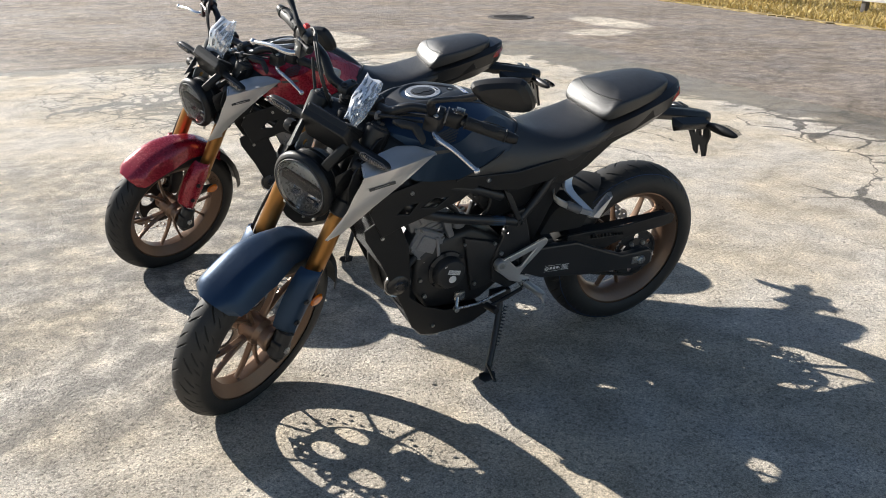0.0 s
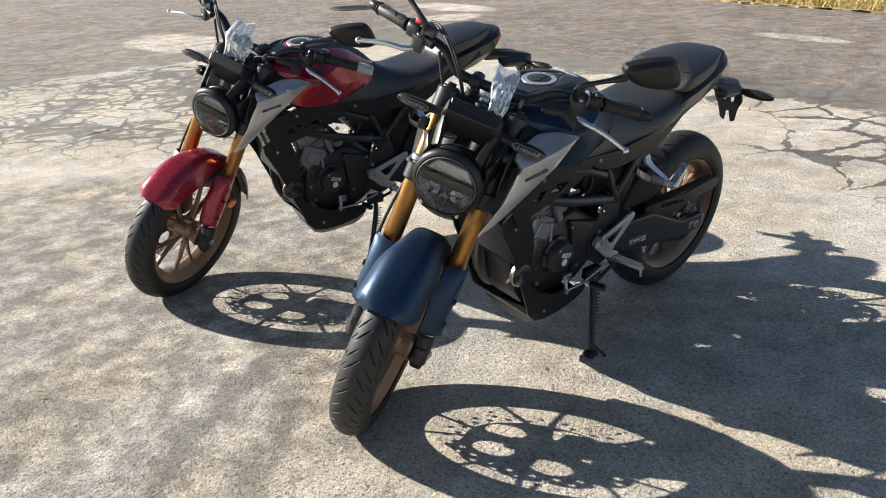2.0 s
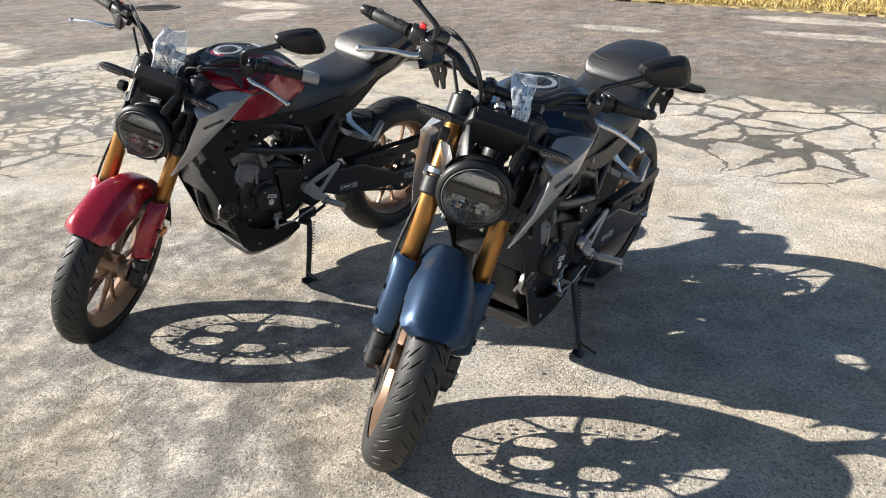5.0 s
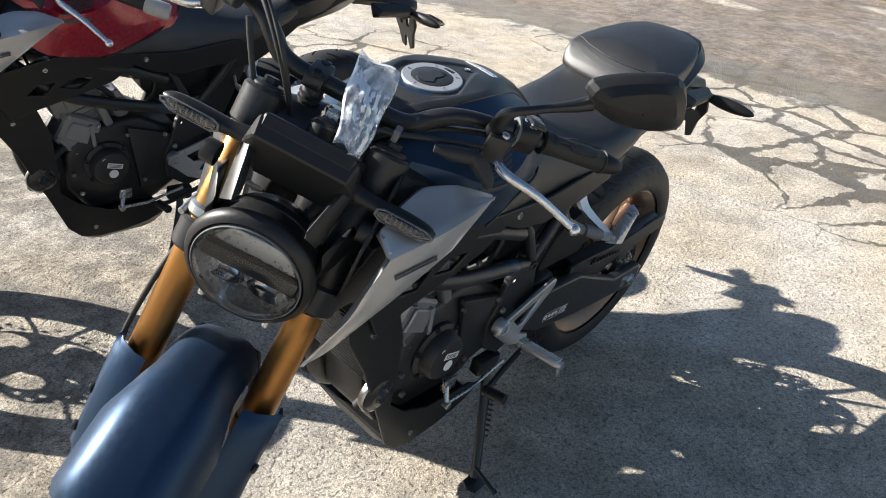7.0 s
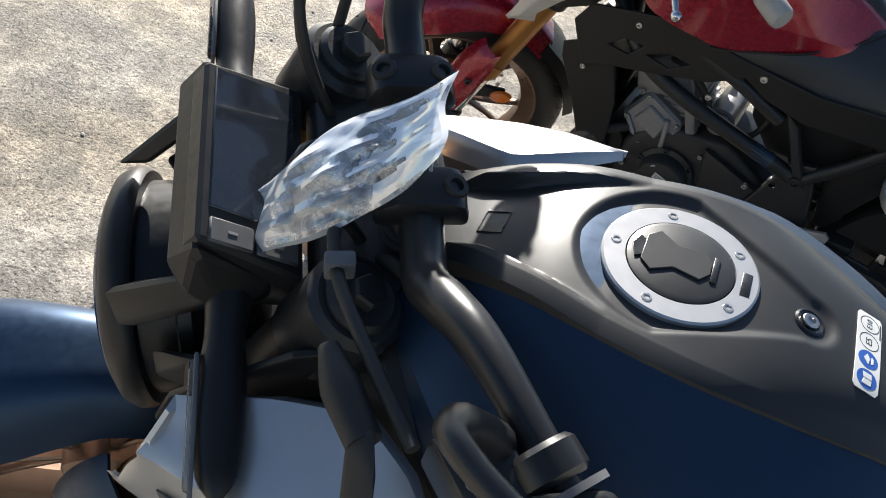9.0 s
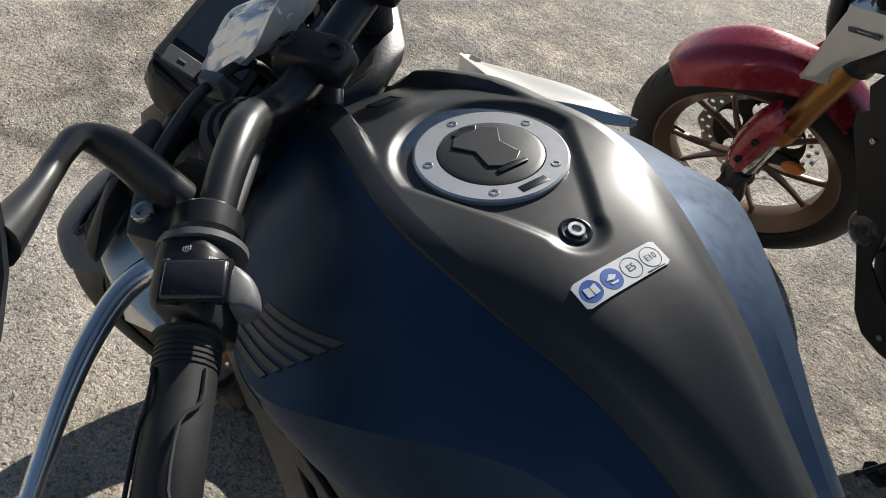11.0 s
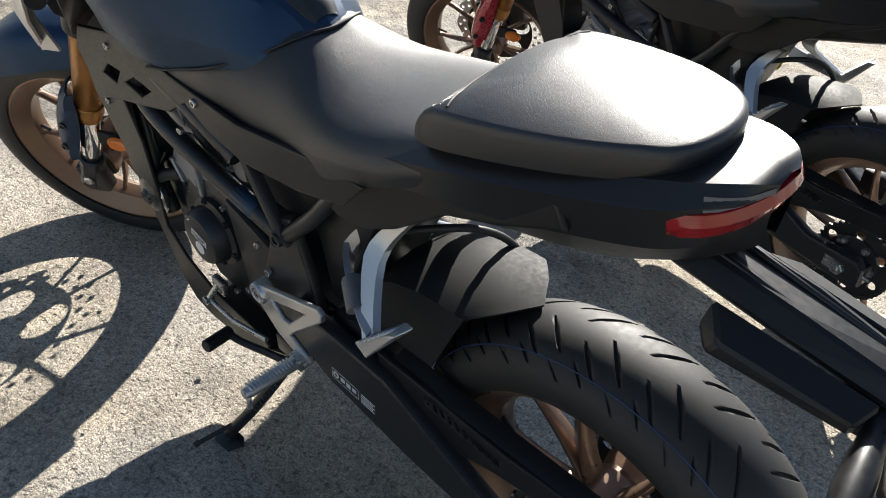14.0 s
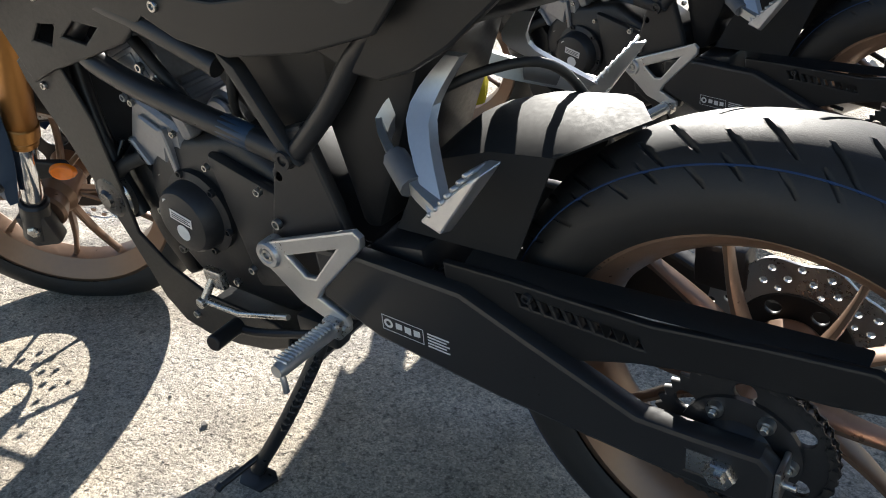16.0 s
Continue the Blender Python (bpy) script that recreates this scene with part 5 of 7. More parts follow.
    half_plan = [(0.257, 0.0), (0.255, 0.050), (0.250, 0.094), (0.236, 0.118), (0.200, 0.124), (0.150, 0.121), (0.100, 0.113), (0.048, 0.099), (0.004, 0.079), (-0.020, 0.062), (-0.034, 0.036), (-0.039, 0.0)]
    plan = catmull(half_plan + [(x, -y) for x, y in half_plan[-2::-1]], 4)[:-1]
    rows5 = []
    for scale, up in ((0.0, -2.0), (0.93, -1.0), (0.985, -0.92), (1.0, -0.3), (0.998, 0.52), (0.988, 0.82), (0.968, 0.96), (0.94, 1.0), (0.6, 1.0), (0.3, 1.0), (0.0, 1.0)):
        row = []
        for x, y in plan:
            x, y = 0.115 + (x - 0.115) * scale, y * scale
            zt = np.interp(x, (-0.04, 0.0, 0.05, 0.10, 0.15, 0.19, 0.215, 0.228, 0.245, 0.258), (0.924, 0.929, 0.927, 0.922, 0.916, 0.910, 0.903, 0.892, 0.866, 0.842))
            zb = np.interp(x, (-0.04, -0.01, 0.047, 0.116, 0.16, 0.215, 0.28), (0.894, 0.891, 0.882, 0.868, 0.858, 0.844, 0.826)) - 0.004 * abs(y) / 0.119
            zt = max(zt - 0.013 * (y / 0.1) ** 2, zb + 0.012)
            lift = max(up, -1.0)
            row.append((x, y, (zt + zb) / 2 + (zt - zb) / 2 * lift))
        rows5.append(row + row[:1])
    pil = grid_mesh(rows5, sharp=42)
    bmp = bmesh.new()
    bmp.from_mesh(pil)
    bmesh.ops.remove_doubles(bmp, verts=bmp.verts[:], dist=1e-5)
    pil = from_bm(bmp, sharp=42)
    pl = p("pillion_seat", pil, "seat", "black stitched vinyl pillion seat")
    tree = BVHTree.FromPolygons([v.co[:] for v in pil.vertices], [tuple(q.vertices) for q in pil.polygons])

    def on_pad(x0):
        line = []
        for u in np.linspace(-0.112, 0.112, 57):
            hit = tree.ray_cast(Vector((x0 - 0.20 * u * u / 0.1, u * 1.0, 1.2)), Vector((0, 0, -1)))[0]
            if hit is not None:
                line.append(np.array(hit))
        return line

    for x0 in (0.243, 0.233):
        ln_ = on_pad(x0)
        dash = [tube([ln_[k], ln_[k] * 0.4 + ln_[k + 1] * 0.6], 0.0006, 5, 1) for k in range(len(ln_) - 1)]
        tagged(p("stitching", joined(*dash), "button_dark", parent=pl), kind="stuff")
    p("piping", tube(on_pad(0.222)[::2], 0.0020, 8, 2), "rubber", parent=pl)

    # ---- tail
    tail = skin([
        (0.330, [(0, 0.800), (0.085, 0.800), (0.126, 0.782), (0.122, 0.745), (0.08, 0.72)]),
        (0.240, [(0, 0.835), (0.095, 0.832), (0.128, 0.812), (0.120, 0.770), (0.075, 0.735)]),
        (0.140, [(0, 0.862), (0.095, 0.858), (0.124, 0.840), (0.112, 0.790), (0.07, 0.748)]),
        (0.040, [(0, 0.885), (0.085, 0.882), (0.108, 0.864), (0.094, 0.812), (0.06, 0.770)]),
        (-0.035, [(0, 0.905), (0.068, 0.902), (0.088, 0.882), (0.076, 0.832), (0.045, 0.80)]),
        (-0.080, [(0, 0.914), (0.042, 0.910), (0.055, 0.896), (0.046, 0.852), (0.025, 0.825)]),
        (-0.098, [(0, 0.910), (0.018, 0.906), (0.022, 0.894), (0.018, 0.862), (0.01, 0.838)]),
    ], 5, 1, 20)
    tl = p("tail_cowl", tail, "satin", "black satin tail cowl")
    tail_tree = BVHTree.FromPolygons([v.co[:] for v in tail.vertices], [tuple(q.vertices) for q in tail.polygons])
    grid = []
    for u in np.linspace(0, 1, 9):
        row = []
        for v in (0.0, 1.0):
            start = Vector((-0.050 - 0.040 * u - 0.2, 0.06 - 0.045 * u + 0.2, 0.886 + 0.012 * v + 0.006 * u))
            at, nn, _, _ = tail_tree.ray_cast(start, Vector((0.707, -0.707, 0.0)))
            if at is not None:
                row.append(tuple(at + Vector((-0.0008, 0.0008, 0.0004))))
        if len(row) == 2:
            grid.append(row)
    if len(grid) > 2:
        p("tail_mark", shell(grid_mesh(grid), 0.0005), "button", "plain grey bar mark", tl)
    rows3 = []
    for k in range(17):
        a = radians(-95 + 190 * k / 16)
        cx = -0.026 - 0.068 * math.cos(a)
        cy = 0.080 * math.sin(a) if abs(a) < 1.2 else 0.080 * math.sin(a)
        z0 = 0.889 - 0.022 * abs(math.sin(a)) ** 2
        rows3.append([(cx + 0.006, cy * 0.92, z0 + 0.014), (cx - 0.006, cy * 1.02, z0 + 0.012), (cx - 0.010, cy * 1.05, z0 + 0.002), (cx - 0.004, cy, z0 - 0.014), (cx + 0.012, cy * 0.92, z0 - 0.020)])
    p("tail_lamp", shell(grid_mesh(rows3), 0.004), "tail", "red wraparound tail lamp")
    under = skin([(0.40, [(0, 0.70), (0.06, 0.70), (0.075, 0.68), (0.05, 0.655)]), (0.25, [(0, 0.745), (0.065, 0.74), (0.075, 0.715), (0.05, 0.70)]), (0.08, [(0, 0.80), (0.055, 0.795), (0.06, 0.765), (0.04, 0.752)]), (-0.04, [(0, 0.84), (0.04, 0.835), (0.045, 0.808), (0.03, 0.80)])], 4, 3)
    p("under_tray", under, "black", "")
    for s in (1, -1):
        low = [(0.470, 0.720), (0.456, 0.665), (0.415, 0.645), (0.375, 0.640), (0.330, 0.655), (0.285, 0.682), (0.200, 0.752), (0.130, 0.780), (0.045, 0.822), (0.06, 0.850), (0.20, 0.815), (0.33, 0.77)]
        p("lower_cover", plate(low, 0.010, [], 0.004, Matrix.Translation((0, 0.104 * s, 0)) @ Matrix.Rotation(0, 4, "X")), "black", "black lower tail cover")
    # number plate hanger, without a plate
    hang = p("plate_hanger", hull([(x, y * w, z + h_) for x, z, w in ((0.03, 0.800, 0.040), (-0.15, 0.775, 0.042), (-0.270, 0.750, 0.030), (-0.298, 0.742, 0.018)) for y, h_ in ((-1, 0.004), (-0.55, 0.022), (0.55, 0.022), (1, 0.004), (0.6, -0.014), (-0.6, -0.014))], 0.003, 1, True), "black", "long black plate hanger with no plate")
    for s in (1, -1):
        p("hanger_pod", hull([(x, y * s, z) for x, y, z in ((-0.082, 0.046, 0.786), (-0.245, 0.040, 0.768), (-0.110, 0.078, 0.768), (-0.235, 0.070, 0.756), (-0.090, 0.058, 0.738), (-0.232, 0.056, 0.730), (-0.100, 0.080, 0.752), (-0.080, 0.062, 0.765))], 0.003, 1, True), "black", "", hang)
    p("hanger_blade", joined(
        plate([(-0.052, 0.0), (0.052, 0.0), (0.058, -0.058), (0.040, -0.098), (0.030, -0.150), (0.014, -0.158), (0.006, -0.112), (-0.006, -0.112), (-0.014, -0.158), (-0.030, -0.150), (-0.040, -0.098), (-0.058, -0.058)], 0.010,
              [[(-0.030, -0.030), (-0.022, -0.072), (-0.010, -0.072), (-0.010, -0.030)][::-1], [(0.030, -0.030), (0.022, -0.072), (0.010, -0.072), (0.010, -0.030)]], 0.002,
              frame_at((-0.252, 0, 0.752), (0, 1, 0), (0.32, 0, 0.95))),
        hull([(x, y, z) for y in (-0.042, 0.042) for x, z in ((-0.205, 0.752), (-0.262, 0.742), (-0.262, 0.722), (-0.225, 0.716))], 0.004, 1, True)), "black", "black forked plate bracket", hang)
    p("hanger_rib", [*[rod((-0.0, y, 0.822), (-0.25, y * 0.9, 0.773), 0.0035, 8) for y in (-0.016, 0.016)]], "satin", parent=hang)
    for s in (1, -1):
        ri = p("rear_indicator", loft([[(-0.245 + dx + rx * math.cos(a), y * s, 0.742 + rz * math.sin(a)) for a in [2 * math.pi * k / 12 for k in range(12)]] for y, rx, rz, dx in ((0.018, 0.014, 0.013, 0), (0.055, 0.012, 0.011, -0.005), (0.085, 0.015, 0.016, -0.010), (0.125, 0.016, 0.016, -0.016), (0.160, 0.010, 0.010, -0.021), (0.174, 0.003, 0.003, -0.024))], per=3, sub=1, close=True, caps=True), "black", "black rear indicator with a clear lens")
        p("indicator_lens", moved(plate([(0.080, -0.008), (0.10, -0.013), (0.150, -0.009), (0.166, 0.0), (0.150, 0.010), (0.10, 0.012), (0.080, 0.007)], 0.006, bevel=0.002), Matrix.Translation((-0.2705, 0, 0.742)) @ Matrix.Rotation(radians(90 * s + 10 * s), 4, "Z")), "lens", parent=ri)

    # ---- frame
    for s in (1, -1):
        J = (0.520, 0.112 * s, 0.532)
        p("frame_tube", tube([(1.000, 0.060 * s, 0.735), (0.90, 0.110 * s, 0.645), (0.790, 0.125 * s, 0.598), J], 0.0155, 14, 5), "frame", "black painted steel frame tube")
        p("frame_tube", tube([(1.00, 0.055 * s, 0.83), (0.86, 0.115 * s, 0.72), (0.70, 0.125 * s, 0.675), (0.60, 0.120 * s, 0.635)], 0.0145, 14, 5), "frame")
        p("frame_brace", hull([(0.585 + a, (0.118 + b) * s, 0.650 + c) for a, c in ((-0.018, -0.01), (0.014, 0.012)) for b in (-0.010, 0.010)] + [(0.520 + a, (0.116 + b) * s, 0.535 + c) for a, c in ((-0.018, -0.01), (0.014, 0.012)) for b in (-0.010, 0.010)], 0.004), "cover", "grey flat frame brace")
        p("frame_tube", tube([J, (0.455, 0.105 * s, 0.60), (0.390, 0.098 * s, 0.68), (0.30, 0.09 * s, 0.745)], 0.013, 12, 4), "frame")
        p("frame_tube", rod((0.88, 0.118 * s, 0.64), (0.80, 0.125 * s, 0.70), 0.011), "frame")
        p("frame_tube", tube([(0.97, 0.05 * s, 0.70), (0.96, 0.085 * s, 0.58), (0.93, 0.10 * s, 0.45), (0.90, 0.10 * s, 0.36)], 0.013, 12, 4), "frame")
        p("frame_sleeve", rod((0.625, 0.1172 * s, 0.5565), (0.578, 0.115 * s, 0.546), 0.0160, 14, 0.05), "plug", "small blue printed band")
        piv = [(0.500, 0.575), (0.545, 0.560), (0.575, 0.470), (0.600, 0.400), (0.590, 0.330), (0.530, 0.290), (0.470, 0.310), (0.445, 0.380), (0.470, 0.480)]
        pp = p("pivot_plate", plate(piv, 0.018, [circle(0.012, 16, 0.555, 0.50)], 0.005, Matrix.Translation((0, 0.104 * s, 0))), "frame", "black cast pivot plate")
        p("pivot_bolt", [bolt((0.498, 0.113 * s, 0.40), (0, s, 0), 0.016, 0.010), bolt((0.522, 0.120 * s, 0.534), (0, s, 0), 0.012, 0.010)], "engine", parent=pp)
    p("steering_head", rod((1.06, 0, 0.69), (0.985, 0, 0.87), 0.032, 24), "frame", "")
    p("shock_absorber", joined(rod((0.47, 0, 0.42), (0.43, 0, 0.68), 0.018, 16), tube([(0.463 - 0.032 * t / 60 * 1.1 + 0.028 * math.cos(t * 0.9), 0.028 * math.sin(t * 0.9), 0.45 + 0.19 * t / 60) for t in range(61)], 0.005, 6, 1)), "engine", "")

    # ---- engine
    eng = p("crankcase", joined(
        hull([(0.86, y, 0.44) for y in (-0.10, 0.10)] + [(0.86, y, 0.33) for y in (-0.095, 0.095)] + [(0.80, y, 0.255) for y in (-0.09, 0.09)] + [(0.62, y, 0.25) for y in (-0.09, 0.09)] + [(0.53, y, 0.31) for y in (-0.085, 0.085)] + [(0.53, y, 0.45) for y in (-0.085, 0.085)] + [(0.66, y, 0.52) for y in (-0.08, 0.08)] + [(0.80, y, 0.50) for y in (-0.09, 0.09)], 0.016, 3),
        hull([(0.700, 0.085 + a, 0.50 + 0.0 * a) for a in (0, 0.02)] + [(0.56, 0.085 + a, 0.46) for a in (0, 0.022)] + [(0.55, 0.085 + a, 0.33) for a in (0, 0.022)] + [(0.66, 0.085 + a, 0.30) for a in (0, 0.022)], 0.008)), "engine", "black cast engine case")
    cov = Matrix.Translation((0.752, 0.093, 0.398))
    al = p("alternator_cover", moved(lathe([(0, 0.044), (0.036, 0.044), (0.045, 0.041), (0.050, 0.034), (0.053, 0.014), (0.063, 0.010), (0.063, 0)], 44), cov), "engine", "round black engine cover with a white label", eng)
    for k in range(6):
        a = 2 * math.pi * k / 6 + 0.3
        p("bolt", bolt((0.752 + 0.060 * math.cos(a), 0.102, 0.398 + 0.060 * math.sin(a)), (0, 1, 0), 0.006, 0.007), "engine", parent=eng)
    lbm = frame_at((0.748, 0.1378, 0.398), (-1, 0, -0.25), (0, 1, 0))
    p("cover_label", [moved(block(-0.021, 0.021, 0.003, 0.018, 0, 0.0006, 0.0002), lbm), moved(plate(circle(0.0125, 24), 0.0008, bevel=0.0002), lbm @ Matrix.Translation((0.002, -0.013, 0.0003)) @ Matrix.Rotation(math.pi / 2, 4, "X")), moved(plate(circle(0.0065, 20), 0.0008, bevel=0.0002), lbm @ Matrix.Translation((-0.030, 0.022, -0.002)) @ Matrix.Rotation(math.pi / 2, 4, "X"))], "white", "white paper label", eng)
    p("label_print", moved(joined(*[block(-0.018, 0.018 - 0.004 * (k % 2), 0.006 + k * 0.0035, 0.0075 + k * 0.0035, 0.0006, 0.0009, 0.0001) for k in range(3)]), lbm), "dark_ink", parent=eng)
    # cylinder and head lean forward
    cy = Matrix.Translation((0.775, 0, 0.47)) @ Matrix.Rotation(radians(22), 4, "Y")
    cyl = p("cylinder", moved(block(-0.055, 0.055, -0.065, 0.065, -0.02, 0.10, 0.010), cy), "cylinder", "grey cast cylinder with ribs")
    p("fin", [moved(block(-0.060, 0.060, -0.070, 0.070, 0.012 + 0.017 * k, 0.019 + 0.017 * k, 0.002), cy) for k in range(5)], "cylinder", parent=cyl)
    cb = p("cylinder_side", hull([(x, y, z) for x, z in ((0.884, 0.482), (0.846, 0.556), (0.760, 0.516), (0.770, 0.420), (0.835, 0.425)) for y in (0.02, 0.090)], 0.006, 1, True), "cylinder", "grey cast cylinder side", cyl)
    p("side_plate", hull([(x, y, z) for x, z in ((0.858, 0.486), (0.834, 0.530), (0.786, 0.508), (0.800, 0.460)) for y in (0.088, 0.097)], 0.003, 1, True), "cylinder", parent=cyl)
    p("side_web", [hull([(x + dx, y, z + dz) for x, z in ((0.790, 0.516), (0.780, 0.440)) for dx, dz in ((-0.005, 0), (0.005, 0.0)) for y in (0.088, 0.100)], 0.002, 1, True), hull([(x + dx, y, z + dz) for x, z in ((0.845, 0.450), (0.872, 0.488)) for dx, dz in ((-0.005, 0), (0.005, 0.0)) for y in (0.088, 0.098)], 0.002, 1, True)], "cylinder", parent=cyl)
    p("bolt", [bolt((x, 0.091, z), (0, 1, 0), 0.005, 0.006) for x, z in ((0.842, 0.545), (0.770, 0.510), (0.872, 0.484), (0.828, 0.435))], "steel", parent=cyl)
    p("cylinder_head", moved(joined(hull([(x, y, z) for x in (-0.066, 0.066) for y in (-0.085, 0.085) for z in (0.095, 0.16)] + [(x, y, 0.185) for x in (-0.05, 0.05) for y in (-0.08, 0.08)], 0.010), block(-0.045, 0.03, 0.080, 0.098, 0.110, 0.158, 0.006), block(-0.058, -0.036, 0.07, 0.095, 0.02, 0.16, 0.006)), cy), "cylinder", parent=cyl)
    p("head_step", moved(joined(block(-0.038, 0.024, 0.097, 0.101, 0.117, 0.150, 0.002), *[bolt((x, 0.088, z), (0, 1, 0), 0.006, 0.006) for x, z in ((0.05, 0.105), (-0.052, 0.105), (0.05, 0.165), (-0.05, 0.168))]), cy), "cylinder", parent=cyl)
    p("starter_motor", joined(rod((0.70, -0.07, 0.535), (0.70, 0.055, 0.535), 0.030, 24), rod((0.70, 0.055, 0.535), (0.70, 0.066, 0.535), 0.024, 24)), "cylinder", "")
    p("water_pipe", tube([(0.86, 0.09, 0.46), (0.90, 0.11, 0.44), (0.93, 0.115, 0.40), (0.95, 0.10, 0.36)], 0.011, 12), "rubber", "")
    p("hose", tube([(0.72, 0.085, 0.55), (0.74, 0.10, 0.60), (0.80, 0.09, 0.64), (0.86, 0.06, 0.62)], 0.008, 10), "rubber", "")
    p("hose", tube([(0.66, 0.06, 0.53), (0.63, 0.09, 0.57), (0.62, 0.09, 0.63), (0.66, 0.06, 0.67)], 0.006, 10), "rubber", "")
    p("throttle_body", joined(rod((0.70, 0, 0.64), (0.60, 0, 0.66), 0.030, 20), block(0.62, 0.67, 0.02, 0.075, 0.62, 0.68, 0.006)), "engine", "")
    p("air_box", hull([(x, y, z) for x, z in ((0.66, 0.72), (0.655, 0.60), (0.60, 0.545), (0.50, 0.55), (0.44, 0.60), (0.42, 0.74), (0.64, 0.74)) for y in (-0.088, 0.088)], 0.012), "black", "")
    p("battery_box", hull([(x, y, z) for x, z in ((0.47, 0.73), (0.48, 0.57), (0.455, 0.44), (0.430, 0.44), (0.425, 0.58), (0.375, 0.66), (0.30, 0.74)) for y in (-0.080, 0.088)], 0.010), "black", "")
    # small bright fixings about the engine
    for s in (1, -1):
        for x, y, z, r in ((0.700, 0.108, 0.300, 0.006), (0.655, 0.110, 0.335, 0.006), (0.842, 0.100, 0.380, 0.006), (0.822, 0.098, 0.318, 0.007), (0.598, 0.112, 0.470, 0.006), (0.572, 0.116, 0.432, 0.007), (0.700, 0.104, 0.480, 0.005), (0.845, 0.118, 0.628, 0.007), (0.735, 0.128, 0.622, 0.006)):
            p("engine_bolt", bolt((x, y * s, z), (0, s, 0), r, 0.007), "steel", parent=eng)
        p("hose_clamp", [tube([(0.862, 0.060 * s, 0.596), (0.862, 0.066 * s, 0.604)], 0.0145, 16, 1), tube([(0.748, 0.094 * s, 0.588), (0.756, 0.096 * s, 0.596)], 0.0105, 16, 1)], "steel", parent=eng)
    # radiator in front
    rad = p("radiator", block(0.955, 0.985, -0.115, 0.115, 0.435, 0.665, 0.006, Matrix.Translation((0.97, 0, 0.55)) @ Matrix.Rotation(radians(12), 4, "Y") @ Matrix.Translation((-0.97, 0, -0.55))), "core", "black radiator core")
    p("fin", [block(0.984, 0.988, -0.108, 0.108, 0.444 + k * 0.0085, 0.446 + k * 0.0085, 0.0004, Matrix.Translation((0.97, 0, 0.55)) @ Matrix.Rotation(radians(12), 4, "Y") @ Matrix.Translation((-0.97, 0, -0.55))) for k in range(26)], "engine", parent=rad)
    p("coolant_tank", hull([(x, y, z) for x, z in ((0.945, 0.435), (0.90, 0.300), (0.86, 0.245), (0.83, 0.26), (0.86, 0.42), (0.90, 0.47)) for y in (-0.105, 0.085)], 0.01), "black", "")
    p("horn_ring", moved(lathe([(0.034, 0.0), (0.040, 0.004), (0.042, 0.0), (0.040, -0.010), (0.034, -0.006)], 36, closed=True), Matrix.Translation((0.925, 0.120, 0.395))), "steel", "")
    p("horn", joined(moved(lathe([(0, 0.016), (0.012, 0.017), (0.016, 0.012), (0.028, 0.010), (0.036, 0.004), (0.036, -0.012), (0.02, -0.02)], 32), Matrix.Translation((0.925, 0.120, 0.395))), rod((0.925, 0.11, 0.43), (0.92, 0.08, 0.47), 0.006)), "gloss", "round black horn")
    # belly pan and front side cowl
    for s in (1, -1):
        pan2 = [(1.040, 0.595), (1.000, 0.620), (0.930, 0.600), (0.898, 0.520), (0.888, 0.420), (0.885, 0.345), (0.835, 0.300), (0.760, 0.268), (0.640, 0.262), (0.625, 0.262), (0.600, 0.248), (0.606, 0.226), (0.650, 0.205), (0.720, 0.190), (0.790, 0.186), (0.838, 0.196), (0.872, 0.230), (0.915, 0.330), (0.985, 0.480), (1.035, 0.565)]
        bp_ = p("belly_panel", plate(pan2, 0.006, [], 0.0025, Matrix.Translation((0, 0.124 * s, 0)) @ Matrix.Rotation(radians(0), 4, "X")), "black", "black plastic belly panel")
        p("bolt", [bolt((0.985, 0.127 * s, 0.565), (0, s, 0), 0.006), bolt((0.80, 0.127 * s, 0.222), (0, s, 0), 0.006)], "steel", parent=bp_)
    p("belly_floor", hull([(x, y * w, z) for y in (-1, 1) for x, z, w in ((0.842, 0.200, 0.121), (0.790, 0.190, 0.121), (0.650, 0.209, 0.121), (0.606, 0.230, 0.121), (0.815, 0.148, 0.062), (0.775, 0.138, 0.070), (0.620, 0.150, 0.070), (0.585, 0.190, 0.080))], 0.006, 1, True), "black", "black plastic belly pan with sloping sides")
    p("exhaust_pipe", tube([(0.86, -0.03, 0.56), (0.925, -0.03, 0.53), (0.935, -0.04, 0.40), (0.89, -0.05, 0.29), (0.78, -0.06, 0.245), (0.62, -0.09, 0.245)], 0.019, 16), "engine", "")
    p("silencer", joined(tube([(0.64, -0.095, 0.215), (0.60, -0.105, 0.215), (0.44, -0.135, 0.225), (0.28, -0.165, 0.275), (0.17, -0.180, 0.320), (0.165, -0.181, 0.322)], 0.05, 20, 4, radii=[0.040, 0.066, 0.070, 0.062, 0.048, 0.030])), "cylinder", "dark grey stubby silencer")

    # ---- swingarm, chain, rear mudguard
    arm = [(0.500, 0.425), (0.430, 0.432), (0.290, 0.425), (0.200, 0.385), (0.090, 0.338), (0.030, 0.338), (-0.030, 0.340), (-0.045, 0.325), (-0.045, 0.282), (-0.030, 0.272), (0.050, 0.276), (0.250, 0.292), (0.420, 0.318), (0.500, 0.355)]
    for s in (1, -1):
        sw_ = p("swingarm", plate(arm, 0.026, [[(0.0, 0.296), (0.0, 0.316), (0.035, 0.316), (0.035, 0.296)]], 0.006, Matrix.Translation((0, 0.122 * s, 0))), "frame", "black painted swingarm")
        p("axle_adjuster", block(-0.050, -0.044, 0.112 * s - 0.012, 0.112 * s + 0.022, 0.285, 0.328, 0.002), "steel", parent=sw_)
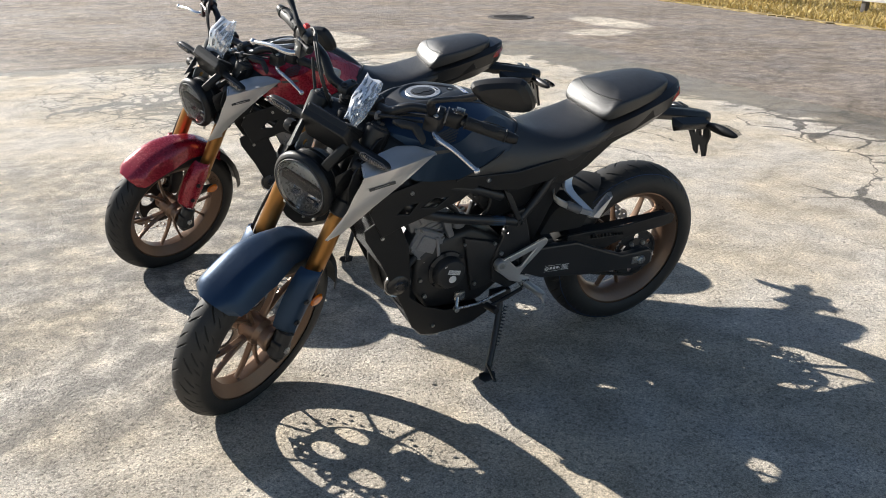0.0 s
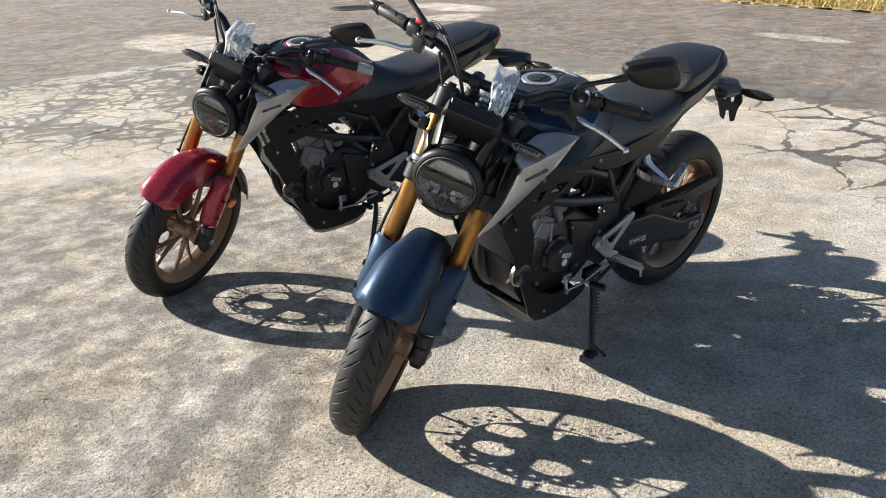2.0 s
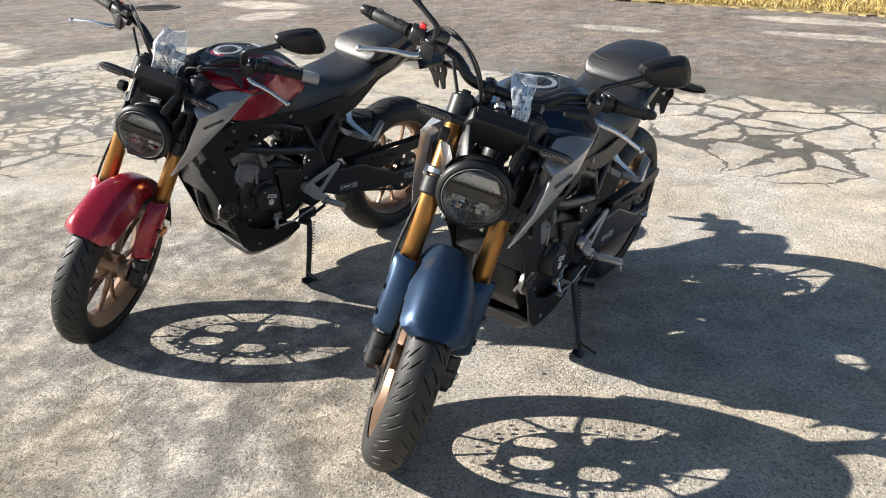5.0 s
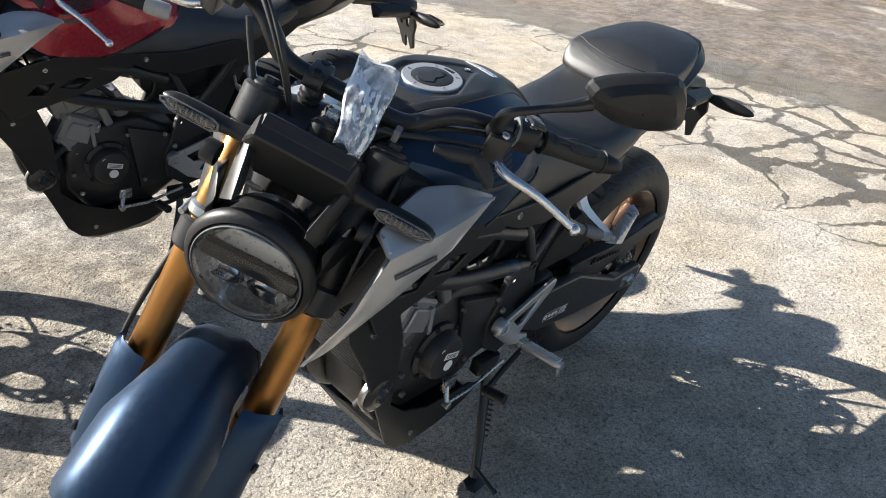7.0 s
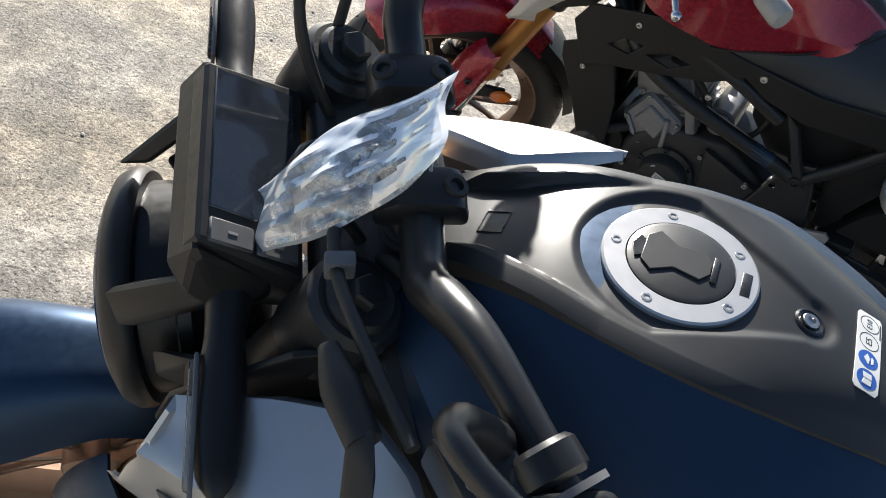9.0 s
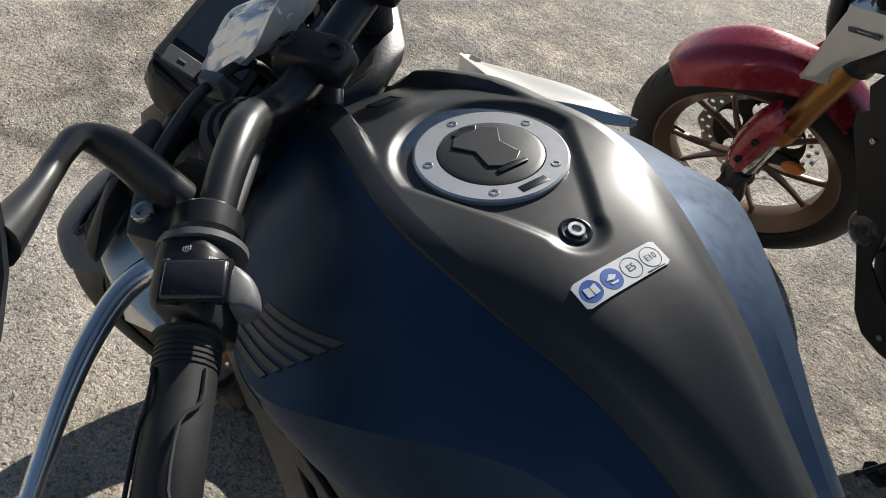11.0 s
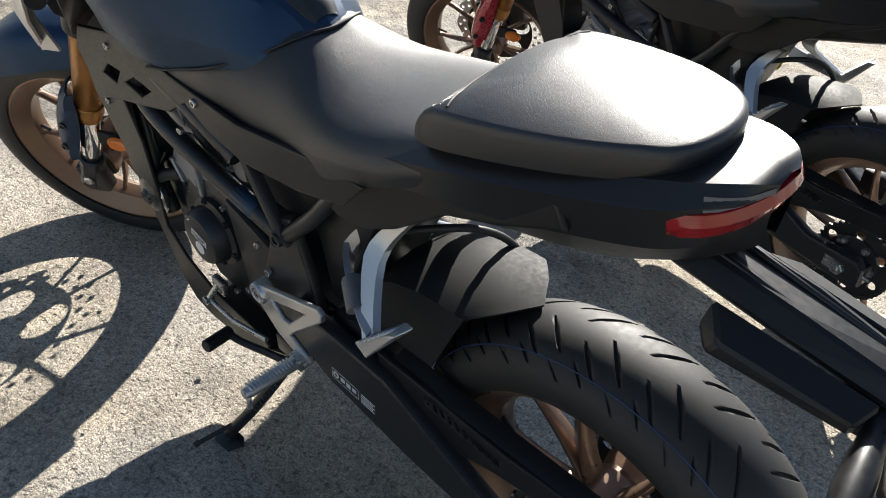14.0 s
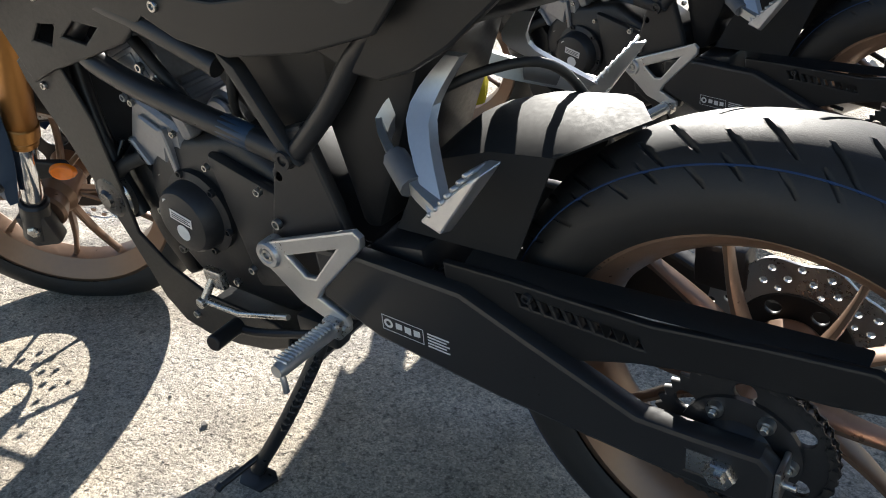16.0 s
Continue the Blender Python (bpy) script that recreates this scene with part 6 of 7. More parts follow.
        p("adjuster_bolt", rod((-0.044, 0.122 * s, 0.306), (-0.062, 0.122 * s, 0.306), 0.004), "steel", parent=sw_)
        p("axle_plate", block(-0.012, 0.040, 0.132 * s - 0.002, 0.132 * s + 0.002, 0.290, 0.324, 0.002), "steel", parent=sw_)
        p("axle_nut", joined(moved(lathe([(0, 0.016), (0.007, 0.016), (0.008, 0.010), (0.0145, 0.010), (0.0165, 0.007), (0.0165, 0)], 6 if s > 0 else 24), Matrix.Translation((0.004, 0.134 * s, 0.306)) @ Matrix.Scale(s, 4, (0, 1, 0)))), "steel", parent=sw_)
    p("swingarm_bridge", hull([(0.44, y, 0.43) for y in (-0.10, 0.10)] + [(0.36, y, 0.44) for y in (-0.10, 0.10)] + [(0.36, y, 0.33) for y in (-0.10, 0.10)] + [(0.46, y, 0.34) for y in (-0.10, 0.10)], 0.01), "frame", "")
    # white rules and a plain warning label on the arm
    lx = frame_at((0.352, 0.1352, 0.345), (-1, 0, -0.06), (0, 1, 0))
    p("arm_label", moved(joined(plate([(-0.056, -0.011), (0.004, -0.011), (0.004, 0.011), (-0.056, 0.011)], 0.0005, [[(-0.0553, -0.0103), (0.0033, -0.0103), (0.0033, 0.0103), (-0.0553, 0.0103)]], 0.00005), plate(circle(0.0065, 20, -0.047, 0), 0.0006, [circle(0.0035, 16, -0.047, 0)], 0.00005), *[plate([(-0.036 + 0.013 * k, -0.005), (-0.027 + 0.013 * k, -0.005), (-0.027 + 0.013 * k, 0.003 + 0.002 * (k % 2)), (-0.036 + 0.013 * k, 0.004)], 0.0006, bevel=0.00005) for k in range(3)], *[plate([(0.010, -0.009 + 0.0045 * k), (0.040 - 0.004 * (k % 2), -0.009 + 0.0045 * k), (0.040 - 0.004 * (k % 2), -0.0072 + 0.0045 * k), (0.010, -0.0072 + 0.0045 * k)], 0.0006, bevel=0.00005) for k in range(5)]), lx @ Matrix.Rotation(math.pi / 2, 4, "X")), "white", "white printed warning sign with bars")
    guard = [(0.320, 0.446), (0.237, 0.446), (0.160, 0.443), (0.084, 0.441), (-0.020, 0.452), (-0.108, 0.458), (-0.130, 0.446), (-0.124, 0.418), (-0.078, 0.410), (0.030, 0.402), (0.100, 0.388), (0.160, 0.368), (0.320, 0.372)]
    gh = [[(0.222 - 0.014 * k, 0.432 - 0.0012 * k), (0.229 - 0.014 * k, 0.432 - 0.0012 * k), (0.224 - 0.014 * k, 0.418 - 0.0009 * k), (0.217 - 0.014 * k, 0.418 - 0.0009 * k)] for k in range(10)]
    cg = p("chain_guard", joined(plate(guard, 0.010, gh, 0.003, Matrix.Translation((0, 0.112, 0))), hull([(0.30, 0.115, 0.440), (0.30, 0.085, 0.450), (-0.10, 0.115, 0.453), (-0.10, 0.088, 0.460), (-0.10, 0.088, 0.455), (0.30, 0.085, 0.443)], 0.003)), "black", "black plastic chain guard with slots")
    p("bolt", [bolt((0.215, 0.117, 0.432), (0, 1, 0), 0.006)], "engine", parent=cg)
    # sprockets and chain
    teeth = []
    for k in range(160):
        a = 2 * math.pi * k / 160
        r = 0.0865 + 0.0035 * math.cos(a * 40)
        teeth.append((r * math.cos(a), r * math.sin(a)))
    spr = p("rear_sprocket", plate(teeth, 0.006, [circle(0.03, 30)] + [circle(0.011, 14, 0.066 * math.cos(a), 0.066 * math.sin(a)) for a in [2 * math.pi * (k + 0.5) / 6 for k in range(6)]], 0.001, Matrix.Translation((0, 0.088, 0.306))), "engine", "dark steel rear sprocket")
    p("sprocket_carrier", moved(lathe([(0.018, 0.022), (0.030, 0.022), (0.036, 0.010), (0.060, 0.006), (0.060, 0)], 40), Matrix.Translation((0, 0.090, 0.306))), "frame", parent=spr)
    for k in range(6):
        a = 2 * math.pi * k / 6
        p("sprocket_nut", joined(bolt((0.049 * math.cos(a), 0.094, 0.306 + 0.049 * math.sin(a)), (0, 1, 0), 0.0085, 0.010), rod((0.049 * math.cos(a), 0.094, 0.306 + 0.049 * math.sin(a)), (0.049 * math.cos(a), 0.110, 0.306 + 0.049 * math.sin(a)), 0.004, 8)), "steel", parent=spr)
    loop = []
    c0, r0, c1, r1 = np.array((0.0, 0.306)), 0.0865, np.array((0.545, 0.385)), 0.030
    n = 14
    for k in range(40):
        a = radians(90 + 8) + radians(196 - 16 + 12) * k / 39
        loop.append(c0 + r0 * np.array((math.cos(a), math.sin(a))))
    b_end = c1 + r1 * np.array((math.cos(radians(-82)), math.sin(radians(-82))))
    loop += [loop[-1] + (b_end - loop[-1]) * k / 40 for k in range(1, 41)]
    for k in range(1, 12):
        a = radians(-82 + 180 * k / 11)
        loop.append(c1 + r1 * np.array((math.cos(a), math.sin(a))))
    loop += [loop[-1] + (loop[0] - loop[-1]) * k / 40 for k in range(1, 40)]
    path = np.array(loop + loop[:1])
    seg = np.r_[0, np.cumsum(np.linalg.norm(np.diff(path, axis=0), axis=1))]
    count = int(seg[-1] / 0.0127) // 2 * 2
    links = []
    for k in range(count):
        q = [np.array((np.interp(u, seg, path[:, 0]), np.interp(u, seg, path[:, 1]))) for u in (seg[-1] * k / count, seg[-1] * (k + 1) / count)]
        y = 0.0062 if k % 2 else 0.0045
        dv = (q[1] - q[0]) / np.linalg.norm(q[1] - q[0])
        nv = np.array((-dv[1], dv[0])) * 0.0052
        o = [q[0] - dv * 0.003 - nv * 0.7, q[0] + nv * 0.9, (q[0] + q[1]) / 2 + nv * 0.62, q[1] + nv * 0.9, q[1] + dv * 0.003 - nv * 0.7, q[1] - nv, (q[0] + q[1]) / 2 - nv * 0.62, q[0] - nv]
        vs_, fs_ = [], []
        for sgn in (-1, 1):
            b0 = len(vs_)
            for yy in (y * sgn - 0.0007, y * sgn + 0.0007):
                vs_ += [(c_[0], 0.088 + yy, c_[1]) for c_ in o]
            fs_ += [tuple(range(b0, b0 + 8)), tuple(range(b0 + 8, b0 + 16))[::-1]] + [(b0 + i, b0 + 8 + i, b0 + 8 + (i + 1) % 8, b0 + (i + 1) % 8) for i in range(8)]
        links.append(mesh_of(vs_, fs_, False))
        links.append(rod((q[0][0], 0.0805, q[0][1]), (q[0][0], 0.0955, q[0][1]), 0.0032, 8, 0))
    tagged(p("drive_chain", joined(*links), "chain", "dark steel roller chain"), kind="stuff")
    # rear mudguard close over the tyre
    rows4 = []
    for f_ in np.linspace(0, 1, 15):
        row = []
        for u in (-1.0, -0.86, -0.72, -0.58, -0.48, -0.40, -0.26, 0.0, 0.26, 0.40, 0.48, 0.58, 0.72, 0.86, 1.0):
            au = abs(u)
            back = 0.134 + 0.062 * min(au / 0.48, 1.0) ** 1.3 + 0.050 * max(0.0, (au - 0.48) / 0.52)
            x = back + (0.405 - back) * f_
            crown = np.interp(x, (0.13, 0.20, 0.27, 0.33, 0.37, 0.405), (0.589, 0.593, 0.587, 0.568, 0.535, 0.47))
            y = 0.080 * min(au / 0.48, 1.0) + 0.006 * max(0.0, (au - 0.48) / 0.52)
            z = crown - 0.018 * min(au / 0.48, 1.0) ** 2 - (crown - 0.018 - 0.450) * max(0.0, (au - 0.48) / 0.52)
            row.append((x, math.copysign(y, u), z))
        rows4.append(row)
    hg = shell(grid_mesh(rows4, sharp=38), 0.003)
    p("rear_mudguard", hg, "matt", "black rear mudguard close over the tyre")
    p("rear_hose", tube([(0.40, 0.02, 0.56), (0.33, 0.05, 0.62), (0.26, -0.01, 0.63), (0.24, -0.08, 0.56), (0.2, -0.11, 0.44), (0.10, -0.11, 0.38)], 0.0055, 8), "rubber", "")
    p("rear_caliper", hull([(0.085 + a, -0.092 + b, 0.385 + c) for a in (-0.03, 0.03) for b in (-0.02, 0.02) for c in (-0.03, 0.03)], 0.008), "engine", "")

    # ---- foot rests, stand, shift linkage
    for s in (1, -1):
        Y = 0.134 * s
        heel = [(0.598, 0.385), (0.596, 0.402), (0.580, 0.415), (0.555, 0.424), (0.424, 0.470), (0.414, 0.462), (0.416, 0.448), (0.494, 0.368), (0.505, 0.352), (0.466, 0.334), (0.463, 0.322), (0.478, 0.312), (0.540, 0.335), (0.575, 0.366)]
        hp = p("heel_plate", plate(heel, 0.010, [[(0.545, 0.404), (0.458, 0.436), (0.504, 0.382), (0.520, 0.380)]], 0.003, Matrix.Translation((0, Y, 0))), "alu", "silver alloy heel plate")
        p("plate_boss", moved(lathe([(0.005, 0.007), (0.010, 0.0075), (0.0115, 0.010), (0.017, 0.010), (0.019, 0.007), (0.019, -0.014)], 28), Matrix.Translation((0.578, Y, 0.398)) @ Matrix.Scale(s, 4, (0, 1, 0))), "alu", parent=hp)
        p("bolt", [bolt((0.578, Y + 0.004 * s, 0.398), (0, s, 0), 0.009, 0.006)], "steel", parent=hp)
        pegd = Vector((-0.004, 0.108 * s, 0.010))
        p0 = Vector((0.484, 0.140 * s, 0.318))
        pg = p("foot_peg", tube([p0, p0 + pegd * 0.1, p0 + pegd * 0.9, p0 + pegd], 0.0115, 12, 1, radii=[0.010, 0.0115, 0.0105, 0.008]), "alu", "ribbed silver foot peg")
        p("rib", [rod(p0 + pegd * (0.18 + 0.055 * k) + Vector((-0.010, 0, 0.0095)), p0 + pegd * (0.18 + 0.055 * k) + Vector((0.010, 0, 0.0095)), 0.0022, 6) for k in range(14)], "alu", parent=pg)
        p("peg_hinge", joined(hull([p0 + Vector((a, b * s, c)) for a in (-0.014, 0.014) for b in (-0.016, 0.012) for c in (-0.013, 0.013)], 0.004), rod(p0 + Vector((-0.018, 0, 0)), p0 + Vector((0.018, 0, 0)), 0.005)), "steel", parent=pg)
        p("peg_feeler", rod(p0 + pegd * 0.93, p0 + pegd * 0.93 + Vector((-0.004, 0.004 * s, -0.032)), 0.004), "alu", parent=pg)
        # pillion rest: two bent alloy arms and a folded peg
        a1 = loft([[(x + dx, (y + dy) * s, z) for dx, dy in ((-w, -0.007), (-w + 0.003, 0.004), (w - 0.003, 0.004), (w, -0.007))] for x, y, z, w in ((0.306, 0.070, 0.662, 0.012), (0.330, 0.082, 0.630, 0.016), (0.333, 0.104, 0.604, 0.017), (0.306, 0.136, 0.573, 0.015), (0.274, 0.166, 0.541, 0.013))], per=2, sub=1, close=True, caps=True, sharp=25)
        a2 = loft([[(x + 0.3 * dz, (y + dy) * s, z + dz) for dz, dy in ((-w, -0.007), (-w + 0.003, 0.004), (w - 0.003, 0.004), (w, -0.007))] for x, y, z, w in ((0.376, 0.078, 0.612, 0.011), (0.386, 0.102, 0.586, 0.015), (0.358, 0.126, 0.568, 0.014), (0.314, 0.150, 0.553, 0.013), (0.274, 0.165, 0.542, 0.012))], per=2, sub=1, close=True, caps=True, sharp=25)
        hg_ = p("pillion_bracket", [a1, a2], "alu", "silver alloy pillion footrest bracket arm")
        p("bracket_grip", tube([(0.352, 0.127 * s, 0.568), (0.350, 0.128 * s, 0.568), (0.318, 0.148 * s, 0.556), (0.316, 0.149 * s, 0.555)], 0.014, 10, 1), "button", parent=hg_)
        p("pillion_peg", hull([(x, y * s, z) for x, y, z in ((0.290, 0.156, 0.530), (0.268, 0.160, 0.522), (0.288, 0.180, 0.540), (0.262, 0.184, 0.534), (0.206, 0.152, 0.606), (0.222, 0.150, 0.604), (0.216, 0.176, 0.600), (0.232, 0.176, 0.590), (0.25, 0.152, 0.548))], 0.004, 1, True), "alu", "folded silver pillion peg", hg_)
        p("rib", [rod((0.270 - 0.0078 * k, 0.152 * s, 0.549 + 0.0085 * k), (0.276 - 0.0078 * k, 0.181 * s, 0.549 + 0.0085 * k), 0.0026, 6) for k in range(7)], "alu", parent=hg_)
    p("paper_tag", hull([(0.44, -0.10, 0.518), (0.395, -0.105, 0.518), (0.44, -0.10, 0.562), (0.395, -0.105, 0.562), (0.44, -0.118, 0.520), (0.395, -0.120, 0.560)], 0.006), "yellow", "small yellow plastic tag")
    foot = (0.637, 0.222, 0.050)
    sd = p("side_stand", tube([(0.552, 0.100, 0.268), (0.556, 0.124, 0.230), (0.594, 0.172, 0.138), (0.636, 0.218, 0.055)], 0.0105, 12, 4), "frame", "black steel side stand, folded out")
    fm = frame_at(foot, (1, 0, 0), (0, 0.165, 0.986))
    p("stand_foot", joined(moved(hull([(x, y, z) for x, y in ((-0.034, -0.010), (-0.02, -0.02), (0.02, -0.018), (0.03, 0.0), (0.018, 0.020), (-0.022, 0.018)) for z in (-0.010, -0.004)], 0.002), fm)), "frame", parent=sd)
    p("stand_tab", joined(rod((0.632, 0.208, 0.078), (0.645, 0.275, 0.072), 0.0045), rod((0.645, 0.272, 0.074), (0.646, 0.282, 0.071), 0.006)), "frame", parent=sd)
    p("stand_spring", tube([(0.540 + 0.05 * t / 60 + 0.006 * math.cos(t * 1.2), 0.135 + 0.05 * t / 60 + 0.006 * math.sin(t * 1.2), 0.24 - 0.11 * t / 60) for t in range(61)], 0.0018, 5, 1), "engine", parent=sd)
    p("stand_mount", hull([(0.545 + a, 0.09 + b, 0.268 + c) for a in (-0.03, 0.04) for b in (0, 0.03) for c in (-0.02, 0.02)], 0.006), "frame", parent=sd)
    p("shift_rod", tube([(0.735, 0.150, 0.282), (0.66, 0.152, 0.285), (0.56, 0.150, 0.312)], 0.0042, 8, 1), "steel", "bright steel shift rod")
    sl = p("shift_lever", joined(tube([(0.500, 0.150, 0.305), (0.560, 0.158, 0.290), (0.610, 0.168, 0.282), (0.640, 0.176, 0.286)], 0.0065, 10, 3), rod((0.640, 0.170, 0.287), (0.632, 0.222, 0.294), 0.0115, 14)), "black", "black shift lever with a rubber tip")
    p("shift_arm", joined(rod((0.735, 0.152, 0.282), (0.722, 0.13, 0.318), 0.006), rod((0.735, 0.143, 0.282), (0.735, 0.160, 0.282), 0.008), moved(block(0.70, 0.735, 0.125, 0.138, 0.30, 0.33, 0.003), Matrix())), "steel", parent=sl)
    return bike


BLUE_AT = pose(0, 0, 0.002, 0, 0, 3.8) @ Matrix.Rotation(radians(-9.5), 4, "X")
RED_AT = pose(0.075, -1.045, 0.002, 0, 0, -5.5) @ Matrix.Rotation(radians(-8.4), 4, "X")
blue_bike = motorcycle("matt blue naked motorcycle leaning on its side stand", "blue", BLUE_AT, 33, "two parked motorcycles")
red_bike = motorcycle("candy red naked motorcycle leaning on its side stand", "red", RED_AT, 33, "two parked motorcycles")


# clear bags left on the meters, and a cloudy wrap on one bar end
film = Nodes("bag_film_white")
glossy = film.make("BsdfGlossy", Roughness=0.09)
milk = film.make("BsdfDiffuse", Color=(0.85, 0.88, 0.92, 1))
clear_ = film.make("BsdfTransparent", Color=(0.96, 0.97, 0.98, 1))


def shader_mix(f, a, b):
    nd = film.nt.nodes.new("ShaderNodeMixShader")
    film.put(nd.inputs[0], f)
    film.put(nd.inputs[1], a)
    film.put(nd.inputs[2], b)
    return nd.outputs[0]


creases = film.span(film.noise(film.make("TexCoord", 3), 55.0, 5.0, 0.7), 0.44, 0.66, 0.13, 0.62)
surface = shader_mix(film.math("ADD", film.make("Fresnel", IOR=1.5), creases), clear_, shader_mix(0.50, glossy, milk))
film.put(film.nt.nodes["Material Output"].inputs["Surface"], surface)


def plastic_bag(label, m, seed, corners):
    """A crumpled flat bag of clear film: two sheets, welded round the edge, with a grip strip near the mouth."""
    gen = np.random.default_rng(seed)
    a, b, c, d = [np.array(q) for q in corners]
    nrm = np.cross(b - a, d - a)
    nrm = nrm / np.linalg.norm(nrm)
    folds = [(gen.uniform(-1, 1, 2) * (9, 14), gen.uniform(0, 6.28), gen.uniform(0.3, 1.0)) for _ in range(9)]
    rows_, nu, nv = [], 40, 26
    meshes = []
    for side in (1, -1):
        rows_ = []
        for i in range(nu + 1):
            u = i / nu
            row = []
            for j in range(nv + 1):
                v = j / nv
                us = u + 0.035 * math.sin(6 * v + seed) * (2 * u - 1)
                vs = 0.5 + (v - 0.5) * (1 + 0.30 * math.sin(math.pi * u) * math.sin(2 * u + 0.4) + 0.07 * math.sin(11 * u + seed + 2 * v))
                q = a * (1 - us) * (1 - vs) + b * us * (1 - vs) + c * us * vs + d * (1 - us) * vs
                puff = (math.sin(math.pi * u) * math.sin(math.pi * v)) ** 0.5
                h = sum(w_ * abs(math.sin(k_[0] * u + k_[1] * v + ph)) for k_, ph, w_ in folds) / 9 - 0.3
                wave = 0.009 * math.sin(5 * u + 2 * v + seed) + 0.012 * (v - 0.5) * math.sin(3 * u + seed)
                row.append(q + nrm * (side * (0.008 * puff + 0.052 * puff * h * (1 if side > 0 else 0.6)) + wave))
            rows_.append(row)
        meshes.append(grid_mesh(rows_, sharp=14, flip=side < 0))
    bag = thing("plastic_bag", label, "plastic bag", "clear bags", m=m)
    part("sheet", meshes[0], film.mat, bag)
    part("sheet", meshes[1], film.mat, bag)
    strip = [a + (b - a) * 0.93 + (c - b) * t * 1.0 + nrm * 0.008 for t in np.linspace(0.02, 0.98, 8)]
    part("grip_strip", tube(strip, 0.0011, 6, 2), film.mat, bag)
    return bag


BAG = [(1.106, 0.024, 0.921), (0.994, 0.000, 1.014), (1.004, 0.058, 1.004), (1.098, 0.064, 0.908)]
plastic_bag("crumpled clear plastic bag lying on the blue motorcycle's meter", BLUE_AT @ steered(33), 3, BAG)
plastic_bag("crumpled clear plastic bag standing on the red motorcycle's meter", RED_AT @ steered(33), 8, [(1.125, -0.035, 0.930), (1.055, -0.045, 1.045), (1.040, 0.030, 1.050), (1.105, 0.045, 0.925)])
cloudy = material("cloudy_wrap", (0.42, 0.40, 0.37), 0.5, vary=0.2)
part("bar_end_wrap", tube([(0.893, 0.385, 0.982), (0.890, 0.392, 0.982), (0.873, 0.430, 0.980), (0.870, 0.436, 0.980)], 0.019, 18, 1, radii=[0.0185, 0.020, 0.0195, 0.017]), cloudy, red_bike, "cloudy plastic wrap round the bar end", steered(33))

# ---- the place round the motorcycles ----
rng = random.Random(4)


def edge_line(points, step, amp):
    """A line with a ragged edge."""
    out = []
    for a, b in zip(points, points[1:]):
        a, b = Vector(a), Vector(b)
        n = max(1, int((b - a).length / step))
        side = Vector((-(b - a).y, (b - a).x)).normalized()
        out += [a.lerp(b, k / n) + side * rng.uniform(-amp, amp) for k in range(n)]
    return out + [Vector(points[-1])]


def sheet(outline, z, thick, m):
    """A flat sheet with an edge of its own, in x and y."""
    bm = bmesh.new()
    vs = [bm.verts.new((q[0], q[1], z)) for q in outline]
    f = bm.faces.new(vs)
    bmesh.ops.triangulate(bm, faces=[f])
    ext = bmesh.ops.extrude_face_region(bm, geom=bm.faces[:])
    bmesh.ops.translate(bm, verts=[v for v in ext["geom"] if isinstance(v, bmesh.types.BMVert)], vec=(0, 0, -thick))
    return from_bm(bm, False)


near = edge_line([(-6.2, 40), (-4.4, 6), (-4.22, 2.5), (-4.05, -0.5), (-3.85, -2), (-3.72, -3.2), (-3.75, -5), (-3.95, -6.7), (-3.7, -7.1), (-1.3, -7.0), (2.3, -7.05), (12, -7.6), (60, -9)], 0.16, 0.05)
far = [(60, -60), (-8.9, -60)] + [tuple(q) for q in edge_line([(-8.75, -20), (-8.7, -11), (-8.3, -2), (-8.0, 6), (-9.5, 40)], 0.3, 0.04)]
road = part("road", sheet([tuple(q) for q in near] + far, 0.002, 0.006, None), ROAD, None)
tagged(road, "dark damp asphalt road with pale dry patches and a painted puddle reflection", "road", kind="structure")

# dry verge beyond the road
dn = Nodes("dry_earth")
dp = dn.make("NewGeometry")
dn.put(dn.b.inputs["Base Color"], dn.mix(dn.span(dn.noise(dp, 5.0, 6.0, 0.7), 0.38, 0.62), (0.20, 0.15, 0.075, 1), (0.42, 0.32, 0.13, 1)))
dn.b.inputs["Roughness"].default_value = 0.95
verge = part("verge", sheet([(-60, -60), (-8.85, -60)] + [tuple(q) for q in edge_line([(-8.72, -20), (-8.66, -11), (-8.26, -2), (-7.96, 6), (-9.4, 40)], 0.1, 0.05)] + [(-60, 40)], 0.022, 0.03, None), dn.mat, None)
tagged(verge, "strip of dry earth and straw beside the road", "verge", kind="structure")

straw = Nodes("dry_grass")
info = straw.nt.nodes.new("ShaderNodeNewGeometry")
straw.put(straw.b.inputs["Base Color"], straw.mix(info.outputs["Random Per Island"], (0.30, 0.22, 0.085, 1), (0.66, 0.50, 0.17, 1)))
straw.b.inputs["Roughness"].default_value = 0.8
gr = np.random.default_rng(11)
count = 34000
gy = gr.uniform(-17, 5, count)
gx = np.interp(gy, (-20, -11, -2, 6), (-8.78, -8.72, -8.34, -8.05)) - gr.uniform(0, 1, count) ** 1.25 * 3.4
ht = gr.uniform(0.03, 0.10, count)
ang = gr.uniform(0, 2 * np.pi, count)
lean = gr.uniform(0.3, 1.6, count) * ht
wd = gr.uniform(0.004, 0.010, count)
turn = gr.uniform(0, 2 * np.pi, count)
base = np.stack([gx, gy, np.full(count, 0.021)], 1)
sx = np.stack([np.cos(turn) * wd, np.sin(turn) * wd, np.zeros(count)], 1)
midp = base + np.stack([np.cos(ang) * lean * 0.35, np.sin(ang) * lean * 0.35, ht * 0.65], 1)
tip = base + np.stack([np.cos(ang) * lean, np.sin(ang) * lean, ht], 1)
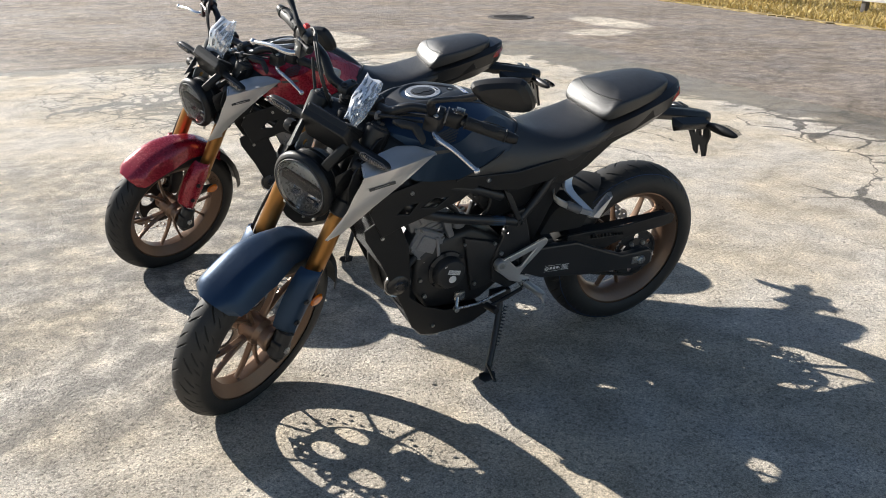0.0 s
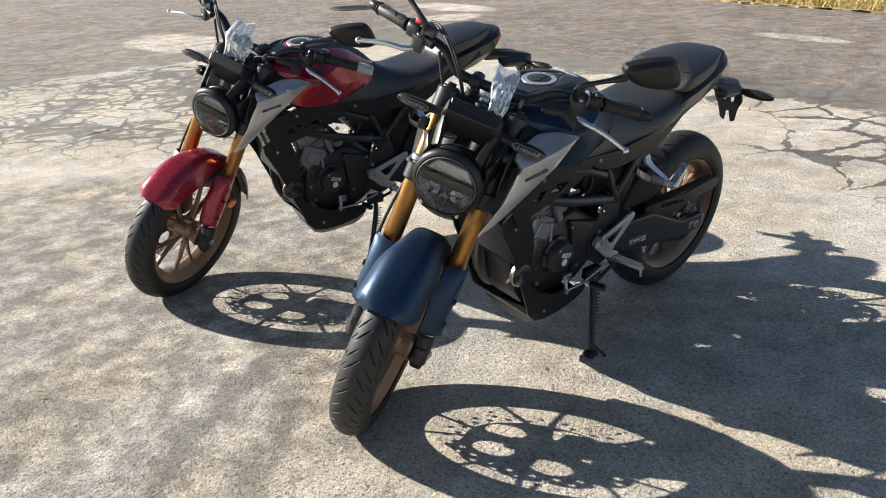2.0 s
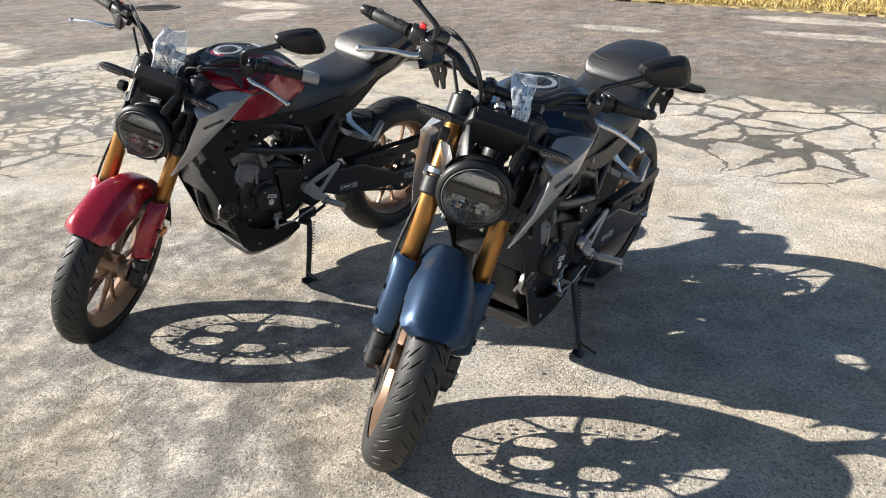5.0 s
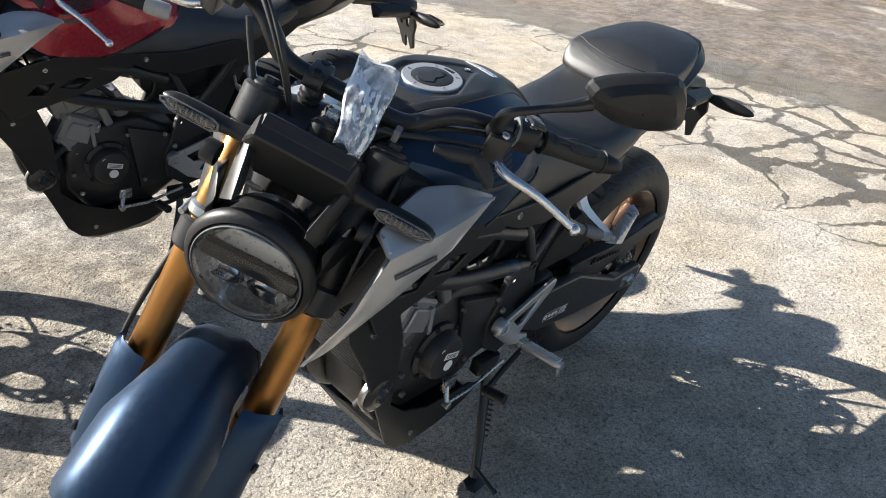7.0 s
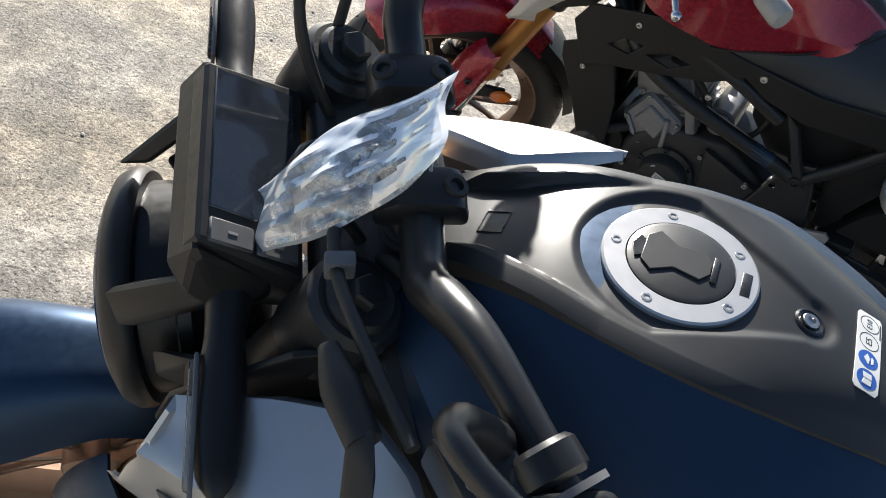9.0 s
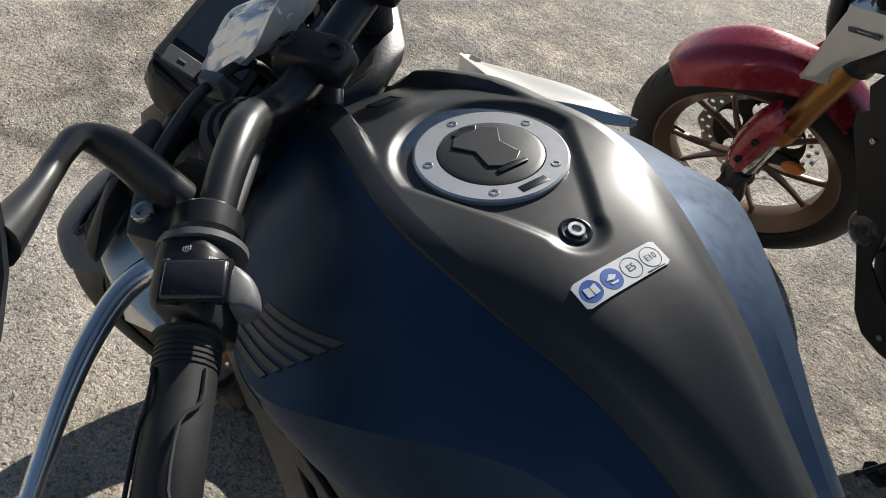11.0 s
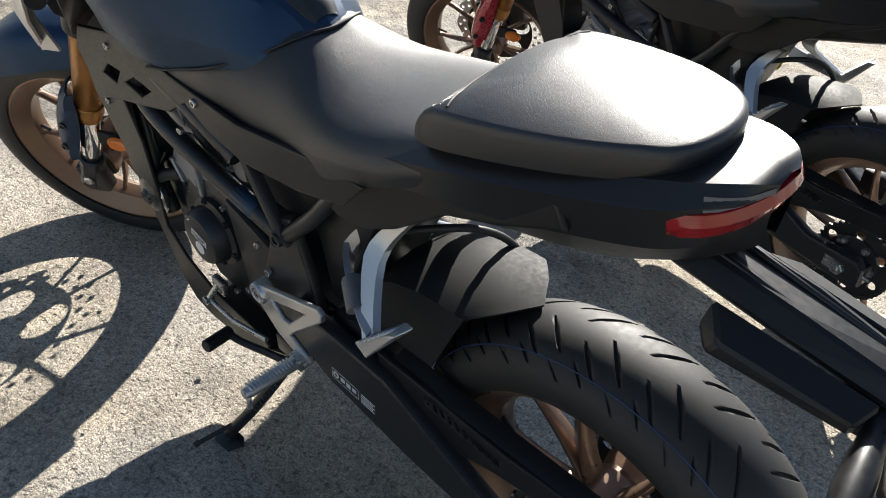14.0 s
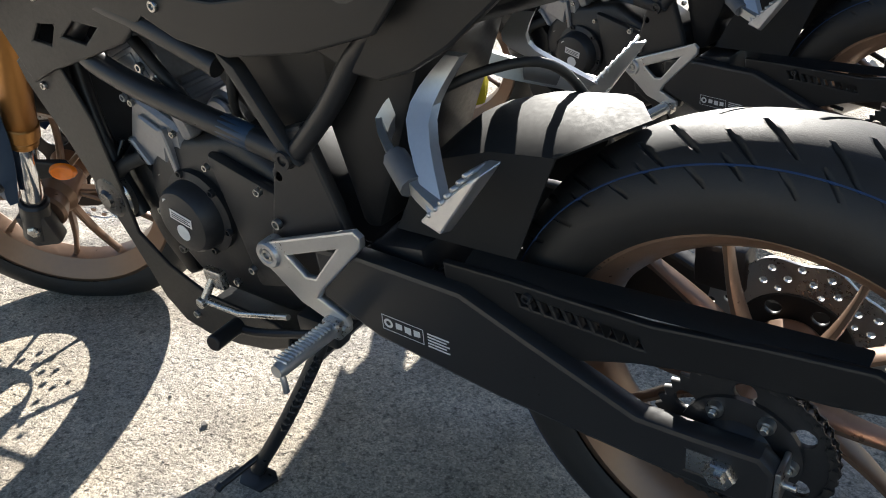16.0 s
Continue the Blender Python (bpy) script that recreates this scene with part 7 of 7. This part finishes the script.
gv = np.stack([base - sx, base + sx, midp + sx * 0.7, midp - sx * 0.7, tip], 1).reshape(-1, 3)
gf = []
for k in range(count):
    o = 5 * k
    gf += [(o, o + 1, o + 2, o + 3), (o + 3, o + 2, o + 4)]
grass = part("grass", mesh_of(gv, gf, False), straw.mat, None)
tagged(grass, "short dry yellow grass beside the road", "grass", kind="stuff")

# low board fence along the verge
M["board"] = material("weathered_board", (0.46, 0.45, 0.44), 0.8, vary=0.25, scale=14, bump=0.3, bump_scale=60)
M["dark_board"] = material("dark_board", (0.11, 0.10, 0.095), 0.8, vary=0.3, scale=14, bump=0.3, bump_scale=60)
fence = thing("fence", "low fence of grey weathered boards on dark posts", "fence")
fy = [-13.3, -10.5, -7.7, -4.9, -2.1, 0.7, 3.5]
fx = [-9.75, -9.92, -10.1, -10.3, -10.5, -10.7, -10.9]
for x, y in zip(fx, fy):
    part("post", block(x - 0.045, x + 0.045, y - 0.045, y + 0.045, 0.0, 0.74, 0.006), M["dark_board"], fence, "dark square post")
for k in range(6):
    a, b = Vector((fx[k] + 0.06, fy[k], 0)), Vector((fx[k + 1] + 0.06, fy[k + 1], 0))
    for z0, z1 in ((0.20, 0.42), (0.48, 0.70)):
        me = block(0.006, (b - a).length - 0.006, -0.014, 0.014, z0, z1, 0.003)
        part("board", me, M["board" if k < 3 else "dark_board"], fence, m=frame_at(a, b - a, (0, 0, 1)))

# iron manhole cover in the road
M["iron"] = material("rusty_iron", (0.10, 0.085, 0.075), 0.6, 0.5, vary=0.3, scale=30, bump=0.2, bump_scale=200)
mh = thing("manhole_cover", "round worn iron manhole cover in the road", "manhole cover", m=pose(-4.7, -9.6, 0.004))
part("cover_frame", lathe([(0.31, -0.004), (0.31, 0.008), (0.335, 0.010), (0.36, 0.008), (0.362, -0.004)], 48, axis="z"), M["iron"], mh)
part("lid", lathe([(0, 0.007), (0.29, 0.007), (0.305, 0.004), (0.305, -0.002)], 48, axis="z"), M["iron"], mh)
for k in range(-4, 5):
    half = math.sqrt(0.27 ** 2 - (k * 0.06) ** 2)
    part("lid_rib", block(-half, half, k * 0.06 - 0.012, k * 0.06 + 0.012, 0.006, 0.012, 0.002), M["iron"], mh)

# loose stones and a twig
pebble = material("loose_stone", (0.33, 0.30, 0.26), 0.85, vary=0.3, scale=60, bump=0.3, bump_scale=300)
bm = bmesh.new()
for k in range(420):
    zone_ = rng.random()
    if zone_ < 0.35:
        x, y = rng.uniform(-0.6, 2.4), rng.uniform(-2.6, 1.0)
    elif zone_ < 0.7:
        x, y = rng.uniform(-3.5, 1.2), rng.uniform(-1.0, 1.0)
    else:
        x, y = rng.uniform(-3.3, 2.4), rng.uniform(-6.6, -1.0)
    r = 0.0022 + 0.0045 * rng.random() ** 3
    res = bmesh.ops.create_icosphere(bm, subdivisions=1, radius=r)
    mat_ = Matrix.Translation((x, y, r * 0.45)) @ Matrix.Rotation(rng.uniform(0, 6), 4, "Z") @ Matrix.Diagonal((rng.uniform(0.8, 1.7), rng.uniform(0.7, 1.1), rng.uniform(0.5, 0.8), 1))
    for v in res["verts"]:
        v.co = mat_ @ (v.co * rng.uniform(0.8, 1.2))
stones = part("gravel", from_bm(bm, False), pebble, None)
tagged(stones, "scattered small grey stones on the asphalt", "gravel", kind="stuff")
bark = material("dry_bark", (0.13, 0.09, 0.06), 0.9, vary=0.3, scale=80)
twig = part("twig", tube([(0.76, -4.20, 0.004), (0.82, -4.17, 0.006), (0.87, -4.175, 0.004), (0.93, -4.14, 0.004)], 0.003, 6, 4, radii=[0.0035, 0.003, 0.0025, 0.0012]), bark, None)
tagged(twig, "small dry twig lying on the asphalt", "twig")
